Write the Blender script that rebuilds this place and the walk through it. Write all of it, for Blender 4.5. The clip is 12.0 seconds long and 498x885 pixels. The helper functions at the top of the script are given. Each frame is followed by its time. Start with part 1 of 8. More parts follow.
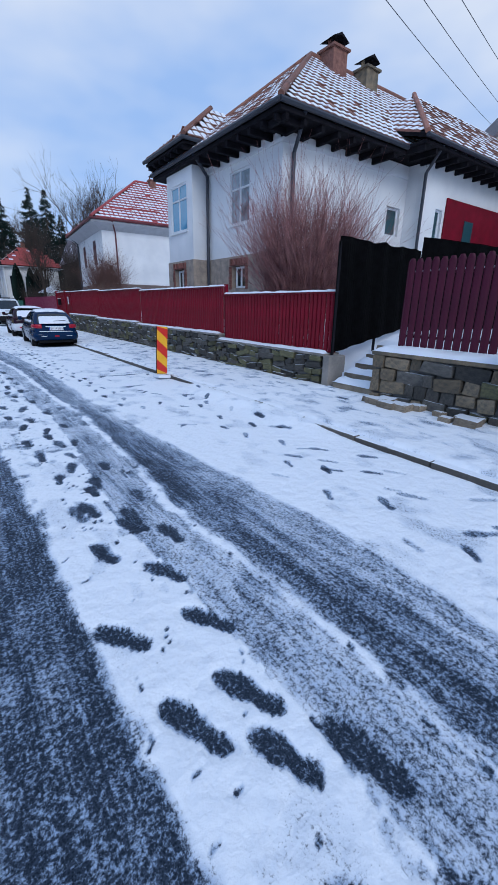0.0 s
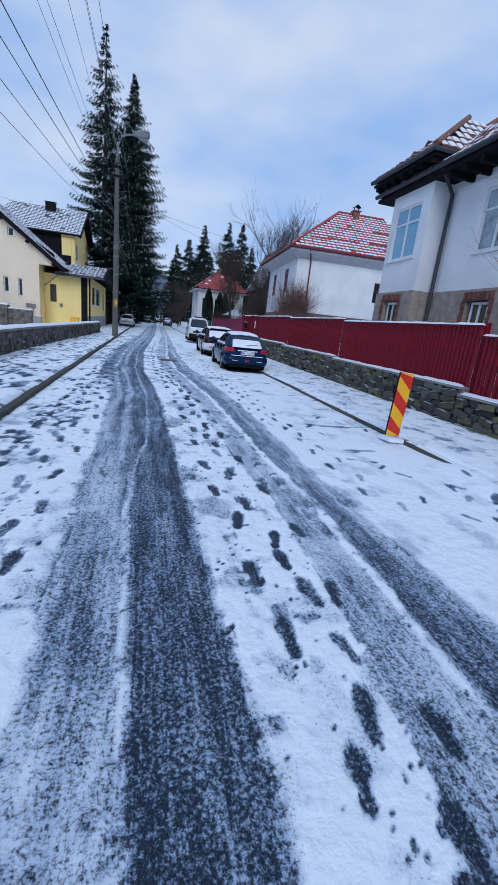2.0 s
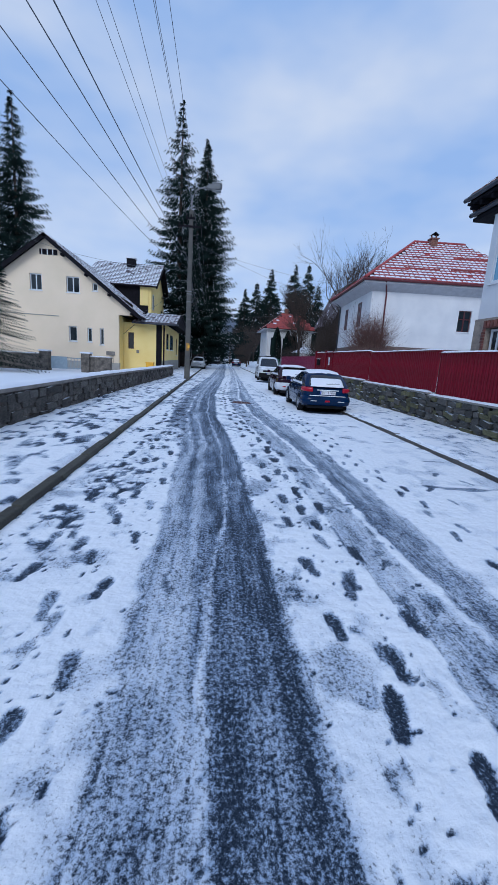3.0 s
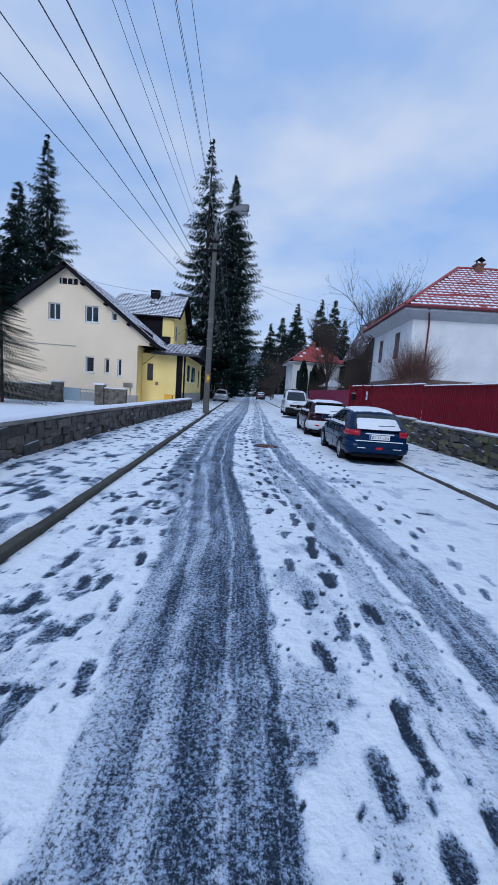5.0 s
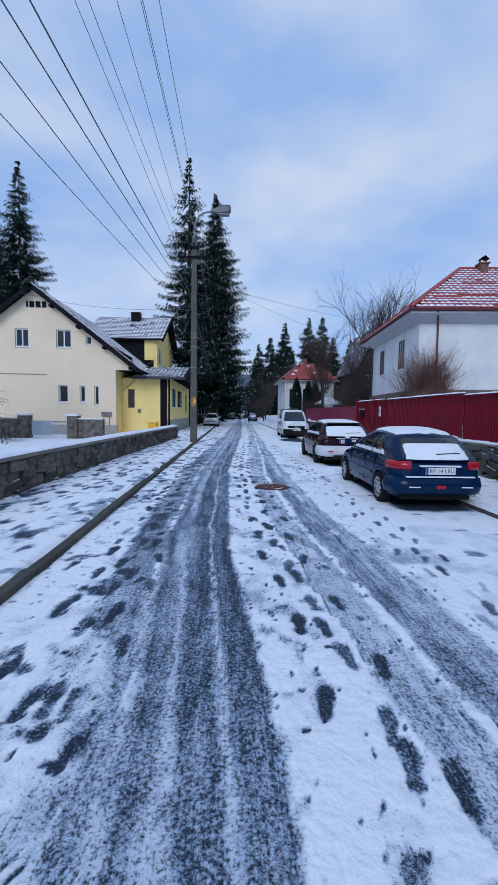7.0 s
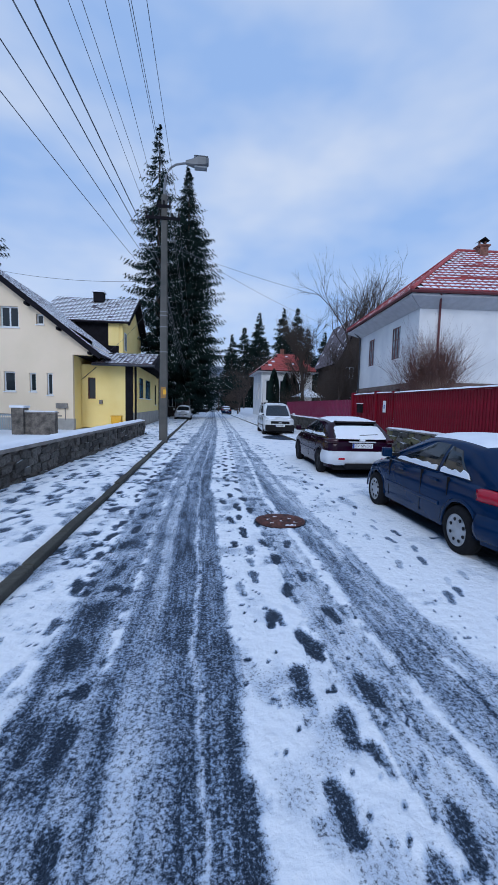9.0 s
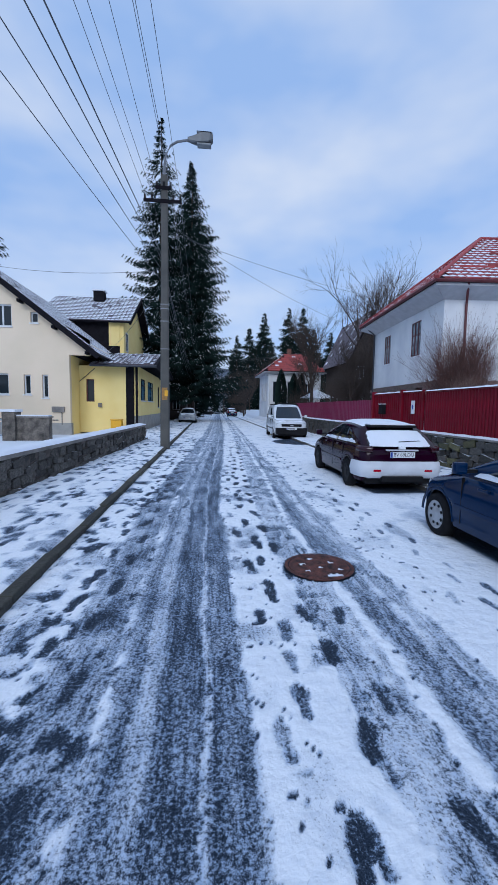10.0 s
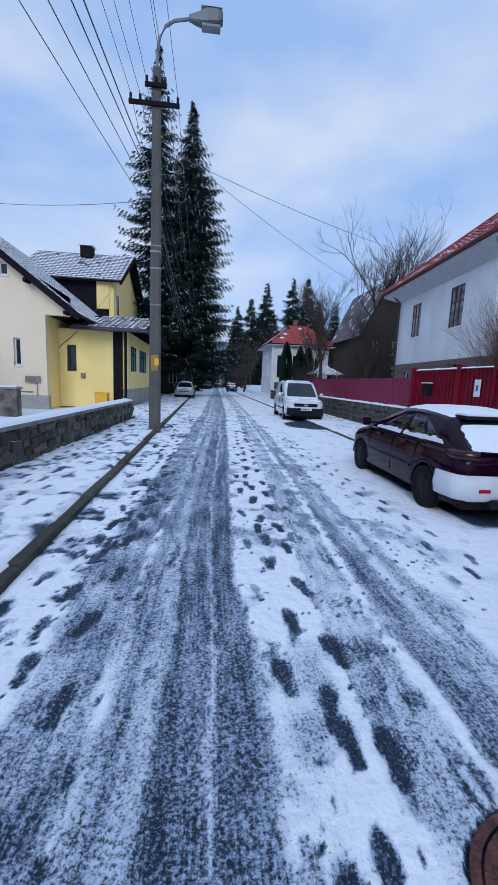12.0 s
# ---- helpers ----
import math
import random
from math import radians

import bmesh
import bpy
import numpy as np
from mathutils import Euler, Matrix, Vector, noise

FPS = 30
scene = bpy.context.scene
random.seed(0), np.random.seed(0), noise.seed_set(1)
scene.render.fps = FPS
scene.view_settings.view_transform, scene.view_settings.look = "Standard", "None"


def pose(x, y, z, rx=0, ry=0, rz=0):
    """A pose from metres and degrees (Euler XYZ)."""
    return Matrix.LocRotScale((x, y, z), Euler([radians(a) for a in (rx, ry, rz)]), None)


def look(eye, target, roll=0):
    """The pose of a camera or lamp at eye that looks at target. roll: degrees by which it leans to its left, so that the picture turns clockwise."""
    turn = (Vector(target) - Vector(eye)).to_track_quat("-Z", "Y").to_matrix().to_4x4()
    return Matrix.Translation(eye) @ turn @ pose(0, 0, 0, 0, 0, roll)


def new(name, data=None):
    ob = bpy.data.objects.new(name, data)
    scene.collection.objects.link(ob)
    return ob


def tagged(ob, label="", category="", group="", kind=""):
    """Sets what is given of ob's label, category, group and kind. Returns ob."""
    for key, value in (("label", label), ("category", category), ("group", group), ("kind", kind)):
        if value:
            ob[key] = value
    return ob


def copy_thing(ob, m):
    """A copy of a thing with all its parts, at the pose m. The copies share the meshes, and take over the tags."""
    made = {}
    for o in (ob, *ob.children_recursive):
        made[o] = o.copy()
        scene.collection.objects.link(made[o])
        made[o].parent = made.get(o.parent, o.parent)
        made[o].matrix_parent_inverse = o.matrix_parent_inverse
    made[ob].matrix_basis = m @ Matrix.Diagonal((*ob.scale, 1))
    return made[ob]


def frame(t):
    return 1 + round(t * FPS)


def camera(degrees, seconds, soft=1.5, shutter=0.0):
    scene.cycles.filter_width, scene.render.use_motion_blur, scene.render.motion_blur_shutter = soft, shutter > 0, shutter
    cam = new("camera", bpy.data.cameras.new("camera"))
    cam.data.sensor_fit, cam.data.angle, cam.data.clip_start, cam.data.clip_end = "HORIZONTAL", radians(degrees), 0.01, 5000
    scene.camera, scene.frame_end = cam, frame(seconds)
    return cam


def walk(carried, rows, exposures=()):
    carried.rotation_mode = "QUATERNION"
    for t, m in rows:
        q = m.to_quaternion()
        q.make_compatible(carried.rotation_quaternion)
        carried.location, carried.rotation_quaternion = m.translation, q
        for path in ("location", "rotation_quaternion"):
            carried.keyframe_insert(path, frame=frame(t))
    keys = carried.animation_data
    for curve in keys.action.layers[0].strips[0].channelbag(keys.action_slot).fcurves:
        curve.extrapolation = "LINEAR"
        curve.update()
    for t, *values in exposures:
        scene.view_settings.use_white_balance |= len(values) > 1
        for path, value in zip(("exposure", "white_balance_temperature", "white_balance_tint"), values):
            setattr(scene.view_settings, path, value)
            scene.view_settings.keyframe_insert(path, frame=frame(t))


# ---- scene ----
cam = camera(63.6, 12.0)
METRES, EYE, TILT, LEAN, TURN = 14.9, 1.5, 0.0, 0.0, -38.8
PATH = [
    (0, (0.26, 1.972, 1.556), (1.367, 3.51, 0.914), 1.0),
    (0.5, (0.232, 2.657, 1.531), (1.705, 3.612, 0.573), 3.1),
    (1, (0.153, 3.464, 1.518), (1.517, 4.612, 0.612), 4.1),
    (1.5, (0.052, 4.167, 1.508), (1.001, 5.777, 0.795), 5.3),
    (2, (0.017, 4.846, 1.544), (0.525, 6.7, 0.994), 6.3),
    (2.5, (-0.026, 5.545, 1.535), (0.312, 7.455, 1.047), 5.4),
    (3, (-0.088, 6.291, 1.542), (0.088, 8.241, 1.137), 3.5),
    (3.2, (-0.12, 6.585, 1.508), (0.0, 8.548, 1.146), 2.6),
    (4.8, (0.058, 8.869, 1.527), (0.153, 10.85, 1.268), 3.8),
    (5, (0.035, 9.166, 1.554), (0.088, 11.148, 1.299), 4.0),
    (5.5, (0.015, 9.918, 1.517), (0.188, 11.876, 1.147), 4.8),
    (6, (0.015, 10.732, 1.545), (0.18, 12.701, 1.235), 3.1),
    (6.5, (0.0, 11.437, 1.569), (0.101, 13.425, 1.378), 1.2),
    (7, (-0.019, 12.222, 1.568), (0.064, 14.215, 1.421), 0.8),
    (7.2, (-0.036, 12.504, 1.555), (0.07, 14.496, 1.412), 0.6),
    (8.8, (-0.239, 14.788, 1.62), (-0.02, 16.767, 1.434), 1.0),
    (9, (-0.26, 15.123, 1.628), (-0.035, 17.102, 1.445), 1.4),
    (9.5, (-0.234, 15.897, 1.628), (0.004, 17.876, 1.464), 0.6),
    (10, (-0.291, 16.731, 1.619), (-0.091, 18.714, 1.445), 0.9),
    (10.5, (-0.308, 17.493, 1.571), (-0.107, 19.472, 1.359), 1.5),
    (11, (-0.345, 18.279, 1.602), (-0.145, 20.254, 1.358), 1.9),
    (11.5, (-0.37, 19.055, 1.6), (-0.157, 21.026, 1.332), 2.2),
    (12, (-0.389, 19.754, 1.615), (-0.173, 21.72, 1.32), 2.4),
]
walk(cam, [(t, look(eye, target, roll)) for t, eye, target, roll in PATH], [(0.0, -0.04, 5780, 8), (0.5, 0.04, 5760, 8), (1.0, 0.16, 5700, 8), (1.6, 0.0, 5780, 8), (2.5, -0.14, 5710, 8), (6.5, -0.14, 5710, 8), (9.0, -0.11, 5710, 8), (12.0, -0.04, 5750, 8)])

# ---- world and light ----
world = bpy.data.worlds.new("winter_sky")
scene.world = world
world.use_nodes = True
wn, wl = world.node_tree.nodes, world.node_tree.links
wn.clear()
w_out, w_bg = wn.new("ShaderNodeOutputWorld"), wn.new("ShaderNodeBackground")
w_sky = wn.new("ShaderNodeTexSky")
w_sky.sky_type, w_sky.sun_disc = "NISHITA", False
w_sky.sun_elevation, w_sky.sun_rotation = radians(32), radians(197)
w_gain = wn.new("ShaderNodeVectorMath")
w_gain.operation = "SCALE"
w_gain.inputs["Scale"].default_value = 0.10
w_co, w_map = wn.new("ShaderNodeTexCoord"), wn.new("ShaderNodeMapping")
w_map.inputs["Scale"].default_value = (1.0, 1.0, 2.2)
w_map.inputs["Location"].default_value = (0.35, 0.1, 0.2)
w_noise = wn.new("ShaderNodeTexNoise")
w_noise.inputs["Scale"].default_value, w_noise.inputs["Detail"].default_value = 2.1, 4.0
w_noise.inputs["Roughness"].default_value = 0.5
w_ramp = wn.new("ShaderNodeValToRGB")
w_ramp.color_ramp.elements[0].position, w_ramp.color_ramp.elements[0].color = 0.36, (0.43, 0.60, 0.93, 1)
w_ramp.color_ramp.elements[1].position, w_ramp.color_ramp.elements[1].color = 0.70, (0.95, 0.95, 0.99, 1)
w_sep, w_side, w_up = wn.new("ShaderNodeSeparateXYZ"), wn.new("ShaderNodeMath"), wn.new("ShaderNodeMath")
w_side.operation = w_up.operation = "MULTIPLY_ADD"
w_side.inputs[1].default_value, w_up.inputs[1].default_value = 0.13, -0.10
w_mix = wn.new("ShaderNodeMix")
w_mix.data_type = "RGBA"
w_mix.inputs[0].default_value = 0.85
wl.new(w_co.outputs["Generated"], w_map.inputs["Vector"])
wl.new(w_map.outputs["Vector"], w_noise.inputs["Vector"])
wl.new(w_co.outputs["Generated"], w_sep.inputs[0])
wl.new(w_sep.outputs["X"], w_side.inputs[0])
wl.new(w_noise.outputs["Fac"], w_side.inputs[2])
wl.new(w_sep.outputs["Z"], w_up.inputs[0])
wl.new(w_side.outputs[0], w_up.inputs[2])
wl.new(w_up.outputs[0], w_ramp.inputs["Fac"])
wl.new(w_sky.outputs["Color"], w_gain.inputs[0])
wl.new(w_gain.outputs["Vector"], w_mix.inputs[6])
wl.new(w_ramp.outputs["Color"], w_mix.inputs[7])
wl.new(w_mix.outputs[2], w_bg.inputs["Color"])
w_bg.inputs["Strength"].default_value = 0.95
wl.new(w_bg.outputs[0], w_out.inputs[0])
sun = new("sun", bpy.data.lights.new("sun", "SUN"))
sun.data.energy, sun.data.angle, sun.data.color = 1.15, radians(28), (1.0, 0.96, 0.92)
sun.matrix_world = look((0, 0, 30), (-math.sin(radians(197)) * 20, -math.cos(radians(197)) * 20, 30 - 20 * math.tan(radians(32))))


# ---- helpers ----
def mat(name, color, rough=0.7, metal=0.0, var=0.15, scale=6.0, bump=0.2, fine=60.0, spec=0.5, second=None, piece=0.0):
    """A surface with two scales of variation: patches towards `second`, fine grain, and relief."""
    m = bpy.data.materials.new(name)
    m.use_nodes = True
    nt = m.node_tree
    n, l = nt.nodes, nt.links
    b = n["Principled BSDF"]
    b.inputs["Roughness"].default_value, b.inputs["Metallic"].default_value = rough, metal
    b.inputs["Specular IOR Level"].default_value = spec
    co = n.new("ShaderNodeTexCoord")
    big, small = n.new("ShaderNodeTexNoise"), n.new("ShaderNodeTexNoise")
    big.inputs["Scale"].default_value, big.inputs["Detail"].default_value = scale, 5
    small.inputs["Scale"].default_value, small.inputs["Detail"].default_value = fine, 3
    l.new(co.outputs["Object"], big.inputs["Vector"])
    l.new(co.outputs["Object"], small.inputs["Vector"])
    mix = n.new("ShaderNodeMix")
    mix.data_type = "RGBA"
    other = second or tuple(c * (1 - 2 * var) for c in color)
    mix.inputs[6].default_value, mix.inputs[7].default_value = (*color, 1), (*other, 1)
    ramp = n.new("ShaderNodeMapRange")
    ramp.inputs["From Min"].default_value, ramp.inputs["From Max"].default_value = 0.35, 0.7
    l.new(big.outputs["Fac"], ramp.inputs["Value"])
    l.new(ramp.outputs["Result"], mix.inputs[0])
    hsv = n.new("ShaderNodeHueSaturation")
    grain = n.new("ShaderNodeMapRange")
    grain.inputs["To Min"].default_value, grain.inputs["To Max"].default_value = 1 - var, 1 + var
    l.new(small.outputs["Fac"], grain.inputs["Value"])
    value = grain.outputs["Result"]
    if piece:
        info = n.new("ShaderNodeObjectInfo")
        pr = n.new("ShaderNodeMapRange")
        pr.inputs["To Min"].default_value, pr.inputs["To Max"].default_value = 1 - piece, 1 + piece
        l.new(info.outputs["Random"], pr.inputs["Value"])
        mul = n.new("ShaderNodeMath")
        mul.operation = "MULTIPLY"
        l.new(value, mul.inputs[0])
        l.new(pr.outputs["Result"], mul.inputs[1])
        value = mul.outputs[0]
    l.new(value, hsv.inputs["Value"])
    l.new(mix.outputs[2], hsv.inputs["Color"])
    l.new(hsv.outputs["Color"], b.inputs["Base Color"])
    if bump:
        bp = n.new("ShaderNodeBump")
        bp.inputs["Strength"].default_value, bp.inputs["Distance"].default_value = bump, 0.02
        l.new(small.outputs["Fac"], bp.inputs["Height"])
        l.new(bp.outputs["Normal"], b.inputs["Normal"])
    return m


def node(m, kind):
    return m.node_tree.nodes.new("ShaderNode" + kind)


def thing(name, label, category, at=(0, 0, 0), rz=0.0, group="", kind=""):
    e = new(name)
    e.matrix_world = pose(*at, 0, 0, rz)
    return tagged(e, label, category, group, kind)


def link_mesh(name, bm, material, parent=None, label="", smooth=False):
    me = bpy.data.meshes.new(name)
    bm.to_mesh(me)
    bm.free()
    if smooth:
        me.shade_smooth()
    me.materials.append(material)
    ob = new(name, me)
    if parent:
        ob.parent = parent
    if label:
        ob["label"] = label
    return ob


def part(name, bm, material, parent, label="", smooth=False):
    return link_mesh(name, bm, material, parent, label, smooth)


def structure(name, bm, material, label, category, smooth=False):
    return tagged(link_mesh(name, bm, material, None, "", smooth), label, category, kind="structure")


def box(x0, x1, y0, y1, z0, z1, bm=None, bevel=0.0):
    b = bmesh.new()
    v = [b.verts.new((x, y, z)) for z in (z0, z1) for y in (y0, y1) for x in (x0, x1)]
    for f in ((0, 2, 3, 1), (4, 5, 7, 6), (0, 1, 5, 4), (1, 3, 7, 5), (3, 2, 6, 7), (2, 0, 4, 6)):
        b.faces.new([v[i] for i in f])
    if bevel:
        bmesh.ops.bevel(b, geom=b.edges[:], offset=bevel, segments=2, affect="EDGES", profile=0.6)
    return b if bm is None else join(bm, b)


def join(bm, other):
    """Adds the mesh `other` to bm."""
    tmp = bpy.data.meshes.new("tmp")
    other.to_mesh(tmp)
    other.free()
    bm.from_mesh(tmp)
    bpy.data.meshes.remove(tmp)
    return bm


def tube(points, radius, sides=8, bm=None, taper=None):
    """A round bar along points; taper: the radius at the end."""
    b = bm or bmesh.new()
    pts = [Vector(p) for p in points]
    rings = []
    for i, p in enumerate(pts):
        d = (pts[min(i + 1, len(pts) - 1)] - pts[max(i - 1, 0)]).normalized()
        side = d.cross(Vector((0, 0, 1)) if abs(d.z) < 0.9 else Vector((1, 0, 0))).normalized()
        up = side.cross(d)
        r = radius if taper is None else radius + (taper - radius) * i / (len(pts) - 1)
        rings.append([b.verts.new(p + r * (math.cos(a) * side + math.sin(a) * up)) for a in (2 * math.pi * k / sides for k in range(sides))])
    for a, c in zip(rings, rings[1:]):
        for k in range(sides):
            b.faces.new((a[k], a[(k + 1) % sides], c[(k + 1) % sides], c[k]))
    b.faces.new(rings[0][::-1])
    b.faces.new(rings[-1])
    bmesh.ops.recalc_face_normals(b, faces=b.faces[:])
    return b


def prism(outline, a, c, axis="y", bm=None):
    """Extrudes a closed outline of pairs between a and c. axis y: pairs are x, z; axis x: y, z; axis z: x, y."""
    b = bm or bmesh.new()
    put = {"y": lambda u, v, w: (u, w, v), "x": lambda u, v, w: (w, u, v), "z": lambda u, v, w: (u, v, w)}[axis]
    lo, hi = [b.verts.new(put(u, v, a)) for u, v in outline], [b.verts.new(put(u, v, c)) for u, v in outline]
    n = len(outline)
    made = [b.faces.new(lo), b.faces.new(hi[::-1])]
    made += [b.faces.new((lo[i], lo[(i + 1) % n], hi[(i + 1) % n], hi[i])) for i in range(n)]
    bmesh.ops.recalc_face_normals(b, faces=made)
    return b


def slab(quad, thick, bm=None):
    """A plate of the given thickness whose upper face is the polygon quad."""
    b = bm or bmesh.new()
    pts = [Vector(p) for p in quad]
    nrm = (pts[1] - pts[0]).cross(pts[2] - pts[0]).normalized()
    if nrm.z < 0:
        nrm = -nrm
    hi, lo = [b.verts.new(p) for p in pts], [b.verts.new(p - nrm * thick) for p in pts]
    n = len(pts)
    made = [b.faces.new(hi), b.faces.new(lo[::-1])] + [b.faces.new((hi[i], lo[i], lo[(i + 1) % n], hi[(i + 1) % n])) for i in range(n)]
    bmesh.ops.recalc_face_normals(b, faces=made)
    return b


def grid_object(name, xs, ys, z, material, smooth=True):
    nx, ny = len(xs), len(ys)
    gx, gy = np.meshgrid(xs, ys)
    co = np.stack([gx, gy, z], -1).reshape(-1, 3)
    i = np.arange(nx * ny).reshape(ny, nx)
    quads = np.stack([i[:-1, :-1], i[:-1, 1:], i[1:, 1:], i[1:, :-1]], -1).reshape(-1, 4)
    me = bpy.data.meshes.new(name)
    me.vertices.add(len(co))
    me.vertices.foreach_set("co", co.ravel())
    me.loops.add(quads.size)
    me.loops.foreach_set("vertex_index", quads.ravel().astype(np.int32))
    me.polygons.add(len(quads))
    me.polygons.foreach_set("loop_start", np.arange(0, quads.size, 4, dtype=np.int32))
    me.update(calc_edges=True)
    me.validate()
    if smooth:
        me.shade_smooth()
    me.materials.append(material)
    return new(name, me)


def value_noise(x, y, seed):
    """Smooth noise 0..1 on arrays."""
    rng = np.random.default_rng(seed)
    table = rng.random((256, 256))
    xi, yi = np.floor(x).astype(int), np.floor(y).astype(int)
    u, v = x - xi, y - yi
    u, v = u * u * (3 - 2 * u), v * v * (3 - 2 * v)
    g = lambda a, b: table[(xi + a) % 256, (yi + b) % 256]  # noqa: E731
    return (g(0, 0) * (1 - u) + g(1, 0) * u) * (1 - v) + (g(0, 1) * (1 - u) + g(1, 1) * u) * v


def fractal(x, y, seed, octaves=3):
    total, amp, norm = 0, 1.0, 0
    for k in range(octaves):
        total = total + amp * value_noise(x * 2**k, y * 2**k, seed + k)
        norm += amp
        amp *= 0.5
    return total / norm


def smooth(a, b, x):
    t = np.clip((x - a) / (b - a), 0, 1)
    return t * t * (3 - 2 * t)


# ---- materials ----
SNOW = mat("snow", (0.84, 0.86, 0.90), 0.75, var=0.03, scale=1.5, bump=0.35, fine=45, second=(0.78, 0.81, 0.87), spec=0.3)
WHITE_WALL = mat("white_render", (0.80, 0.80, 0.80), 0.9, var=0.05, scale=0.7, bump=0.2, fine=70, second=(0.66, 0.67, 0.69))
CREAM_WALL = mat("cream_render", (0.86, 0.71, 0.53), 0.9, var=0.04, scale=0.5, bump=0.12, fine=80, second=(0.78, 0.65, 0.47))
YELLOW_WALL = mat("yellow_render", (0.95, 0.76, 0.31), 0.9, var=0.05, scale=0.7, bump=0.12, fine=80, second=(0.90, 0.69, 0.25))
PLINTH = mat("plinth_plaster", (0.42, 0.40, 0.36), 0.9, var=0.12, scale=1.6, bump=0.5, fine=40, second=(0.30, 0.29, 0.27))
DARK_WOOD = mat("dark_eaves_wood", (0.014, 0.013, 0.017), 0.9, var=0.2, scale=3, bump=0.3, spec=0.12)
RED_METAL = mat("red_painted_metal", (0.19, 0.002, 0.016), 0.5, var=0.12, scale=2.2, bump=0.05, second=(0.12, 0.002, 0.010), spec=0.22)
PLUM_METAL = mat("plum_painted_metal", (0.07, 0.005, 0.022), 0.5, var=0.12, scale=2.0, bump=0.05, second=(0.045, 0.004, 0.016), spec=0.25)
STONE_TAN = mat("tan_stone", (0.27, 0.205, 0.13), 0.9, var=0.25, scale=5, bump=0.8, fine=30, second=(0.12, 0.105, 0.08), piece=0.4)
MORTAR = mat("mortar", (0.20, 0.19, 0.18), 0.95, var=0.2, scale=6, bump=0.6)
CONCRETE = mat("old_concrete", (0.30, 0.27, 0.24), 0.9, var=0.2, scale=2.5, bump=0.6, fine=35, second=(0.16, 0.15, 0.14))
ROOF_RED = mat("red_roof_tile", (0.34, 0.05, 0.05), 0.6, var=0.2, scale=3, bump=0.2, second=(0.22, 0.04, 0.045), piece=0.25)
ROOF_BROWN = mat("rust_roof_tile", (0.30, 0.13, 0.09), 0.75, var=0.25, scale=3, bump=0.3, second=(0.18, 0.09, 0.07), piece=0.3)
ROOF_DARK = mat("dark_roof_tile", (0.13, 0.10, 0.12), 0.6, var=0.2, scale=3, bump=0.3, second=(0.08, 0.07, 0.08), piece=0.25)
GLASS = mat("window_glass", (0.015, 0.022, 0.028), 0.06, var=0.02, bump=0, spec=0.45)


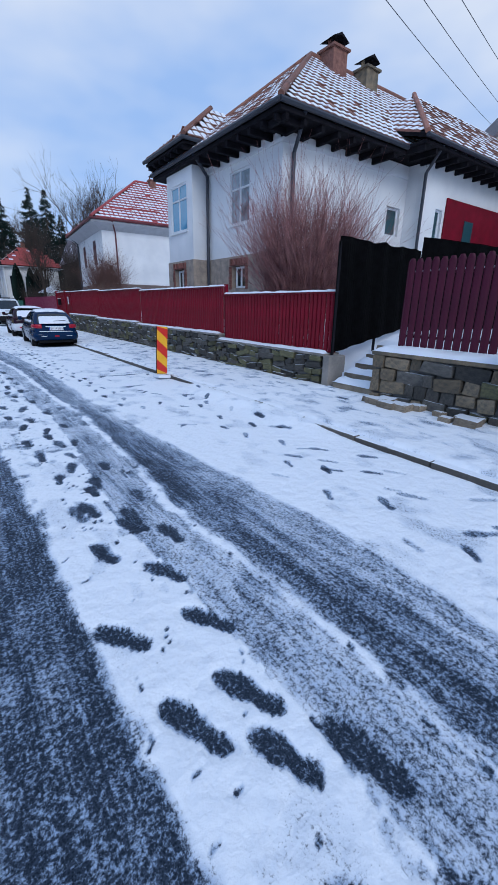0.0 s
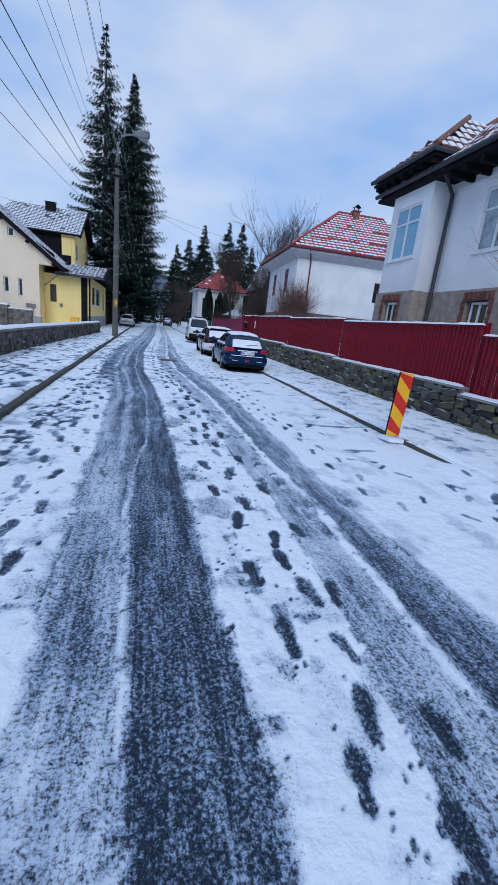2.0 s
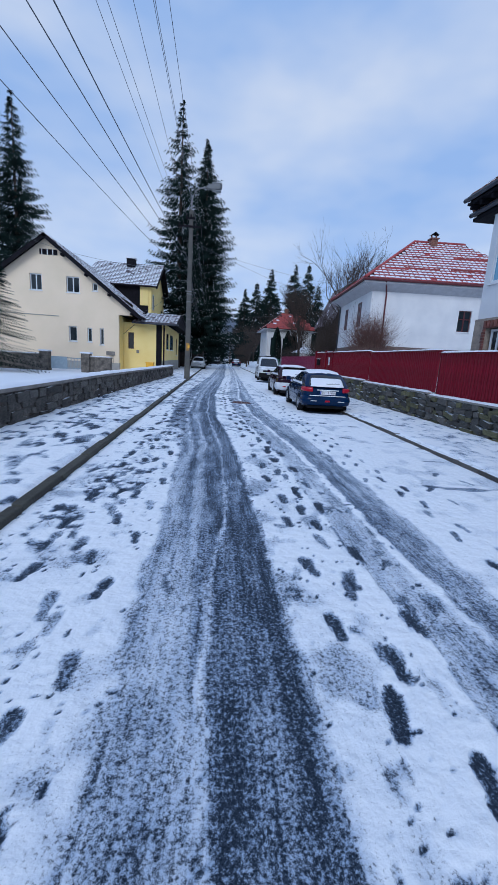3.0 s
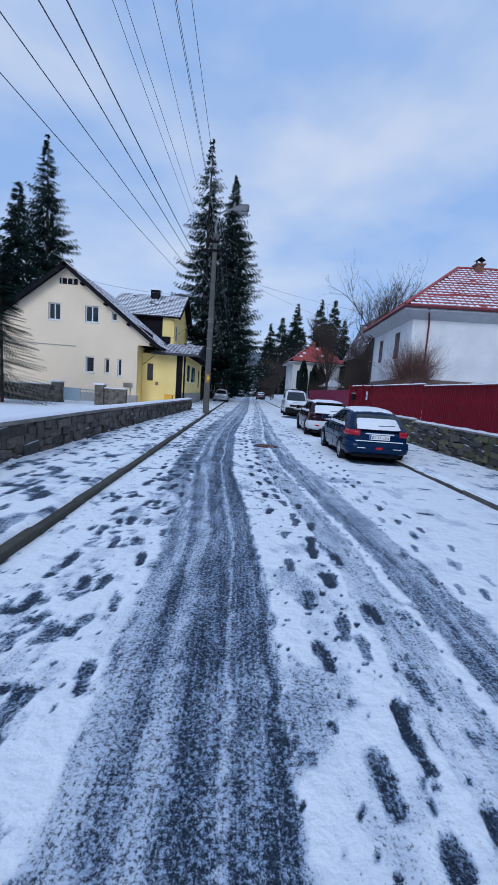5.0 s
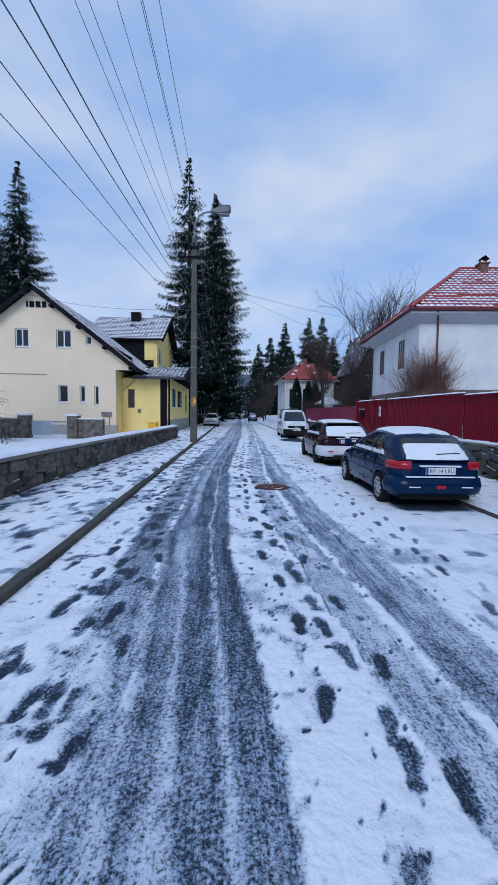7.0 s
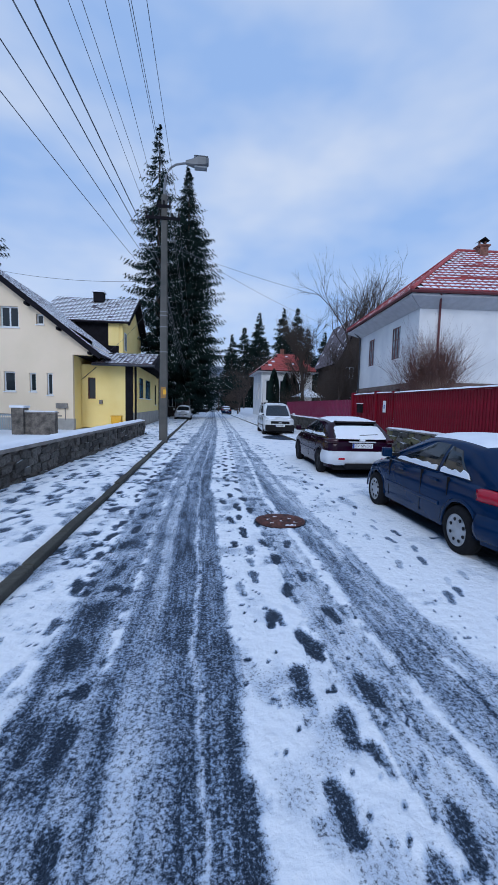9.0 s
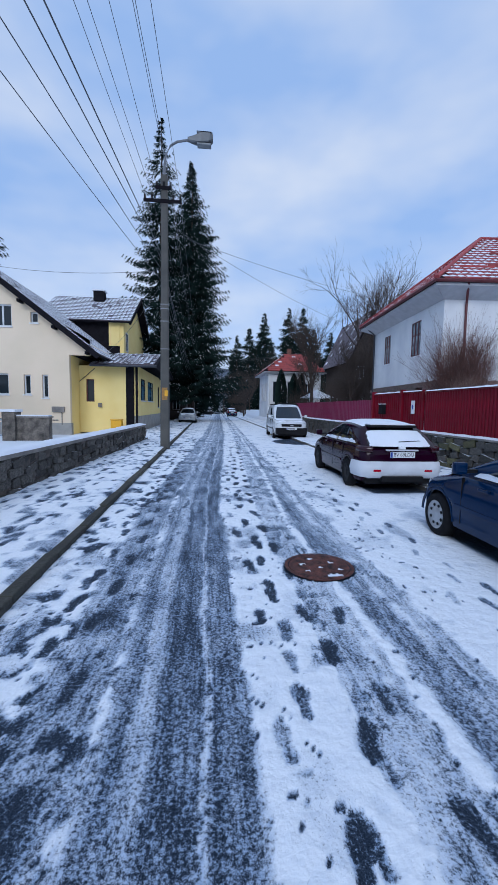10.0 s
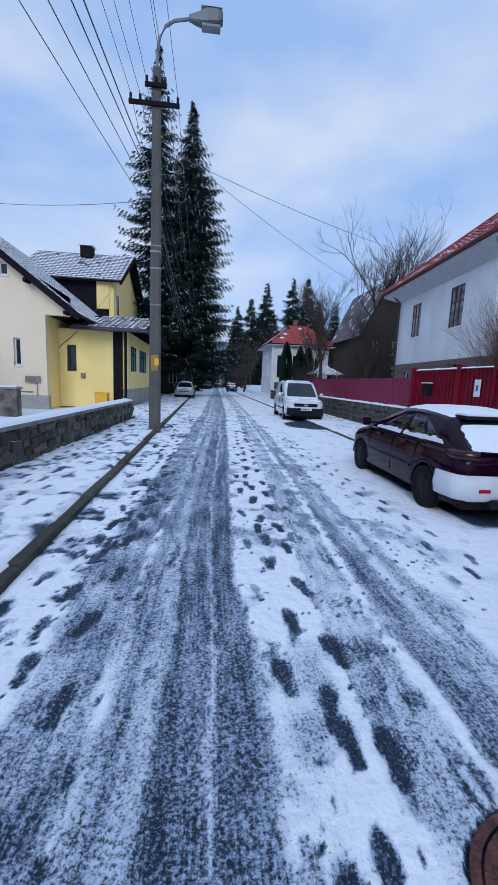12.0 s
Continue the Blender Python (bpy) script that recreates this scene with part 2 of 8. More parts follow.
def snow_road(name, streaks):
    """Asphalt under snow: the attribute "snow" says how much of the surface is covered; grain breaks its edge up."""
    m = bpy.data.materials.new(name)
    m.use_nodes = True
    n, l = m.node_tree.nodes, m.node_tree.links
    b = n["Principled BSDF"]
    at, co = node(m, "Attribute"), node(m, "TexCoord")
    at.attribute_name = "snow"
    grit, grain, fine = node(m, "TexNoise"), node(m, "TexVoronoi"), node(m, "TexNoise")
    grit.inputs["Scale"].default_value, grit.inputs["Detail"].default_value, grit.inputs["Roughness"].default_value = 62, 5, 0.8
    fine.inputs["Scale"].default_value, fine.inputs["Detail"].default_value = 1.0, 3
    grain.inputs["Scale"].default_value = 150
    long = node(m, "Mapping")
    long.inputs["Scale"].default_value = (62, 2.2, 1)
    l.new(co.outputs["Object"], long.inputs["Vector"])
    l.new(long.outputs["Vector"], fine.inputs["Vector"])
    for t in (grit, grain):
        l.new(co.outputs["Object"], t.inputs["Vector"])
    wider = node(m, "MapRange")
    wider.clamp = False
    wider.inputs["From Min"].default_value, wider.inputs["From Max"].default_value = 0.27, 0.73
    l.new(grit.outputs["Fac"], wider.inputs["Value"])
    lines = node(m, "Math")
    lines.operation = "MULTIPLY_ADD"
    lines.inputs[1].default_value = streaks
    l.new(fine.outputs["Fac"], lines.inputs[0])
    l.new(wider.outputs["Result"], lines.inputs[2])
    centre = node(m, "Math")
    centre.operation = "SUBTRACT"
    centre.inputs[1].default_value = streaks * 0.5
    l.new(lines.outputs[0], centre.inputs[0])
    fac = node(m, "Math")
    fac.operation = "SUBTRACT"
    l.new(at.outputs["Fac"], fac.inputs[0])
    l.new(centre.outputs[0], fac.inputs[1])
    edge = node(m, "MapRange")
    edge.interpolation_type = "SMOOTHSTEP"
    edge.inputs["From Min"].default_value, edge.inputs["From Max"].default_value = -0.21, 0.26
    l.new(fac.outputs[0], edge.inputs["Value"])
    tar, ice = node(m, "Mix"), node(m, "Mix")
    tar.data_type = ice.data_type = "RGBA"
    tar.inputs[6].default_value, tar.inputs[7].default_value = (0.004, 0.007, 0.013, 1), (0.046, 0.063, 0.095, 1)
    l.new(grain.outputs["Distance"], tar.inputs[0])
    snow = node(m, "Mix")
    snow.data_type = "RGBA"
    snow.inputs[6].default_value, snow.inputs[7].default_value = (0.36, 0.46, 0.62, 1), (0.90, 0.92, 0.95, 1)
    deep = node(m, "MapRange")
    deep.interpolation_type = "SMOOTHSTEP"
    deep.inputs["From Min"].default_value, deep.inputs["From Max"].default_value = 0.35, 1.0
    l.new(at.outputs["Fac"], deep.inputs["Value"])
    l.new(deep.outputs["Result"], snow.inputs[0])
    l.new(snow.outputs[2], ice.inputs[7])
    l.new(tar.outputs[2], ice.inputs[6])
    l.new(edge.outputs["Result"], ice.inputs[0])
    l.new(ice.outputs[2], b.inputs["Base Color"])
    rough = node(m, "MapRange")
    rough.inputs["To Min"].default_value, rough.inputs["To Max"].default_value = 0.6, 0.85
    l.new(edge.outputs["Result"], rough.inputs["Value"])
    l.new(rough.outputs["Result"], b.inputs["Roughness"])
    b.inputs["Specular IOR Level"].default_value = 0.08
    lumps = node(m, "TexNoise")
    lumps.inputs["Scale"].default_value, lumps.inputs["Detail"].default_value = 11, 5
    l.new(co.outputs["Object"], lumps.inputs["Vector"])
    soft = node(m, "Bump")
    soft.inputs["Strength"].default_value, soft.inputs["Distance"].default_value = 0.55, 0.05
    l.new(lumps.outputs["Fac"], soft.inputs["Height"])
    bp = node(m, "Bump")
    bp.inputs["Strength"].default_value, bp.inputs["Distance"].default_value = 0.42, 0.012
    l.new(grit.outputs["Fac"], bp.inputs["Height"])
    l.new(soft.outputs["Normal"], bp.inputs["Normal"])
    l.new(bp.outputs["Normal"], b.inputs["Normal"])
    return m


ROAD, TRODDEN = snow_road("snowy_asphalt", 0.42), snow_road("trodden_snow", 0.0)

# ---- ground, road and pavements ----
KERB_L, KERB_R = -1.85, 4.02
gx = np.concatenate([np.linspace(-900, -60, 20), np.linspace(-50, 5.9, 30), [6.35, 6.45], np.linspace(7, 60, 40), np.linspace(75, 900, 30)])
gy = np.concatenate([np.linspace(-500, -20, 16), np.linspace(-15, 150, 80), np.linspace(165, 2400, 40)])
GX, GY = np.meshgrid(gx, gy)
gz = -0.06 + 0 * GX
gz = np.where(GX > 6.4, 0.35 + 0.75 * smooth(6.5, 9, GX), gz)
gz = gz + (smooth(60, 200, GX) * 30 + smooth(130, 420, GX) * 60 * (0.6 + 0.8 * value_noise(GY / 90, GX / 120, 5)))
gz = gz + smooth(60, 300, -GX) * 35 * value_noise(GY / 110, GX / 130, 9)
gz = gz + smooth(260, 900, GY) * (95 * value_noise(GX / 160 + 3, GY / 300, 14) + 15)
gz = gz * np.where((GX > -6) & (GX < 6.4), smooth(200, 420, GY), 1) - 0.06 * ((GX > -6) & (GX < 6.4))
LAND = bpy.data.materials.new("winter_land")
LAND.use_nodes = True
b = LAND.node_tree.nodes["Principled BSDF"]
b.inputs["Roughness"].default_value = 0.9
pos, sep, hi, mixn, trees_n = (node(LAND, k) for k in ("TexCoord", "SeparateXYZ", "MapRange", "Mix", "TexNoise"))
mixn.data_type = "RGBA"
trees_n.inputs["Scale"].default_value, trees_n.inputs["Detail"].default_value = 0.12, 8
# Forest tones carry a blue-grey distance haze in their base colour.
ramp = node(LAND, "ValToRGB")
ramp.color_ramp.elements[0].position, ramp.color_ramp.elements[0].color = 0.38, (0.028, 0.042, 0.055, 1)
ramp.color_ramp.elements[1].position, ramp.color_ramp.elements[1].color = 0.66, (0.16, 0.20, 0.26, 1)
hi.inputs["From Min"].default_value, hi.inputs["From Max"].default_value = 2.0, 6.0
ll = LAND.node_tree.links
ll.new(pos.outputs["Object"], sep.inputs[0])
ll.new(pos.outputs["Object"], trees_n.inputs["Vector"])
ll.new(sep.outputs["Z"], hi.inputs["Value"])
ll.new(hi.outputs["Result"], mixn.inputs[0])
ll.new(trees_n.outputs["Fac"], ramp.inputs["Fac"])
mixn.inputs[6].default_value = (0.80, 0.83, 0.88, 1)
ll.new(ramp.outputs["Color"], mixn.inputs[7])
ll.new(mixn.outputs[2], b.inputs["Base Color"])
ground = tagged(grid_object("ground", gx, gy, gz, LAND), "snowy ground rising to dark forested hills", "ground", kind="structure")

Y_EDGE = [2, 3.4, 5, 7.5, 10.3, 13.2, 16.8, 18, 21, 23, 25, 29, 40, 60, 180]
X_EDGE = [0.62, 0.57, 0.53, 0.44, 0.38, 0.30, 0.0, -0.04, -0.07, -0.10, -0.05, 0.15, 0.6, 1.1, 3.6]
Y_RL, X_RL = [2.7, 4.8, 8, 9.4, 13, 15, 18, 22, 26, 40, 60, 180], [1.55, 1.45, 1.6, 1.45, 1.36, 1.2, 0.92, 0.82, 1.0, 1.5, 2.0, 4.3]
Y_RR, X_RR = [2.6, 4, 5.8, 7.4, 9.4, 12.5, 17, 18, 22, 25, 40, 60, 180], [2.3, 2.36, 2.19, 2.02, 1.98, 1.95, 1.65, 1.5, 1.42, 1.45, 1.85, 2.35, 4.6]


def band(u, a, b, soft=0.04):
    return smooth(a - soft, a + soft, u) * (1 - smooth(b - soft, b + soft, u))


def prints(x, y, s, z, steps):
    """Presses shoe prints into the snow: (x, y, heading in degrees, length, how clear)."""
    for px, py, turn, long, clear in steps:
        near = (np.abs(y[:, 0] - py) < 0.3)
        cols = (np.abs(x[0] - px) < 0.3)
        if not near.any() or not cols.any():
            continue
        r, c = np.where(near)[0], np.where(cols)[0]
        sl = (slice(r[0], r[-1] + 1), slice(c[0], c[-1] + 1))
        a = radians(turn)
        dx, dy = x[sl] - px, y[sl] - py
        u, v = dx * math.cos(a) + dy * math.sin(a), -dx * math.sin(a) + dy * math.cos(a)
        k = long / 0.3
        sole = ((u / (0.052 * k)) ** 2 + ((v - 0.05 * k) / (0.10 * k)) ** 2)
        heel = ((u / (0.040 * k)) ** 2 + ((v + 0.10 * k) / (0.055 * k)) ** 2)
        wob = 0.55 * (fractal(x[sl] * 7, y[sl] * 7, 31) - 0.5)
        waist = (u / (0.036 * k)) ** 2 + ((v + 0.03 * k) / (0.10 * k)) ** 2
        d = np.minimum(np.minimum(sole, heel), waist) + wob
        m, core = 1 - smooth(0.8, 1.9, d), 1 - smooth(0.5, 1.4, d + 1.2 * (fractal(x[sl] * 21, y[sl] * 21, 35) - 0.5))
        s[sl] = s[sl] * (1 - 0.34 * min(1, clear * 1.2) * m) * (1 - 0.72 * core * clear)
        z[sl] = z[sl] - 0.014 * m * clear
    return s, z


rs = random.Random(11)


def trail(y0, y1, x_of, gap, sway, long, clear, turn=0.0):
    out, y, side = [], y0, 1
    while y < y1:
        out.append((x_of(y) + side * sway + rs.uniform(-0.05, 0.05), y + rs.uniform(-0.05, 0.05), turn + rs.uniform(-14, 14), long * rs.uniform(0.85, 1.1), min(1, clear * rs.uniform(0.55, 1.15))))
        y += gap * rs.uniform(0.75, 1.25)
        side = -side
    return out


edge_at = lambda y: float(np.interp(y, Y_EDGE, X_EDGE))  # noqa: E731
steps = [(0.68, 3.58, 35, 0.30, 1), (0.76, 3.00, 22, 0.34, 1), (1.08, 3.46, 30, 0.30, 0.9), (1.02, 3.0, 24, 0.34, 0.95), (0.98, 2.72, 20, 0.30, 0.9), (1.22, 2.55, 12, 0.34, 1), (1.06, 3.95, 25, 0.32, 0.8),
         (0.82, 4.35, 15, 0.3, 0.8), (1.12, 4.6, 20, 0.28, 0.8), (0.9, 5.0, 10, 0.3, 0.8), (1.2, 2.0, 15, 0.34, 1), (0.9, 2.2, 15, 0.34, 1)]
steps += trail(4.6, 33, lambda y: edge_at(y) + 0.42, 0.36, 0.11, 0.29, 0.85)
steps += trail(4.3, 20, lambda y: edge_at(y) + 0.66, 0.42, 0.10, 0.27, 0.7)
steps += trail(18, 30, lambda y: edge_at(y) + 0.25, 0.5, 0.08, 0.27, 0.8)
steps += trail(4, 33, lambda y: -1.22, 0.34, 0.12, 0.28, 0.8)
steps += trail(4, 17, lambda y: -0.84, 0.40, 0.10, 0.27, 0.75)
steps += trail(8, 30, lambda y: -1.5, 0.8, 0.12, 0.26, 0.6)
steps += trail(8, 32, lambda y: 2.55 - 0.02 * y, 0.31, 0.10, 0.24, 0.62, -8)
steps += trail(11, 20, lambda y: 2.5 - 0.03 * y, 0.42, 0.10, 0.24, 0.5, -12)
steps += trail(2.2, 9, lambda y: 2.55 + 0.18 * (y - 2.2), 0.42, 0.16, 0.22, 0.6, -25)
steps += trail(1.5, 5.4, lambda y: 3.9 - 0.12 * y, 0.45, 0.18, 0.24, 0.5, 40)
for k in range(26):
    steps.append((rs.uniform(2.5, 3.9), rs.uniform(2, 12), rs.uniform(-50, 60), rs.uniform(0.15, 0.28), rs.uniform(0.3, 0.7)))

rx = np.linspace(KERB_L, KERB_R, 257)
ry = np.concatenate([np.arange(-6, 1.6, 0.12), np.arange(1.6, 8, 0.021), np.arange(8, 30, 0.032), np.arange(30, 60, 0.14), np.arange(60, 182, 1.2)])
RX, RY = np.meshgrid(rx, ry)
wob = 0.10 * (fractal(RX * 3, RY * 0.9, 3) - 0.5) + 0.07 * (fractal(RX * 16, RY * 9, 4) - 0.5)
eA = np.interp(RY, Y_EDGE, X_EDGE)
u = RX - eA + wob
s = np.full_like(RX, 1.12)
icy = 0.57 + 0.18 * (fractal(RX * 9, RY * 1.2, 6) - 0.5) * 2
dark = 0.40 + 0.14 * (fractal(RX * 12, RY * 2.0, 7) - 0.5) * 2
m = band(u, -0.95, -0.40, 0.06)
s = s * (1 - m) + m * icy
m = band(u, -0.50, 0.0, 0.04)
s = s * (1 - m) + m * dark
m = 0.8 * band(u, -0.72, -0.64, 0.03) * smooth(9, 13, RY)
s = s * (1 - m) + m * dark
line_u = np.interp(RY, [8, 11, 18], [-0.53, -0.28, -0.24])
m = band(u, line_u - 0.016, line_u + 0.016, 0.016) * np.interp(RY, [8, 10.5, 60], [0.95, 0.62, 0.5])
s = s * (1 - m) + m * 0.85
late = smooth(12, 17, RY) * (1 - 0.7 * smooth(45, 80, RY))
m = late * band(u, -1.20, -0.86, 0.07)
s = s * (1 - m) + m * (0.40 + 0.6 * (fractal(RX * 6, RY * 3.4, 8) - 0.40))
m = late * band(u, -0.82, -0.76, 0.02) * (fractal(RX * 2, RY * 1.4, 18) > 0.42)
s = s * (1 - m) + m * 0.95
bL, bR = np.interp(RY, Y_RL, X_RL), np.interp(RY, Y_RR, X_RR)
v = RX + wob
m = (v > bL - 0.40) * (v < bL) * 1.0 * smooth(bL - 0.46, bL - 0.36, v) * (1 - smooth(bL - 0.05, bL, v))
s = s * (1 - m) + m * (icy + 0.08)
m = smooth(bL + 0.02, bL + 0.10, v) * (1 - smooth(bR - 0.10, bR + 0.02, v))
s = s * (1 - m) + m * (dark + 0.05 + 0.16 * smooth(0.2, 0.9, (v - bL) / (bR - bL)))
m = 0.6 * smooth(bR - 0.30, bR - 0.26, v) * (1 - smooth(bR - 0.20, bR - 0.16, v)) * smooth(16, 18, RY)
s = s * (1 - m) + m * 0.85
s = s - 0.22 * smooth(0.46, 0.70, fractal(RX * 1.7, RY * 1.1, 23)) * (s > 0.7) * (1 - 0.6 * smooth(1.9, 2.5, RX))
streak = fractal(u * 30, RY * 0.35, 33) - 0.5
s = s + (s < 0.8) * 0.26 * streak + (s < 0.8) * 0.17 * (fractal(RX * 6, RY * 4.5, 37) - 0.5)
# Brightens far tracks, as a low view angle would, through the snow value.
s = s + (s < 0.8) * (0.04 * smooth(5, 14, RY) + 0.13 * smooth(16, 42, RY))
s = np.maximum(s, 0.29 + 0.16 * (fractal(RX * 20, RY * 14, 39) - 0.5))
# crumbs of trodden snow, scuffs and slush
# Bluish shading of snow lumps, painted by thinning the snow value in patches.
s = s - 0.30 * smooth(0.40, 0.75, fractal(RX * 4.5, RY * 3.6, 63)) * (s > 0.7)
trod = smooth(0.52, 0.66, fractal(RX * 3.1, RY * 2.3, 65)) * (1 - smooth(-0.95, -0.72, RX)) * (1 - 0.5 * smooth(30, 60, RY))
s = s - trod * (s > 0.6) * (0.12 + 0.55 * smooth(0.45, 0.65, fractal(RX * 13, RY * 10, 67)))
s = s - 0.30 * smooth(0.66, 0.76, fractal(RX * 7, RY * 6, 21)) * (s > 0.7) * (RX < 1.8)
s = s - 0.75 * smooth(0.74, 0.80, fractal(RX * 26, RY * 24, 25)) * (s > 0.7) * (RX < 1.9)
s = s - 0.5 * smooth(0.74, 0.80, fractal(RX * 1.6 + RY * 0.4, RY * 5, 27)) * (RX > 2.6) * (RY < 20) * (RY > 5)
bare = ((RX - 3.75) / 1.0) ** 2 + ((RY - 35.6) / 1.5) ** 2
s = s * smooth(0.7, 1.2, bare + 0.5 * (fractal(RX * 3, RY * 3, 41) - 0.5))
under = np.zeros_like(RX)
for cx, y0, y1 in ((3.4, 18.55, 22.1), (3.47, 24.05, 28.1), (4.1, 37.0, 41.1)):
    q = band(RX, cx - 0.62, cx + 0.62, 0.12) * band(RY, y0, y1, 0.2)
    under = np.maximum(under, q)
s = s * (1 - 0.85 * under)
z = 0.016 * np.clip(s, 0, 1) + 0.006 * (fractal(RX * 5, RY * 5, 51) - 0.5) * s
z = z + 0.085 * smooth(3.55, 3.98, RX) * band(RY, 5.5, 9.2, 0.7) * (0.5 + fractal(RX * 3, RY * 2, 73))
s, z = prints(RX, RY, s, z, steps)
s = np.maximum(s, 0.25 + 0.16 * (fractal(RX * 18, RY * 14, 69) - 0.5))
s = np.where(np.hypot(RX - 0.84, RY - 20.62) < 0.36, 0.1, s)
z = np.where(np.hypot(RX - 0.84, RY - 20.62) < 0.36, -0.01, z)
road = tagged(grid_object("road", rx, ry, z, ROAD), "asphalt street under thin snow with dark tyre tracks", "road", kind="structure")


def set_snow(ob, values):
    a = ob.data.attributes.new("snow", "FLOAT", "POINT")
    a.data.foreach_set("value", np.clip(values, -0.2, 1.2).ravel().astype(np.float32))


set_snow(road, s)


def pavement(name, x0, x1, label, seed, tread):
    px = np.linspace(x0, x1, int((x1 - x0) / 0.035))
    py = np.concatenate([np.arange(-6, 1, 0.2), np.arange(1, 30, 0.05), np.arange(30, 60, 0.2), np.arange(60, 182, 1.5)])
    PX, PY = np.meshgrid(px, py)
    ps = 1.08 - 0.48 * smooth(0.56, 0.72, fractal(PX * 5.5, PY * 3.4, seed)) * tread - 0.3 * smooth(0.4, 0.7, fractal(PX * 4, PY * 4, seed + 3))
    ps = ps - 0.25 * smooth(0.6, 0.8, fractal(PX * 14, PY * 9, seed + 5)) * tread
    edge = np.minimum(np.abs(PX - KERB_R), np.abs(PX - KERB_L))
    pz = 0.10 - 0.05 * (1 - smooth(0.08, 0.15, edge)) + 0.02 * (fractal(PX * 3, PY * 3, seed + 9) - 0.5) + 0.014 * np.clip(ps, 0, 1) + 0.012 * (fractal(PX * 9, PY * 9, seed + 11) - 0.5)
    walkers = trail(2, 34, lambda y: (x0 + x1) / 2 + 0.25 * math.sin(y), 0.36, 0.12, 0.28, 0.6 * tread)
    walkers += trail(2, 34, lambda y: (x0 + x1) / 2 - 0.4, 0.41, 0.12, 0.28, 0.5 * tread)
    walkers += trail(2, 34, lambda y: (x0 + x1) / 2 + 0.5, 0.41, 0.12, 0.28, 0.6 * tread)
    ps, pz = prints(PX, PY, ps, pz, walkers)
    ps = np.maximum(ps, 0.3)
    ob = tagged(grid_object(name, px, py, pz, TRODDEN), label, "pavement", kind="structure")
    set_snow(ob, ps)


pavement("pavement_right", KERB_R + 0.09, 6.1, "pavement under uneven trodden snow beside the stone wall", 61, 0.45)
pavement("pavement_left", -4.25, KERB_L - 0.09, "footprint-marked snowy pavement beside the garden wall", 71, 1.0)

def snowy_stone(name, color, rough=0.9, cover=0.5, **kw):
    """Stone with snow left on whatever faces up, in patches."""
    m = mat(name, color, rough, **kw)
    n, l = m.node_tree.nodes, m.node_tree.links
    b = n["Principled BSDF"]
    base = b.inputs["Base Color"].links[0].from_socket
    geo, sep, patch, add, cut, mix, co = (node(m, k) for k in ("NewGeometry", "SeparateXYZ", "TexNoise", "Math", "MapRange", "Mix", "TexCoord"))
    mix.data_type = "RGBA"
    patch.inputs["Scale"].default_value, patch.inputs["Detail"].default_value = 3.5, 6
    l.new(geo.outputs["Position"], patch.inputs["Vector"])
    l.new(geo.outputs["True Normal"], sep.inputs[0])
    l.new(sep.outputs["Z"], add.inputs[0])
    l.new(patch.outputs["Fac"], add.inputs[1])
    cut.inputs["From Min"].default_value, cut.inputs["From Max"].default_value = 1.62 - 0.5 * cover, 1.72 - 0.5 * cover
    l.new(add.outputs[0], cut.inputs["Value"])
    l.new(cut.outputs["Result"], mix.inputs[0])
    l.new(base, mix.inputs[6])
    mix.inputs[7].default_value = (0.84, 0.87, 0.91, 1)
    l.new(mix.outputs[2], b.inputs["Base Color"])
    return m


KERBSTONE = snowy_stone("kerb_concrete", (0.085, 0.078, 0.068), 0.9, cover=0.62, var=0.25, scale=6, bump=0.6, fine=35, second=(0.10, 0.09, 0.085), piece=0.3)
KERB_BARE = snowy_stone("bare_kerb_concrete", (0.05, 0.046, 0.038), 0.9, cover=-0.35, var=0.4, scale=5, bump=0.7, fine=30, second=(0.07, 0.07, 0.055), piece=0.3)


STONE_DARK = snowy_stone("sooty_wall_stone", (0.07, 0.066, 0.058), cover=0.6, var=0.35, scale=6, bump=0.9, fine=30, second=(0.03, 0.03, 0.028), piece=0.5)
STONE = snowy_stone("wall_stone", (0.125, 0.115, 0.10), cover=0.42, var=0.3, scale=5, bump=0.9, fine=30, second=(0.06, 0.058, 0.055), piece=0.5)


def kerb(name, x0, x1, lean, stuff, height=0.088):
    top = thing(name, "weathered concrete kerb with snow lying along it", "kerb", kind="structure")
    stone = None
    for k in range(96):
        y0 = -4 + k
        if stone is None:
            bm = box(x0, x1, 0, 0.985, -0.1, height, bevel=0.018)
            stone = part("kerbstone", bm, stuff, top)
            me = stone.data
            stone.location.y = y0
        else:
            ob = new("kerbstone", me)
            ob.parent = top
            ob.location = (lean * rs.uniform(0, 0.012), y0, rs.uniform(-0.012, 0.012))
            ob.rotation_euler = (rs.uniform(-0.006, 0.006), 0, rs.uniform(-0.004, 0.004))


kerb("kerb_right", KERB_R, KERB_R + 0.14, -1, KERBSTONE)
kerb("kerb_left", KERB_L - 0.12, KERB_L + 0.005, 1, KERB_BARE, 0.085)


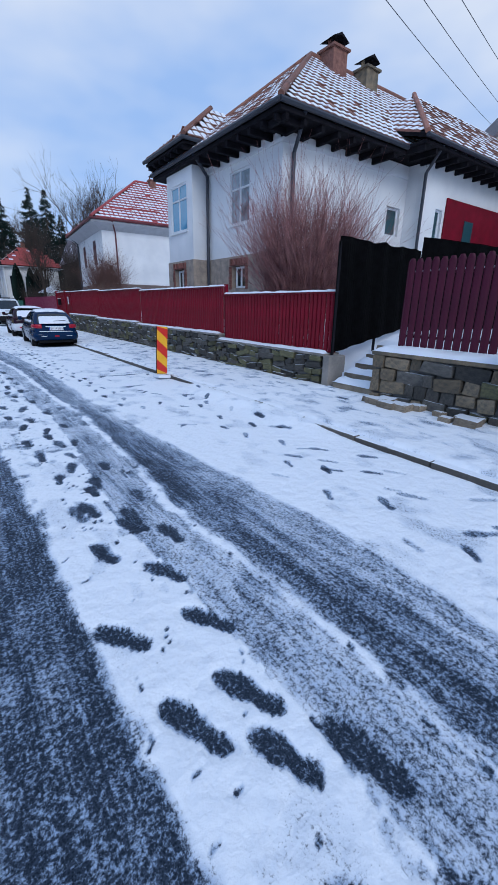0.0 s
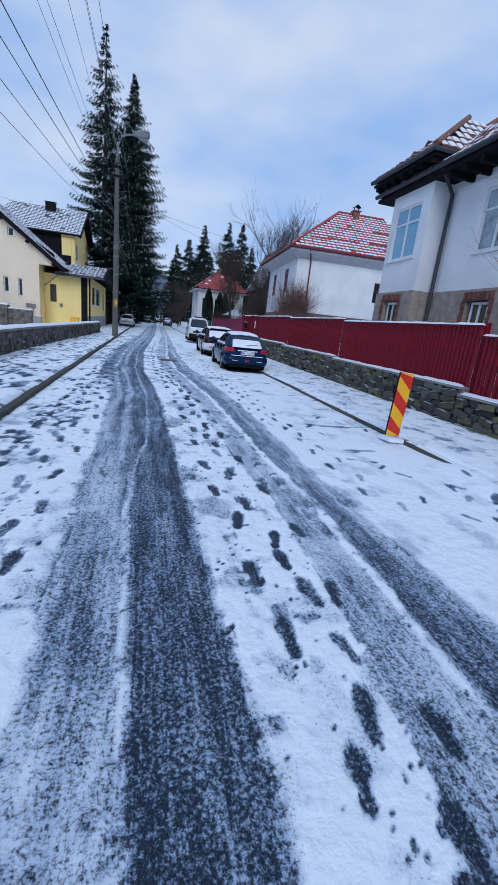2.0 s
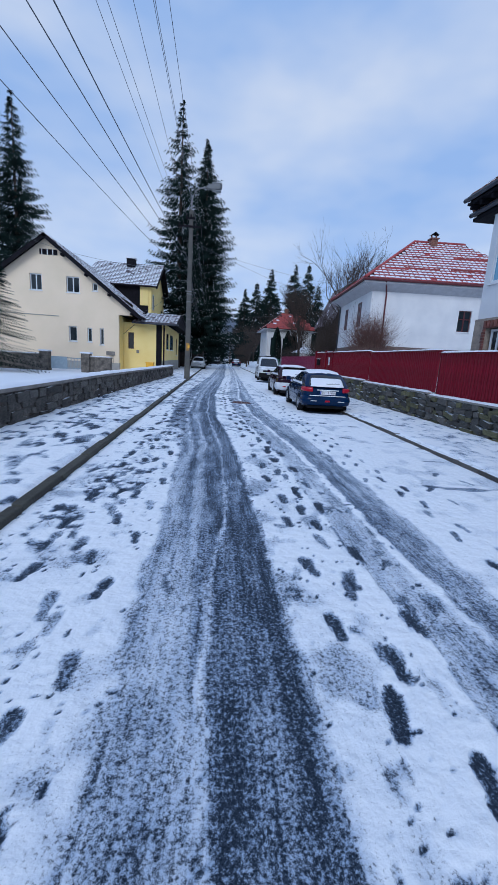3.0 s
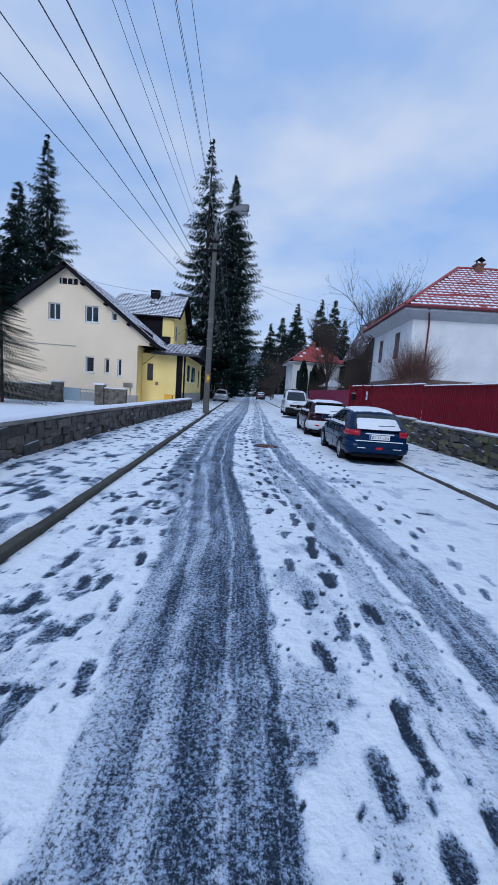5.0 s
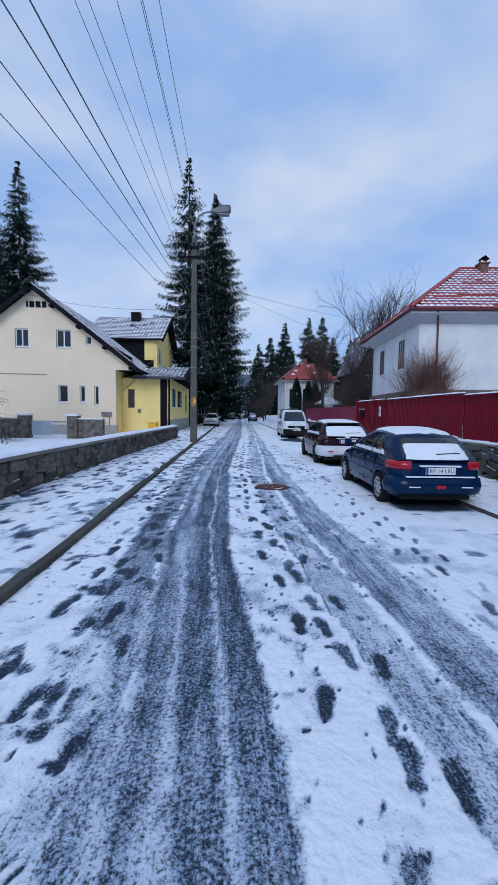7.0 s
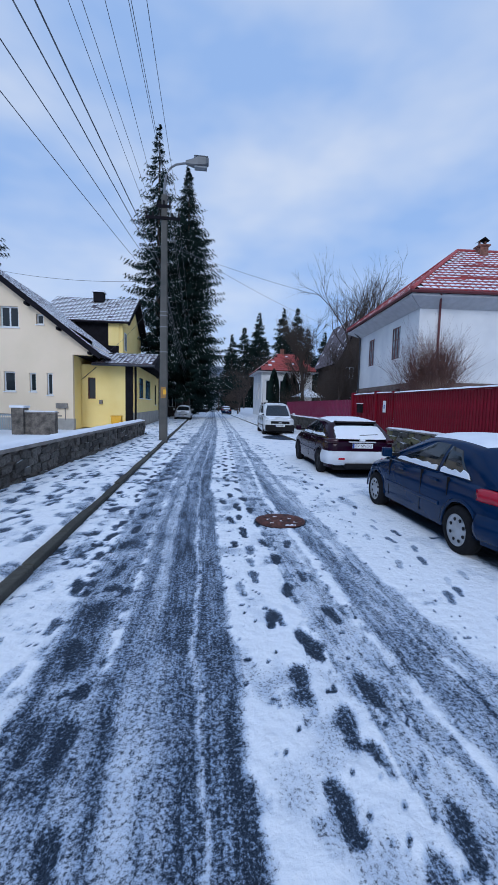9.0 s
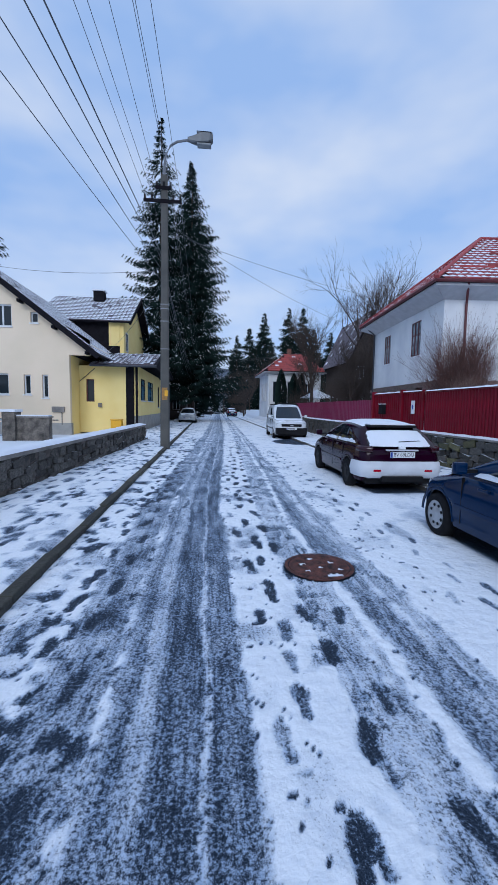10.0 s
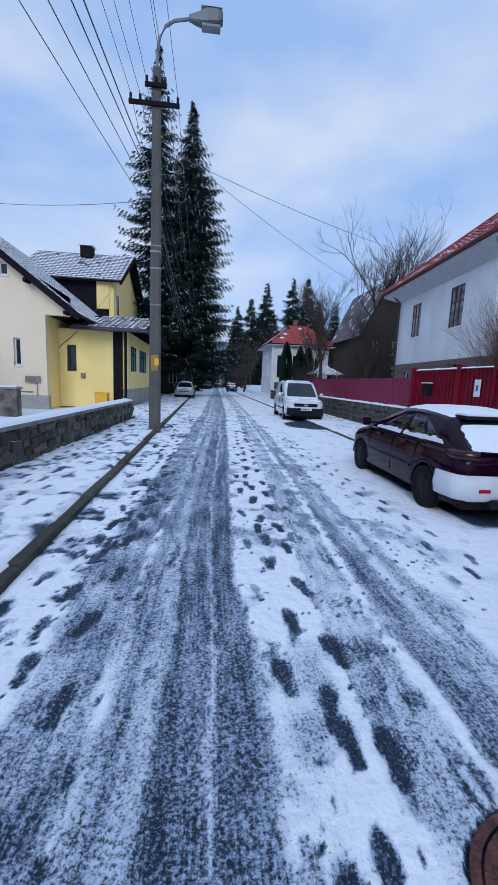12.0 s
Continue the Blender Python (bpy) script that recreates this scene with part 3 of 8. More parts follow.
def snow_cap(name, x0, x1, y0, y1, z, parent, seed, thick=0.05, label=""):
    """A lumpy strip of snow lying on something flat."""
    nx, ny = max(4, int((x1 - x0) / 0.05)), max(4, int((y1 - y0) / 0.09))
    xs, ys = np.linspace(x0, x1, nx), np.linspace(y0, y1, ny)
    X, Y = np.meshgrid(xs, ys)
    ex = np.minimum(X - x0, x1 - X) / max(1e-6, (x1 - x0) / 2)
    ey = np.minimum(np.minimum(Y - y0, y1 - Y) / 0.1, 1)
    h = thick * np.sqrt(np.clip(ex, 0, 1)) ** 0.6 * np.clip(ey, 0, 1) * (0.55 + 0.9 * fractal(X * 4, Y * 4, seed))
    ob = grid_object(name, xs, ys, z + h, SNOW)
    if parent:
        ob.parent = parent
    if label:
        ob["label"] = label
    return ob


# ---- garden wall along the street's other side ----
def stone_mesh(k):
    """One rough squared stone, about 1 x 1 x 1, to be scaled."""
    bm = box(-0.5, 0.5, -0.5, 0.5, -0.5, 0.5, bevel=0.09)
    for v in bm.verts:
        v.co += Vector([0.10 * noise.noise(v.co * 2.1 + Vector((k * 7.3, a * 3.1, 1.7))) for a in range(3)])
    me = bpy.data.meshes.new("stone")
    bm.to_mesh(me)
    bm.free()
    return me


def garden_wall():
    top = thing("garden_wall", "low weathered garden wall with snow-topped coping", "wall")
    pts = [(-3.95, -5.0), (-3.85, 10.0), (-3.78, 20.0), (-3.15, 35.2)]
    for k, ((xa, ya), (xb, yb)) in enumerate(zip(pts, pts[1:])):
        n, rows = int((yb - ya) / 0.12), 9
        body = bmesh.new()
        grid = []
        for i in range(n + 1):
            t = i / n
            x, y = xa + (xb - xa) * t, ya + (yb - ya) * t
            col = []
            for j in range(rows + 1):
                zz = -0.05 + 0.76 * j / rows
                col.append(body.verts.new((x + 0.045 * (noise.noise((y * 3, zz * 5, 2.0)) + 0.7 * noise.noise((y * 8, zz * 9, 5.0))), y, zz)))
            grid.append(col)
        back = [[body.verts.new((xa + (xb - xa) * i / n - 0.34, ya + (yb - ya) * i / n, zz)) for zz in (-0.05, 0.71)] for i in range(n + 1)]
        for i in range(n):
            for j in range(rows):
                body.faces.new((grid[i][j], grid[i + 1][j], grid[i + 1][j + 1], grid[i][j + 1]))
            body.faces.new((back[i][0], back[i][1], back[i + 1][1], back[i + 1][0]))
            body.faces.new((grid[i][rows], grid[i + 1][rows], back[i + 1][1], back[i][1]))
        for i in (0, n):
            body.faces.new([*grid[i], back[i][1], back[i][0]])
        bmesh.ops.recalc_face_normals(body, faces=body.faces[:])
        part("wall_body", body, RENDERED, top)
        coping = bmesh.new()
        a, c = Vector((xa, ya, 0)), Vector((xb, yb, 0))
        quad = [(xa + 0.06, ya, 0.78), (xb + 0.06, yb, 0.78), (xb - 0.40, yb, 0.78), (xa - 0.40, ya, 0.78)]
        part("coping", slab(quad, 0.07, coping), CONCRETE, top, "concrete coping")
        cap = snow_cap("snow_cap", -0.4, 0.06, 0, (c - a).length, 0.781, top, 80 + k, 0.06)
        cap.matrix_local = Matrix.Translation((xa, ya, 0)) @ Matrix.Rotation(-math.atan2(xb - xa, yb - ya), 4, "Z")
    shapes = []
    for k in range(9):
        me = stone_mesh(k + 20)
        me.materials.append((STONE, RUBBLE, RUBBLE)[k % 3])
        shapes.append(me)
    for r in range(4):
        y = 6.0 + rs.uniform(0, 0.2)
        while y < 35.0:
            w = rs.uniform(0.22, 0.62)
            ob = new("stone", rs.choice(shapes))
            ob.parent = top
            ob.location = (float(np.interp(y, [-5, 10, 20, 35.2], [-3.95, -3.85, -3.78, -3.15])) + rs.uniform(-0.035, 0.012), y + w / 2, 0.10 + 0.165 * r + rs.uniform(-0.03, 0.03))
            ob.scale = (0.12, w * rs.uniform(0.8, 0.96), 0.165 * rs.uniform(0.75, 1.1))
            ob.rotation_euler = (rs.uniform(-0.2, 0.2), rs.uniform(-0.1, 0.1), rs.uniform(-0.08, 0.08) - 0.02)
            y += w
    for k in range(70):
        y = rs.uniform(2, 34)
        x = float(np.interp(y, [10, 20, 35.2], [-3.85, -3.78, -3.15])) + rs.uniform(0.05, 0.2)
        bm = bmesh.new()
        bmesh.ops.create_icosphere(bm, subdivisions=2, radius=rs.uniform(0.03, 0.08))
        for vt in bm.verts:
            vt.co.z *= 0.6
            vt.co *= 1 + 0.3 * noise.noise(vt.co * 20 + Vector((k, 0, 0)))
        lump = part("snow_lump", bm, SNOW, top, smooth=True)
        lump.location = (x, y, 0.11)


RUBBLE = mat("rubble_stone", (0.17, 0.155, 0.135), 0.92, var=0.35, scale=7, bump=0.9, fine=28, second=(0.05, 0.047, 0.042), piece=0.5)
RENDERED = mat("streaked_wall_render", (0.19, 0.165, 0.14), 0.92, var=0.5, scale=3.0, bump=1.0, fine=13, second=(0.05, 0.045, 0.04))
garden_wall()


# ---- stone walls and fences on the house side ----
MOSSY = snowy_stone("mossy_stone", (0.16, 0.145, 0.07), cover=0.4, var=0.3, scale=7, bump=0.9, fine=30, second=(0.07, 0.075, 0.045), piece=0.4)
def stone_face(parent, x, y0, y1, z0, z1, materials, rows, long, rough=0.06):
    """Uneven courses of stones on a wall's street face at x, as pieces of their own."""
    shapes = []
    for k in range(9):
        me = stone_mesh(k)
        me.materials.append(materials[k % len(materials)])
        shapes.append(me)
    h = (z1 - z0) / rows
    for r in range(rows):
        y = y0 + rs.uniform(0, 0.1)
        while y < y1 - 0.06:
            w = min(long * rs.uniform(0.5, 1.7), y1 - y)
            ob = new("stone", rs.choice(shapes))
            ob.parent = parent
            ob.location = (x + rs.uniform(-0.015, 0.035), y + w / 2, z0 + h * (r + 0.5) + rs.uniform(-0.03, 0.03))
            ob.scale = (0.14, w * rs.uniform(0.84, 0.98), h * rs.uniform(0.76, 1.05))
            ob.rotation_euler = (rs.uniform(-rough, rough) * 2, rs.uniform(-rough, rough), rs.uniform(-rough, rough))
            y += w


def slat_mesh(width, height, depth, material, pointed=0.0):
    """A pressed sheet-metal picket with folded edges."""
    w, d = width / 2, depth
    outline = [(-w, 0), (-w * 0.8, -d * 0.5), (-w * 0.45, -d), (w * 0.45, -d), (w * 0.8, -d * 0.5), (w, 0), (w, 0.004), (-w, 0.004)]
    bm = bmesh.new()
    rings = []
    for z, cut in ((0, 0), (height - pointed, 0), (height, pointed)):
        k = 0.55 if cut else 1
        rings.append([bm.verts.new((b, a * k, z)) for a, b in outline])
    n = len(outline)
    for lo, hi in zip(rings, rings[1:]):
        for i in range(n):
            bm.faces.new((lo[i], lo[(i + 1) % n], hi[(i + 1) % n], hi[i]))
    bm.faces.new(rings[0])
    bm.faces.new(rings[-1][::-1])
    bmesh.ops.recalc_face_normals(bm, faces=bm.faces[:])
    me = bpy.data.meshes.new("slat")
    bm.to_mesh(me)
    bm.free()
    me.materials.append(material)
    return me


def fence_run(parent, x, y0, y1, z0, z1, pitch, me, material, lean=0.0):
    n = int((y1 - y0) / pitch)
    for k in range(n):
        ob = new("slat", me)
        ob.parent = parent
        ob.location = (x + rs.uniform(-0.004, 0.004), y0 + (k + 0.5) * pitch, z0 + rs.uniform(-0.008, 0.008))
        ob.scale = (1, 1, z1 - z0)
        ob.rotation_euler = (rs.uniform(-0.006, 0.006) + lean, 0, 0)
    for z in (z0 + 0.15, z1 - 0.18):
        part("rail", box(x + 0.006, x + 0.045, y0, y1, z, z + 0.035), material, parent)


def red_fence():
    base = thing("stone_fence_wall", "low mossy stone wall carrying the red fence", "wall")
    top = thing("red_fence", "dark red metal slat fence on a stone wall", "fence")
    me = slat_mesh(0.104, 1.0, 0.036, RED_METAL)
    runs = [(7.60, 11.6, 0.66, 1.82), (11.6, 17.6, 0.80, 2.02), (17.6, 23.0, 0.86, 2.10), (23.0, 28.5, 0.92, 2.16)]
    for k, (y0, y1, zb, zt) in enumerate(runs):
        part("core", box(6.14, 6.46, y0, y1, -0.1, zb), MORTAR, base)
        part("coping", box(6.04, 6.50, y0, y1, zb, zb + 0.05, bevel=0.012), CONCRETE, base, "concrete coping")
        snow_cap("snow_cap", 6.04, 6.26, y0, y1, zb + 0.05, base, 90 + k, 0.05)
        stone_face(base, 6.10, y0, y1, 0.03, zb, (STONE, STONE_DARK, MOSSY), 5, 0.33, 0.12)
        fence_run(top, 6.30, y0 + 0.02, y1 - 0.02, zb + 0.06, zt, 0.118, me, RED_METAL)
        part("cap_rail", box(6.24, 6.40, y0, y1, zt, zt + 0.03, bevel=0.008), RED_METAL, top)
        snow_cap("snow_cap", 6.22, 6.42, y0, y1, zt + 0.03, top, 95 + k, 0.045)
    for y in (7.66, 11.6, 17.6, 23.0, 28.5):
        part("post", box(6.32, 6.40, y - 0.04, y + 0.04, 0.7, 2.1 if y > 8 else 1.85), RED_METAL, top)
    part("wall_end", box(6.03, 6.50, 7.42, 7.59, -0.05, 0.68, bevel=0.03), CONCRETE, base)


def red_gate():
    g = thing("street_gate", "red steel street gate with a small door and letterbox", "gate")
    part("gate_frame", box(6.26, 6.32, 28.55, 28.65, 0.1, 2.25), RED_METAL, g)
    for y0, y1 in ((28.65, 29.85), (29.95, 32.2)):
        leaf = part("leaf", box(6.28, 6.31, y0, y1, 0.15, 2.2), RED_METAL, g)
        for y in np.arange(y0 + 0.06, y1 - 0.05, 0.16):
            part("rib", box(6.262, 6.279, y, y + 0.07, 0.2, 2.16), RED_METAL, leaf)
    for y in (29.9, 32.3):
        part("gate_post", box(6.2, 6.36, y - 0.07, y + 0.07, 0, 2.3, bevel=0.01), RED_METAL, g)
    cap = snow_cap("snow_cap", 6.22, 6.36, 28.6, 32.2, 2.21, g, 101, 0.04)
    lb = thing("letterbox", "black metal letterbox with snow on its lid", "letterbox", (6.18, 31.3, 1.45), group="")
    part("letterbox_body", box(-0.07, 0.08, -0.16, 0.16, 0, 0.36, bevel=0.012), DARK_WOOD, lb)
    part("lid", box(-0.09, 0.08, -0.18, 0.18, 0.36, 0.385, bevel=0.006), SNOW, lb)
    sg = thing("gate_notice", "small white notice plate on the red fence", "sign", (6.23, 29.1, 1.5))
    part("plate", box(-0.006, 0.006, -0.11, 0.11, 0, 0.42), WHITE_PAINT, sg)
    part("print", box(-0.010, -0.0065, -0.04, 0.04, 0.14, 0.28), BLUE_INK, sg, "small blue mark")


WHITE_PAINT = mat("white_paint", (0.78, 0.79, 0.80), 0.5, var=0.04, scale=3, bump=0.05)
BLUE_INK = mat("blue_print", (0.05, 0.10, 0.35), 0.6, var=0.05, bump=0)
red_fence()
red_gate()


def plum_sheet_fence():
    w = thing("stone_retaining_wall", "rough stone wall with a snowy top below the plum fence", "wall")
    part("core", box(6.14, 6.46, 32.5, 60, -0.1, 0.98), MORTAR, w)
    bm = bmesh.new()
    for r in range(4):
        y = 32.5
        while y < 60:
            d = rs.uniform(0.25, 0.55)
            box(6.03 + rs.uniform(0, 0.07), 6.2, y + 0.012, y + d - 0.012, 0.08 + 0.225 * r + rs.uniform(-0.03, 0.03), 0.28 + 0.225 * r + rs.uniform(-0.03, 0.03), bm)
            y += d
    tagged(part("stone_courses", bm, RUBBLE, w), kind="stuff")
    snow_cap("snow_cap", 6.05, 6.46, 32.5, 60, 0.98, w, 105, 0.06)
    f = thing("sheet_fence", "plum-coloured corrugated metal fence on the stone wall", "fence")
    me = slat_mesh(0.19, 1.0, 0.03, PLUM_BRIGHT)
    fence_run(f, 6.34, 32.5, 47.0, 1.02, 2.0, 0.2, me, PLUM_BRIGHT)
    g = thing("green_fence", "green metal sheet fence further down the street", "fence")
    me = slat_mesh(0.24, 1.0, 0.03, GREEN_METAL)
    fence_run(g, 6.34, 48.5, 60.0, 1.02, 1.75, 0.25, me, GREEN_METAL)


PLUM_BRIGHT = mat("plum_sheet", (0.20, 0.012, 0.055), 0.45, var=0.08, scale=2, bump=0.05, second=(0.15, 0.012, 0.045))
GREEN_METAL = mat("green_sheet", (0.02, 0.12, 0.085), 0.5, var=0.1, scale=2, bump=0.05)
plum_sheet_fence()


def picket_fence():
    w = thing("ashlar_wall", "low wall of tan and grey stone blocks below the plum fence", "wall")
    part("core", box(5.98, 6.34, -4, 6.28, -0.1, 0.84), MORTAR, w)
    stone_face(w, 5.94, 2.2, 6.3, 0.03, 0.84, (STONE_TAN, STONE, STONE_TAN, STONE, MOSSY), 4, 0.30)
    bm = bmesh.new()
    for r in range(4):
        y = -4
        while y < 2.2:
            box(5.88, 6.05, y + 0.01, y + 0.39, 0.06 + 0.195 * r, 0.245 + 0.195 * r, bm)
            y += 0.4
    tagged(part("stone_courses", bm, STONE_TAN, w), kind="stuff")
    part("coping", box(5.86, 6.40, -4, 6.32, 0.84, 0.90, bevel=0.02), STONE_TAN, w)
    snow_cap("snow_cap", 5.86, 6.40, -4, 6.32, 0.90, w, 111, 0.09)
    f = thing("picket_fence", "dark plum metal picket fence with snow on its rails", "fence")
    me = slat_mesh(0.115, 1.0, 0.02, PLUM_METAL, 0.04)
    y = 5.95
    while y > -4:
        ob = new("slat", me)
        ob.parent = f
        ob.location = (6.12, y, 1.0)
        ob.scale = (1, 1, 1.28 + rs.uniform(-0.01, 0.01))
        y -= 0.127
    for z in (1.13, 2.05):
        part("rail", box(6.135, 6.175, -4, 6.03, z, z + 0.04), PLUM_METAL, f)
        snow_cap("snow_cap", 6.13, 6.18, -4, 6.03, z + 0.04, f, 113, 0.03)
    for y in (6.0, 3.4, 0.8, -1.8):
        part("post", box(6.14, 6.20, y - 0.03, y + 0.03, 0.84, 2.25), PLUM_METAL, f)
    tg = thing("fence_tag", "small yellow warning tag on the picket fence", "sign", (6.085, 4.33, 1.45))
    part("plate", box(-0.004, 0.004, -0.05, 0.05, 0, 0.08), YELLOW_PAINT, tg)
    e = thing("electric_cabinet", "pale grey electric cabinet with a yellow warning sticker", "cabinet", (5.80, 3.88, 0.62))
    part("cabinet_body", box(-0.13, 0.08, -0.33, 0.33, 0, 0.56, bevel=0.02), CABINET, e)
    part("cabinet_door", box(-0.142, -0.131, -0.30, 0.30, 0.03, 0.53, bevel=0.004), CABINET, e)
    for z in (0.05, 0.47):
        for k in range(6):
            part("vent", box(-0.146, -0.1425, -0.2 + 0.07 * k, -0.17 + 0.07 * k, z, z + 0.02), DARK_WOOD, e)
    st = part("sticker", box(-0.147, -0.143, -0.07, 0.06, 0.36, 0.47), YELLOW_PAINT, e, "yellow warning sticker")
    part("bolt_mark", prism([(-0.02, 0.38), (0.02, 0.42), (0.0, 0.42), (0.02, 0.455), (-0.025, 0.41), (0.0, 0.41)], -0.149, -0.1475, "x"), DARK_WOOD, st)
    part("bracket", box(-0.10, 0.1, -0.25, 0.25, -0.12, 0.0), CONCRETE, e)
    for k in range(16):
        bm = box(-0.5, 0.5, -0.5, 0.5, -0.5, 0.5, bevel=0.12)
        for vt in bm.verts:
            vt.co += Vector([0.15 * noise.noise(vt.co * 2 + Vector((k * 5, a, 0))) for a in range(3)])
        rock = link_mesh("loose_stone", bm, STONE_SNOWY)
        tagged(rock, "loose stone under snow at the foot of the wall", "stone", "loose stones")
        rock.location = (5.72 + rs.uniform(-0.2, 0.1), 5.1 + rs.uniform(-0.75, 1.0), 0.14)
        sc = rs.uniform(0.10, 0.24)
        rock.scale = (sc, sc * 1.3, sc * 0.6)


STONE_SNOWY = snowy_stone("snowy_rubble", (0.32, 0.26, 0.19), cover=0.75, var=0.2, scale=6, bump=0.7, piece=0.3)
YELLOW_PAINT = mat("yellow_paint", (0.85, 0.44, 0.015), 0.45, var=0.06, bump=0.05)
CABINET = mat("grey_cabinet_paint", (0.60, 0.61, 0.60), 0.5, var=0.05, scale=3, bump=0.05, second=(0.5, 0.5, 0.48))
NET = mat("black_net", (0.006, 0.006, 0.007), 0.95, var=0.3, scale=8, bump=0.4, spec=0.1)
picket_fence()


def steps_and_screen():
    st = thing("garden_steps", "snow-covered stone steps up to the garden", "steps")
    for k in range(5):
        x = 6.05 + 0.30 * k
        part("step", box(x, x + 1.6 - 0.3 * k, 6.34, 7.30, -0.1, 0.22 + 0.16 * k, bevel=0.03), STONE_SNOWY, st)
        snow_cap("snow_cap", x - 0.03, x + 0.32, 6.35, 7.29, 0.221 + 0.16 * k, st, 120 + k, 0.10)
    sc = thing("garden_screen", "black fabric privacy screen beside the garden steps", "screen")
    for a, c, za, zb, top in (((6.20, 7.52), (9.0, 7.7), 0.72, 1.2, 2.78), ((9.0, 7.7), (15.5, 6.6), 1.0, 1.0, 3.05)):
        n = 40
        bm = bmesh.new()
        cols = []
        for i in range(n + 1):
            t = i / n
            x, y = a[0] + (c[0] - a[0]) * t, a[1] + (c[1] - a[1]) * t
            sag = 0.012 * math.sin(t * 17) + 0.03 * noise.noise((t * 9, 1, 2))
            row = [bm.verts.new((x, y + 0.03 * math.sin(t * 31 + zz), zz)) for zz in (za + (zb - za) * t, 1.7, 2.3, top + sag)]
            cols.append(row)
        for p, q in zip(cols, cols[1:]):
            for j in range(3):
                bm.faces.new((p[j], q[j], q[j + 1], p[j + 1]))
        bmesh.ops.solidify(bm, geom=bm.faces[:], thickness=0.02)
        part("fabric", bm, NET, sc)
    for x, y in ((6.24, 7.50), (7.6, 7.6), (9.0, 7.72), (12, 7.2)):
        part("post", tube([(x, y + 0.05, 0.3), (x, y + 0.05, 2.7)], 0.03), DARK_WOOD, sc)


steps_and_screen()


def marker():
    m = thing("hazard_marker", "leaning red and yellow striped roadwork marker board", "marker", (3.86, 10.32, 0.08), 2)
    board = part("board", box(-0.125, 0.125, -0.012, 0.012, 0.04, 1.04, bevel=0.006), YELLOW_PAINT, m)
    for k in range(-1, 3):
        z = 0.36 + 0.42 * k
        pts = [(-0.124, z + 0.20), (0.124, z), (0.124, z + 0.21), (-0.124, z + 0.41)]
        pts = [(x, min(max(q, 0.045), 1.035)) for x, q in pts]
        if max(q for _, q in pts) - min(q for _, q in pts) > 0.03 and abs((pts[2][1] - pts[1][1]) + (pts[3][1] - pts[0][1])) > 0.02:
            clean = [p for i, p in enumerate(pts) if p not in pts[:i]]
            if len(clean) > 2:
                part("stripe", prism(clean, -0.0145, -0.0125), SIGN_RED, board, "red stripe")
    part("foot", box(-0.14, 0.14, -0.16, 0.16, -0.05, 0.02, bevel=0.02), SNOW, m, "rubber foot buried in snow")
    part("edge_band", box(-0.131, -0.126, -0.015, 0.014, 0.04, 1.04), DARK_WOOD, m, "dark worn edge")
    m.rotation_euler = (radians(-3), radians(5), radians(2))


SIGN_RED = mat("sign_red", (0.60, 0.022, 0.012), 0.45, var=0.05, bump=0.03)
marker()


def manhole():
    m = thing("manhole_cover", "rusty round cast-iron manhole cover set in the road", "manhole cover", (0.84, 20.62, 0.004))
    bm = bmesh.new()
    bmesh.ops.create_cone(bm, cap_ends=True, segments=40, radius1=0.31, radius2=0.305, depth=0.03)
    part("cover", bm, RUST, m)
    bm = bmesh.new()
    for k in range(48):
        a0, a1 = 2 * math.pi * k / 48, 2 * math.pi * (k + 1) / 48
        f = [bm.verts.new((r * math.cos(a), r * math.sin(a), z)) for r, a, z in ((0.35, a0, 0.012), (0.35, a1, 0.012), (0.315, a1, 0.014), (0.315, a0, 0.014))]
        bm.faces.new(f)
    part("ring", bm, RUST, m)
    for k in range(10):
        for j in range(10):
            x, y = -0.27 + 0.06 * k, -0.27 + 0.06 * j
            if math.hypot(x, y) < 0.27:
                part("stud", box(x - 0.016, x + 0.016, y - 0.016, y + 0.016, 0.014, 0.018), RUST, m)
    for k, (x, y, w, d) in enumerate(((0.02, -0.27, 0.15, 0.07), (-0.2, 0.02, 0.07, 0.05), (-0.08, 0.16, 0.06, 0.05), (0.12, 0.05, 0.05, 0.06), (0.16, -0.12, 0.06, 0.04), (-0.17, -0.15, 0.05, 0.05), (-0.02, -0.06, 0.05, 0.04))):
        snow_cap("snow_patch", x, x + w, y, y + d, 0.015, m, 140 + k, 0.012)


RUST = mat("rusty_iron", (0.17, 0.065, 0.05), 0.7, 0.1, var=0.4, scale=13, bump=0.6, second=(0.03, 0.02, 0.02), spec=0.25)
manhole()


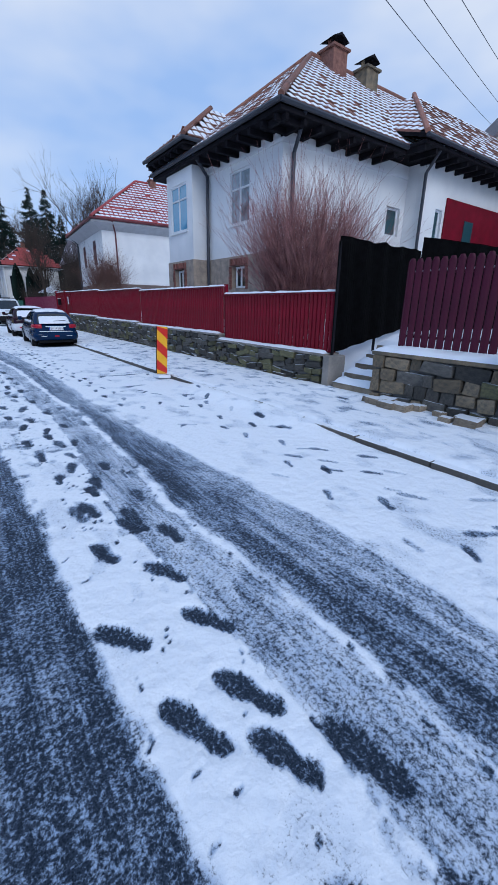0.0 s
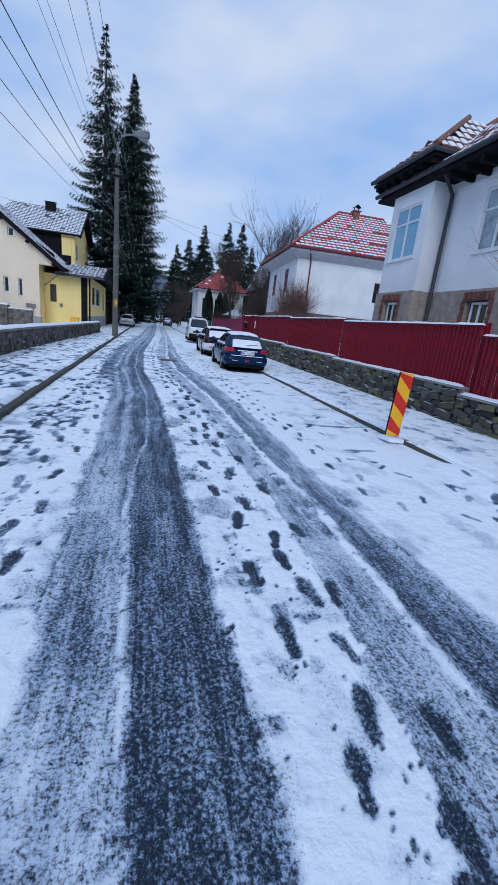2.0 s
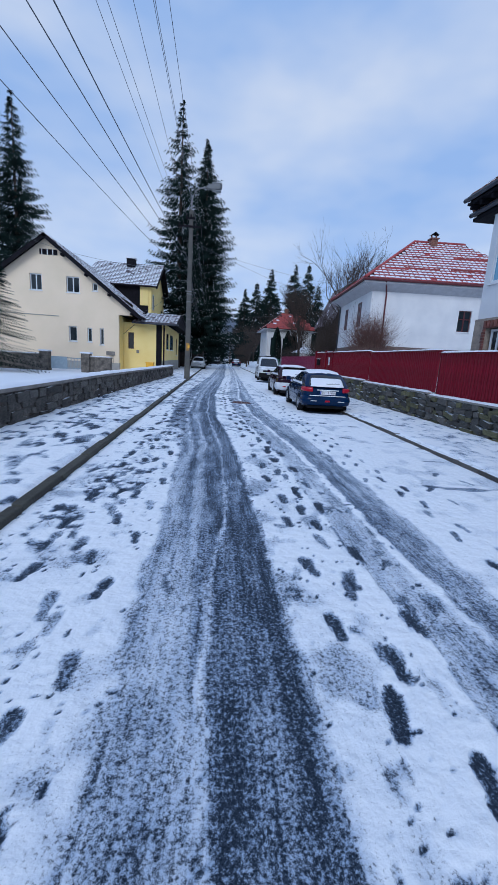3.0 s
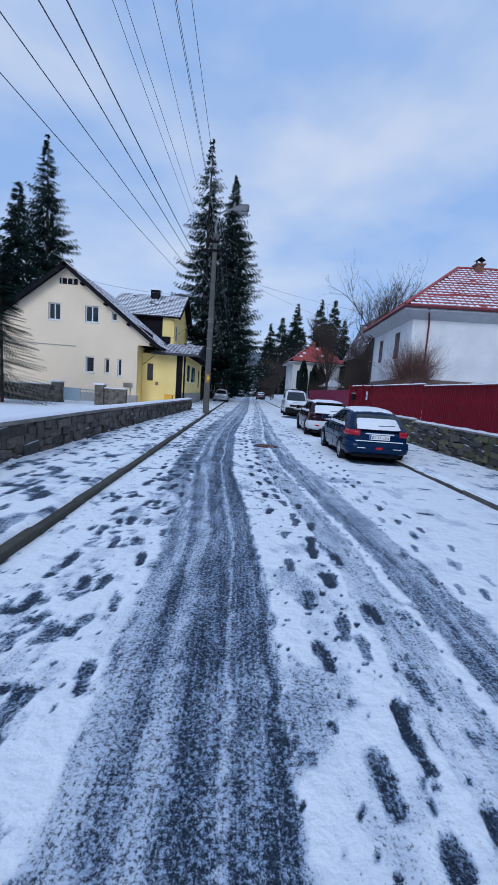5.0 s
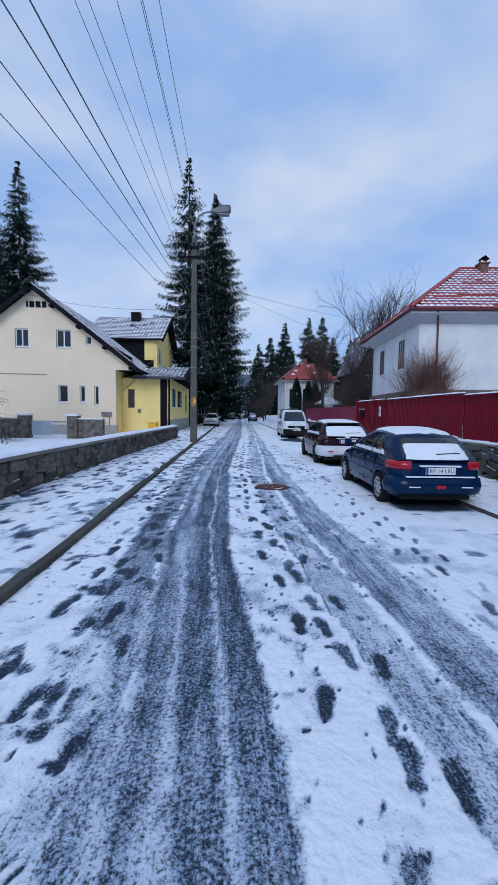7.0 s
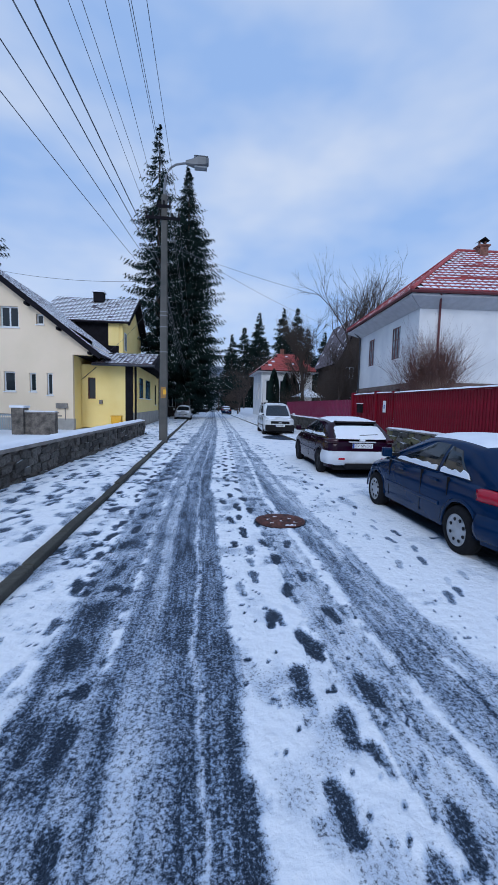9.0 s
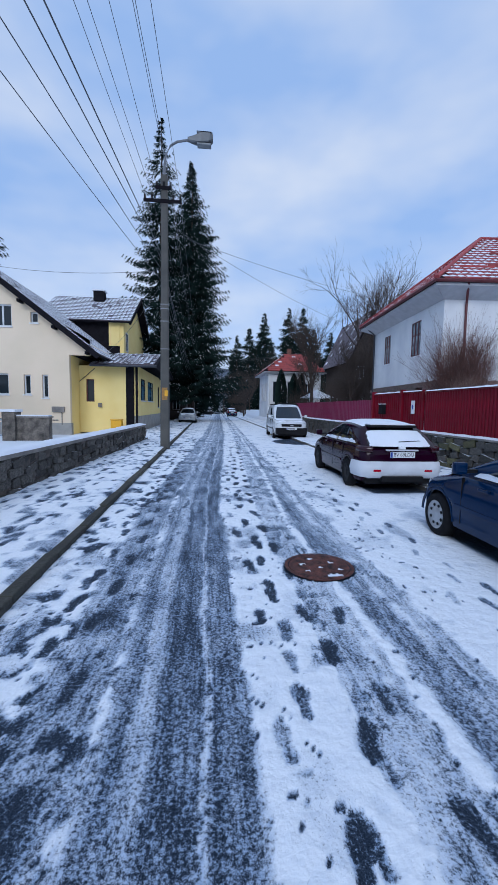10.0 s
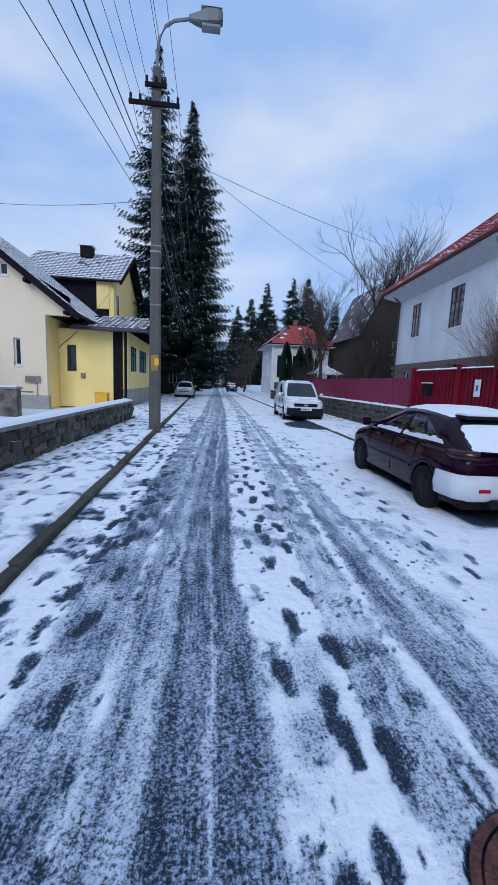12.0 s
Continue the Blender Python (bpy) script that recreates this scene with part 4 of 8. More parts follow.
# ---- houses ----
def wall_panel(axis, plane, inward, u0, u1, z0, z1, openings=(), thick=0.3):
    """A wall of real thickness with openings through it. axis: the way along which it runs; inward: +1 or -1, where the room lies."""
    us = sorted({u0, u1, *(v for o in openings for v in o[:2])})
    zs = sorted({z0, z1, *(v for o in openings for v in o[2:4])})
    bm = bmesh.new()
    solid = {}
    for i in range(len(us) - 1):
        for j in range(len(zs) - 1):
            cu, cz = (us[i] + us[i + 1]) / 2, (zs[j] + zs[j + 1]) / 2
            solid[i, j] = not any(a < cu < b and c < cz < d for a, b, c, d in (o[:4] for o in openings))
    near, far = plane, plane + inward * thick
    put = (lambda u, w, z: (u, w, z)) if axis == "x" else (lambda u, w, z: (w, u, z))
    cache = {}

    def vert(u, w, z):
        key = (round(u, 4), round(w, 4), round(z, 4))
        if key not in cache:
            cache[key] = bm.verts.new(put(u, w, z))
        return cache[key]

    for (i, j), full in solid.items():
        if not full:
            continue
        a, b, c, d = us[i], us[i + 1], zs[j], zs[j + 1]
        for w in (near, far):
            bm.faces.new([vert(a, w, c), vert(b, w, c), vert(b, w, d), vert(a, w, d)])
        for di, dj, e in ((-1, 0, ((a, c), (a, d))), (1, 0, ((b, c), (b, d))), (0, -1, ((a, c), (b, c))), (0, 1, ((a, d), (b, d)))):
            if not solid.get((i + di, j + dj), False):
                (p, q), (r, t) = e
                bm.faces.new([vert(p, near, q), vert(r, near, t), vert(r, far, t), vert(p, far, q)])
    bmesh.ops.recalc_face_normals(bm, faces=bm.faces[:])
    return bm


def window(parent, axis, plane, inward, u0, u1, z0, z1, frame_mat, glass=None, posts=1, bars=(), sill=None, depth=0.12):
    """Frame, panes and sill in an opening."""
    put = (lambda u, w: (u, w)) if axis == "x" else (lambda u, w: (w, u))

    def bar(name, ua, ub, za, zb, w0, w1, m, to):
        (xa, ya), (xb, yb) = put(ua, w0), put(ub, w1)
        return part(name, box(min(xa, xb), max(xa, xb), min(ya, yb), max(ya, yb), za, zb), m, to)

    w0, w1 = plane + inward * depth, plane + inward * (depth + 0.06)
    fr = 0.075 if frame_mat is FRAME_WHITE else 0.055
    win = bar("window", u0, u0 + fr, z0, z1, w0, w1, frame_mat, parent)
    bar("frame", u1 - fr, u1, z0, z1, w0, w1, frame_mat, win)
    bar("frame", u0 + fr, u1 - fr, z1 - fr, z1, w0, w1, frame_mat, win)
    bar("frame", u0 + fr, u1 - fr, z0, z0 + fr, w0, w1, frame_mat, win)
    for k in range(posts):
        c = u0 + (u1 - u0) * (k + 1) / (posts + 1)
        bar("mullion", c - 0.04, c + 0.04, z0 + fr, z1 - fr, w0, w1, frame_mat, win)
    for t in bars:
        c = z0 + (z1 - z0) * t
        bar("transom", u0 + fr, u1 - fr, c - 0.03, c + 0.03, w0 - inward * 0.004, w1, frame_mat, win)
    g0 = plane + inward * (depth + 0.03)
    bar("pane", u0 + 0.02, u1 - 0.02, z0 + 0.02, z1 - 0.02, g0, g0 + inward * 0.012, glass or GLASS, win)
    if sill:
        bar("sill", u0 - 0.05, u1 + 0.05, z0 - 0.06, z0, plane - inward * 0.06, plane + inward * depth, sill, win)
    return win


def tile_roof(parent, a, b, c, d, material, wide=0.30, tall=0.36, snow=0.6, cover=0.17, seed=1):
    """A tiled roof plane: eave a-b, ridge d-c (c above b, d above a). A slab below, overlapping tiles on it, snow caught on the tiles."""
    a, b, c, d = (Vector(p) for p in (a, b, c, d))
    plane = part("roof", slab([a, b, c, d] if (c - d).length > 0.05 else [a, b, c], 0.12), DARK_WOOD, parent)
    along = (b - a).normalized()
    up = (d - a) - along * (d - a).dot(along)
    length = up.length
    up.normalize()
    nrm = along.cross(up)
    if nrm.z < 0:
        nrm = -nrm
    r = random.Random(seed)
    tv, tf, sv, sf = [], [], [], []
    rows = int(length / tall)
    for j in range(rows):
        t0, t1 = j / rows, (j + 1) / rows
        tm = (t0 + t1) / 2
        lo = (a + (d - a) * tm - a).dot(along)
        hi = (b + (c - b) * tm - a).dot(along)
        k0, k1 = math.ceil((lo - wide * 0.3) / wide), math.floor((hi + wide * 0.3) / wide)
        for k in range(k0, k1):
            base = a + along * (k * wide) + up * (t0 * length)
            step = length / rows * 1.02
            lift = 0.045 + r.uniform(-0.004, 0.004)
            n = len(tv)
            for du, dv, h in ((0.01, 0, lift), (0.5, 0, lift + 0.03), (0.99, 0, lift), (0.99, 1, 0.012), (0.5, 1, 0.038), (0.01, 1, 0.012), (0.01, 0, 0.0), (0.99, 0, 0.0)):
                tv.append(base + along * (du * wide) + up * (dv * step) + nrm * h)
            tf += [(n, n + 1, n + 4, n + 5), (n + 1, n + 2, n + 3, n + 4), (n, n + 6, n + 7, n + 2, n + 1)]
            if r.random() < snow:
                m = len(sv)
                e0, e1, g0, g1 = r.uniform(0.03, 0.12), r.uniform(0.86, 0.98), cover + r.uniform(-0.07, 0.07), r.uniform(0.88, 1.0)
                for du, dv, h in ((e0, g0, 0.052), (0.5, g0 - 0.06, 0.078), (e1, g0, 0.052), (e1, g1, 0.028), (0.5, g1, 0.058), (e0, g1, 0.028)):
                    sv.append(base + along * (du * wide) + up * (dv * step) + nrm * h)
                sf += [(m, m + 1, m + 4, m + 5), (m + 1, m + 2, m + 3, m + 4)]
    for name, vv, ff, m in (("tiles", tv, tf, material), ("tile_snow", sv, sf, SNOW)):
        if not ff:
            continue
        me = bpy.data.meshes.new(name)
        me.from_pydata([tuple(q) for q in vv], [], ff)
        me.materials.append(m)
        ob = new(name, me)
        ob.parent = plane
        ob["kind"] = "stuff"
    return plane


def chimney(parent, x, y, z0, z1, w, m, cap=True):
    ch = part("chimney", box(x - w, x + w, y - w, y + w, z0, z1, bevel=0.02), m, parent)
    if cap:
        part("chimney_cap", box(x - w - 0.08, x + w + 0.08, y - w - 0.08, y + w + 0.08, z1, z1 + 0.08), m, ch)
        part("cowl", prism([(x - w - 0.05, z1 + 0.30), (x, z1 + 0.52), (x + w + 0.05, z1 + 0.30), (x, z1 + 0.42)], y - w, y + w), DARK_WOOD, ch)
        for sx in (-1, 1):
            part("cowl_leg", box(x + sx * w * 0.7 - 0.04, x + sx * w * 0.7 + 0.04, y - 0.05, y + 0.05, z1 + 0.08, z1 + 0.36), m, ch)


CURTAINED = mat("curtained_glass", (0.36, 0.42, 0.46), 0.06, var=0.3, scale=2.5, bump=0, fine=9, spec=0.9, second=(0.08, 0.09, 0.10))
VILLA_PLINTH = mat("tan_stone_plinth", (0.38, 0.31, 0.25), 0.9, var=0.25, scale=4, bump=0.8, fine=18, second=(0.22, 0.19, 0.17))
# Base colour holds the pale blue sky reflection of these panes.
PAINTED_SKY_GLASS = mat("painted_sky_glass", (0.13, 0.34, 0.50), 0.04, var=0.02, bump=0, spec=1.0)
FRAME_WHITE = mat("white_window_frame", (0.72, 0.74, 0.76), 0.4, var=0.03, bump=0.03)
FRAME_MAROON = mat("maroon_window_frame", (0.10, 0.018, 0.022), 0.5, var=0.1, bump=0.1)
BRICK_TRIM = mat("brick_surround", (0.24, 0.09, 0.07), 0.85, var=0.25, scale=9, bump=0.6, piece=0.2)
PIPE_DARK = mat("dark_drainpipe", (0.03, 0.035, 0.05), 0.45, var=0.1, bump=0.05)
PIPE_RED = mat("maroon_drainpipe", (0.12, 0.02, 0.025), 0.45, var=0.1, bump=0.05)
BRICK = mat("chimney_brick", (0.26, 0.12, 0.09), 0.9, var=0.25, scale=8, bump=0.6)
SOFFIT = mat("pale_soffit", (0.50, 0.50, 0.52), 0.8, var=0.08, scale=3, bump=0.1)


def villa():
    """The white villa above the red fence."""
    h = thing("white_villa", "white villa with dark wooden eaves and a snowy rust-coloured tile roof", "house")
    x0, y0, y1, zt = 9.3, 13.05, 19.9, 6.7
    main = [(14.75, 16.0, 4.35, 6.05)]
    low = [(14.85, 15.75, 2.2, 3.0)]
    part("wall", wall_panel("y", x0, 1, y0, 17.55, 3.3, zt, main), WHITE_WALL, h)
    part("plinth", wall_panel("y", x0 - 0.05, 1, y0 - 0.05, 17.55, 0.4, 3.3, low, 0.35), VILLA_PLINTH, h)
    window(h, "y", x0, 1, 14.75, 16.0, 4.35, 6.05, FRAME_WHITE, CURTAINED, 1, (0.66,), WHITE_PAINT, depth=0.04)
    window(h, "y", x0 - 0.05, 1, 14.95, 15.65, 2.2, 2.95, FRAME_WHITE, None, 1)
    # bay towards the street, with its own small hip roof
    bx, bw, bl = 8.6, (18.0, 19.45, 4.4, 6.1), (18.25, 19.15, 2.2, 3.0)
    part("bay_wall", wall_panel("y", bx, 1, 17.55, 19.75, 3.3, 6.98, [bw]), WHITE_WALL, h)
    part("bay_plinth", wall_panel("y", bx - 0.05, 1, 17.5, 19.8, 0.4, 3.3, [bl], 0.35), VILLA_PLINTH, h)
    part("bay_side", box(bx + 0.302, x0 + 0.3, 17.551, 17.83, 3.3, 6.98), WHITE_WALL, h)
    part("bay_side_plinth", box(bx + 0.302, x0 + 0.3, 17.501, 17.83, 0.4, 3.298), VILLA_PLINTH, h)
    part("bay_side", box(bx + 0.302, x0 + 0.3, 19.47, 19.749, 0.4, 6.98), WHITE_WALL, h)
    part("street_wall", box(x0, x0 + 0.3, 19.752, y1, 0.4, zt), WHITE_WALL, h)
    part("far_wall", box(x0 + 0.302, 14, y1 - 0.3, y1, 0.4, zt), WHITE_WALL, h)
    window(h, "y", bx, 1, *bw, FRAME_WHITE, PAINTED_SKY_GLASS, 1, (0.68,), WHITE_PAINT, depth=0.03)
    window(h, "y", bx - 0.05, 1, 18.35, 19.05, 2.2, 2.95, FRAME_WHITE, None, 1)
    for ya, yb, px in ((14.85, 15.75, x0 - 0.06), (18.25, 19.15, bx - 0.06)):
        trim = part("window_surround", box(px - 0.02, px, ya - 0.14, yb + 0.14, 2.98, 3.02), BRICK_TRIM, h, "brick surround")
        for k in range(7):
            y = ya - 0.12 + (yb - ya + 0.12) * k / 6
            part("brick", box(px - 0.035, px + 0.04, y, y + 0.11, 3.02, 3.22), BRICK_TRIM, trim)
        for k in range(9):
            for y in (ya - 0.14, yb + 0.02):
                part("brick", box(px - 0.03, px + 0.05, y, y + rs.uniform(0.1, 0.16), 2.16 + 0.09 * k, 2.24 + 0.09 * k), BRICK_TRIM, trim)
    # side towards the garden steps
    side = [(14.5, 15.3, 4.25, 5.25)]
    part("wall", wall_panel("x", y0, 1, x0 + 0.302, 15.55, 0.4, zt, side), WHITE_WALL, h)
    window(h, "x", y0, 1, *side[0], FRAME_WHITE, DARK_TEAL, 0, ())
    wing = [(16.5, 17.0, 3.4, 5.3)]
    part("wing_wall", wall_panel("x", 12.3, 1, 15.55, 26.0, 0.4, 6.9, wing), WHITE_WALL, h)
    part("wing_return", box(15.55, 15.85, 12.602, 13.4, 0.4, zt), WHITE_WALL, h)
    window(h, "x", 12.3, 1, *wing[0], FRAME_WHITE, DARK_TEAL, 0, ())
    gar = part("garage_door", prism([(17.15, 2.2), (24.6, 2.2), (24.6, 5.75), (17.15, 5.75)], 12.23, 12.295), RED_METAL, h, "dark red garage boarding")
    part("garage_pane", box(18.6, 19.3, 12.205, 12.229, 4.3, 5.1), DARK_TEAL, gar)
    part("cornice", box(x0 - 0.06, x0 - 0.002, y0, 17.5, 6.25, 6.35), WHITE_WALL, h)
    part("cornice", box(x0, 15.5, y0 - 0.06, y0 - 0.002, 6.25, 6.35), WHITE_WALL, h)
    part("dark_shed", prism([(24.7, 0.4), (26.6, 0.4), (26.6, 6.2), (25.4, 6.9), (24.7, 6.6)], 11.4, 11.9), DARK_WOOD, h)
    part("back_wall", box(14.0, 26.0, y1 - 0.3, y1 - 0.01, 0.4, zt), WHITE_WALL, h)
    part("end_wall", box(25.7, 26.0, 12.61, y1 - 0.3, 0.4, zt), WHITE_WALL, h)
    # roof: hips over the main block, the street bay and the wing
    ez, e, wz = 6.8, 0.95, 7.0
    ex, ey, fy = x0 - e, y0 - 1.0, y1 + 0.7
    px, py, pz = 13.4, 16.6, 10.75
    rx2 = 24.0
    tile_roof(h, (27, ey, ez), (ex, ey, ez), (px, py, pz), (rx2, py, pz), ROOF_BROWN, snow=0.93, seed=3)
    tile_roof(h, (ex, ey, ez), (ex, fy, ez), (px, py, pz), (px, py, pz), ROOF_BROWN, snow=0.55, seed=4)
    tile_roof(h, (ex, fy, ez), (27, fy, ez), (rx2, py, pz), (px, py, pz), ROOF_BROWN, snow=0.9, seed=5)
    tile_roof(h, (8.0, 17.0, 7.2), (8.0, 20.5, 7.2), (10.2, 18.8, 8.95), (10.2, 18.8, 8.95), ROOF_BROWN, snow=0.4, seed=6)
    tile_roof(h, (11.5, 17.0, 7.2), (8.0, 17.0, 7.2), (10.2, 18.8, 8.95), (11.5, 18.8, 8.95), ROOF_BROWN, snow=0.95, seed=7)
    tile_roof(h, (8.0, 20.5, 7.2), (11.5, 20.5, 7.2), (11.5, 18.8, 8.95), (10.2, 18.8, 8.95), ROOF_BROWN, snow=0.9, seed=10)
    part("hip_tiles", tube([(8.0, 17.0, 7.26), (10.2, 18.8, 9.03)], 0.09), ROOF_BROWN, h)
    part("eaves_board", box(8.03, 9.6, 17.03, 20.47, 6.985, 7.06), DARK_WOOD, h)
    for y in np.arange(17.2, 20.4, 0.52):
        part("rafter", box(8.08, bx - 0.002, y - 0.05, y + 0.05, 6.84, 6.984, bevel=0.01), DARK_WOOD, h)
    part("gutter", tube([(10.0, 16.95, 7.13), (7.95, 16.95, 7.13), (7.95, 20.5, 7.13)], 0.07), PIPE_DARK, h)
    tile_roof(h, (27, 11.35, wz), (13.95, 11.35, wz), (17.4, 14.6, 9.85), (26, 14.6, 9.85), ROOF_BROWN, snow=0.5, seed=8)
    tile_roof(h, (13.95, 11.35, wz), (13.95, 16, wz + 1.4), (17.4, 14.6, 9.85), (17.4, 14.6, 9.85), ROOF_BROWN, snow=0.97, seed=9)
    part("eaves_board", box(ex + 0.02, x0 + 0.4, ey + 0.02, fy - 0.02, ez - 0.25, ez - 0.14), DARK_WOOD, h)
    part("eaves_board", box(x0 + 0.4, 13.9, ey + 0.02, y0 + 0.4, ez - 0.25, ez - 0.14), DARK_WOOD, h)
    part("eaves_board", box(13.99, 26.9, 11.39, 13.4, wz - 0.25, wz - 0.14), DARK_WOOD, h)
    rafter = None
    for k in range(8):
        y = ey + 0.3 + 0.62 * k
        if rafter is None:
            rafter = part("rafter", box(ex + 0.06, x0 + 0.1, -0.06, 0.06, ez - 0.42, ez - 0.251, bevel=0.01), DARK_WOOD, h)
            rafter.location.y = y
        else:
            o = new("rafter", rafter.data)
            o.parent, o.location = h, (0, y, 0)
    cross = None
    for k in range(26):
        x = ex + 0.3 + 0.68 * k
        yy = 0 if x < 13.7 else -0.66
        if cross is None:
            cross = part("rafter", box(-0.06, 0.06, ey + 0.06, y0 + 0.1, ez - 0.42, ez - 0.251, bevel=0.01), DARK_WOOD, h)
            cross.location = (x, yy, 0)
        else:
            o = new("rafter", cross.data)
            o.parent, o.location = h, (x, yy, 0 if x < 13.7 else wz - ez)
    for pts in ([(ex - 0.06, ey - 0.06, ez - 0.06), (ex - 0.06, fy, ez - 0.06)], [(ex - 0.06, ey - 0.06, ez - 0.06), (13.9, ey - 0.06, ez - 0.06)], [(13.9, 11.29, wz - 0.06), (27, 11.29, wz - 0.06)]):
        part("gutter", tube(pts, 0.075), PIPE_DARK, h)
    for pts in ([(ex, 16.95, ez - 0.1), (x0 - 0.12, 17.38, 6.2), (x0 - 0.12, 17.38, 0.9)], [(ex + 0.9, ey, ez - 0.1), (x0 + 0.35, y0 - 0.12, 6.0), (x0 + 0.35, y0 - 0.12, 0.9)], [(15.0, 11.36, wz - 0.1), (15.45, 12.22, 6.3), (15.45, 12.22, 0.9)]):
        part("drainpipe", tube(pts, 0.06), PIPE_DARK, h)
    chimney(h, 14.25, 16.2, 9.7, 10.95, 0.38, BRICK)
    chimney(h, 16.2, 16.2, 9.7, 10.85, 0.36, STONE_TAN)
    ridge = part("ridge_tiles", tube([(px, py, pz + 0.08), (rx2, py, pz + 0.08)], 0.1), ROOF_BROWN, h)
    for a in ((ex, ey, ez + 0.06), (ex, fy, ez + 0.06)):
        part("hip_tiles", tube([a, (px, py, pz + 0.08)], 0.09), ROOF_BROWN, h)
    part("hip_tiles", tube([(13.95, 11.35, wz + 0.06), (17.4, 14.6, 9.92)], 0.09), ROOF_BROWN, h)


DARK_TEAL = mat("teal_shutter", (0.02, 0.07, 0.085), 0.3, var=0.1, bump=0.05)
villa()


def corner_house():
    """The white house with the red tiled hip roof, beyond the parked cars."""
    h = thing("red_roof_house", "white rendered house with maroon windows and a snowy red tile roof", "house", (10.15, 34.2, 0), -4)
    zt, base = 7.0, 3.0
    st = [(2.2, 3.3, 4.4, 6.15), (6.2, 7.2, 4.4, 6.1)]
    part("wall", wall_panel("y", 0, 1, 0, 9.0, base, zt, st), WHITE_WALL, h)
    for o in st:
        window(h, "y", 0, 1, *o, FRAME_MAROON, CURTAINED, 2, (0.62,), WHITE_PAINT, depth=0.02)
    nr = [(6.1, 7.0, 4.25, 5.65)]
    part("wall", wall_panel("x", 0, 1, 0.3, 12.0, base, zt, nr), WHITE_WALL, h)
    window(h, "x", 0, 1, *nr[0], FRAME_MAROON, None, 1, (0.6,), WHITE_PAINT)
    part("back_wall", box(0.3, 12, 8.7, 9.0, base, zt), WHITE_WALL, h)
    part("end_wall", box(11.7, 12, 0.3, 8.7, base, zt), WHITE_WALL, h)
    door = [(1.6, 2.4, 0.6, 2.75), (6.9, 7.5, 1.9, 2.6)]
    part("plinth", wall_panel("y", -0.06, 1, -0.06, 9.05, 0.3, base, door, 0.35), BRICKY, h)
    part("plinth", wall_panel("x", -0.06, 1, 0.29, 12.05, 0.3, base, (), 0.35), BRICKY, h)
    window(h, "y", -0.06, 1, *door[0], FRAME_MAROON, None, 0, (0.6,))
    window(h, "y", -0.06, 1, *door[1], FRAME_WHITE, None, 0)
    bm = bmesh.new()
    for r in range(14):
        y = 0.0 + 0.15 * (r % 2)
        while y < 9:
            d = rs.uniform(0.24, 0.4)
            if not any(o[0] - 0.1 < y + d / 2 < o[1] + 0.1 and o[2] < 0.5 + 0.18 * r < o[3] for o in door):
                box(-0.085 - rs.uniform(0, 0.015), -0.055, y, y + d - 0.02, 0.42 + 0.18 * r, 0.58 + 0.18 * r, bm)
            y += d
    tagged(part("plinth_facing", bm, BRICKY, h), kind="stuff")
    e, ez, pz = 0.8, 7.2, 11.0
    P1, P2 = (4.1, 4.5, pz), (8.0, 4.5, pz)
    A, B, C, D = (-e, -e, ez), (-e, 9 + e, ez), (12 + e, 9 + e, ez), (12 + e, -e, ez)
    tile_roof(h, A, B, P1, P1, ROOF_RED, 0.34, 0.40, 0.30, 0.6, seed=21)
    tile_roof(h, D, A, P1, P2, ROOF_RED, 0.34, 0.40, 0.98, 0.34, seed=22)
    tile_roof(h, B, C, P2, P1, ROOF_RED, 0.34, 0.40, 0.7, seed=23)
    tile_roof(h, C, D, P2, P2, ROOF_RED, 0.34, 0.40, 0.7, seed=24)
    part("soffit", box(-e + 0.04, 12 + e - 0.04, -e + 0.04, 9 + e - 0.04, ez - 0.22, ez - 0.13), SOFFIT, h)
    part("cove", slab([(-e + 0.05, -e + 0.05, ez - 0.2), (-e + 0.05, 9 + e, ez - 0.2), (-0.01, 9, 6.6), (-0.01, -0.01, 6.6)], 0.05), SOFFIT, h)
    part("cove", slab([(-e + 0.05, -e + 0.05, ez - 0.2), (12, -e + 0.05, ez - 0.2), (12, -0.01, 6.6), (-0.01, -0.01, 6.6)], 0.05), SOFFIT, h)
    for a, c in ((A, B), (A, D)):
        part("gutter", tube([(a[0] - 0.05, a[1] - 0.05, ez - 0.06), (c[0] - (0.05 if c is B else 0), c[1] - (0.05 if c is D else 0), ez - 0.06)], 0.075), PIPE_RED, h)
    part("drainpipe", tube([(0.6, -e, ez - 0.1), (0.95, -0.1, 6.4), (0.95, -0.12, 0.6)], 0.055), PIPE_RED, h)
    part("drainpipe", tube([(-e, 8.8, ez - 0.1), (-0.12, 8.8, 6.5), (-0.12, 8.8, 0.6)], 0.055), PIPE_DARK, h)
    for q in (A, B):
        part("hip_tiles", tube([(q[0], q[1], q[2] + 0.06), (P1[0], P1[1], pz + 0.08)], 0.1), ROOF_RED, h)
    part("ridge_tiles", tube([(P1[0], P1[1], pz + 0.08), (P2[0], P2[1], pz + 0.08)], 0.1), ROOF_RED, h)
    chimney(h, 5.4, 4.2, 10.2, 11.2, 0.25, BRICK)
    for k, (x0, x1, t) in enumerate(((2.2, 4.6, 0.25), (5.4, 8.6, 0.27), (3.2, 5.2, 0.55), (6.2, 8.8, 0.57), (0.8, 2.4, 0.22))):
        y, z = -e + 5.3 * t, ez + 3.8 * t
        part("snow_guard", box(x0, x1, y - 0.02, y + 0.02, z + 0.06, z + 0.16), ROOF_RED, h)


BRICKY = mat("stone_plinth", (0.20, 0.14, 0.12), 0.9, var=0.3, scale=5, bump=0.7, second=(0.12, 0.10, 0.09))
corner_house()


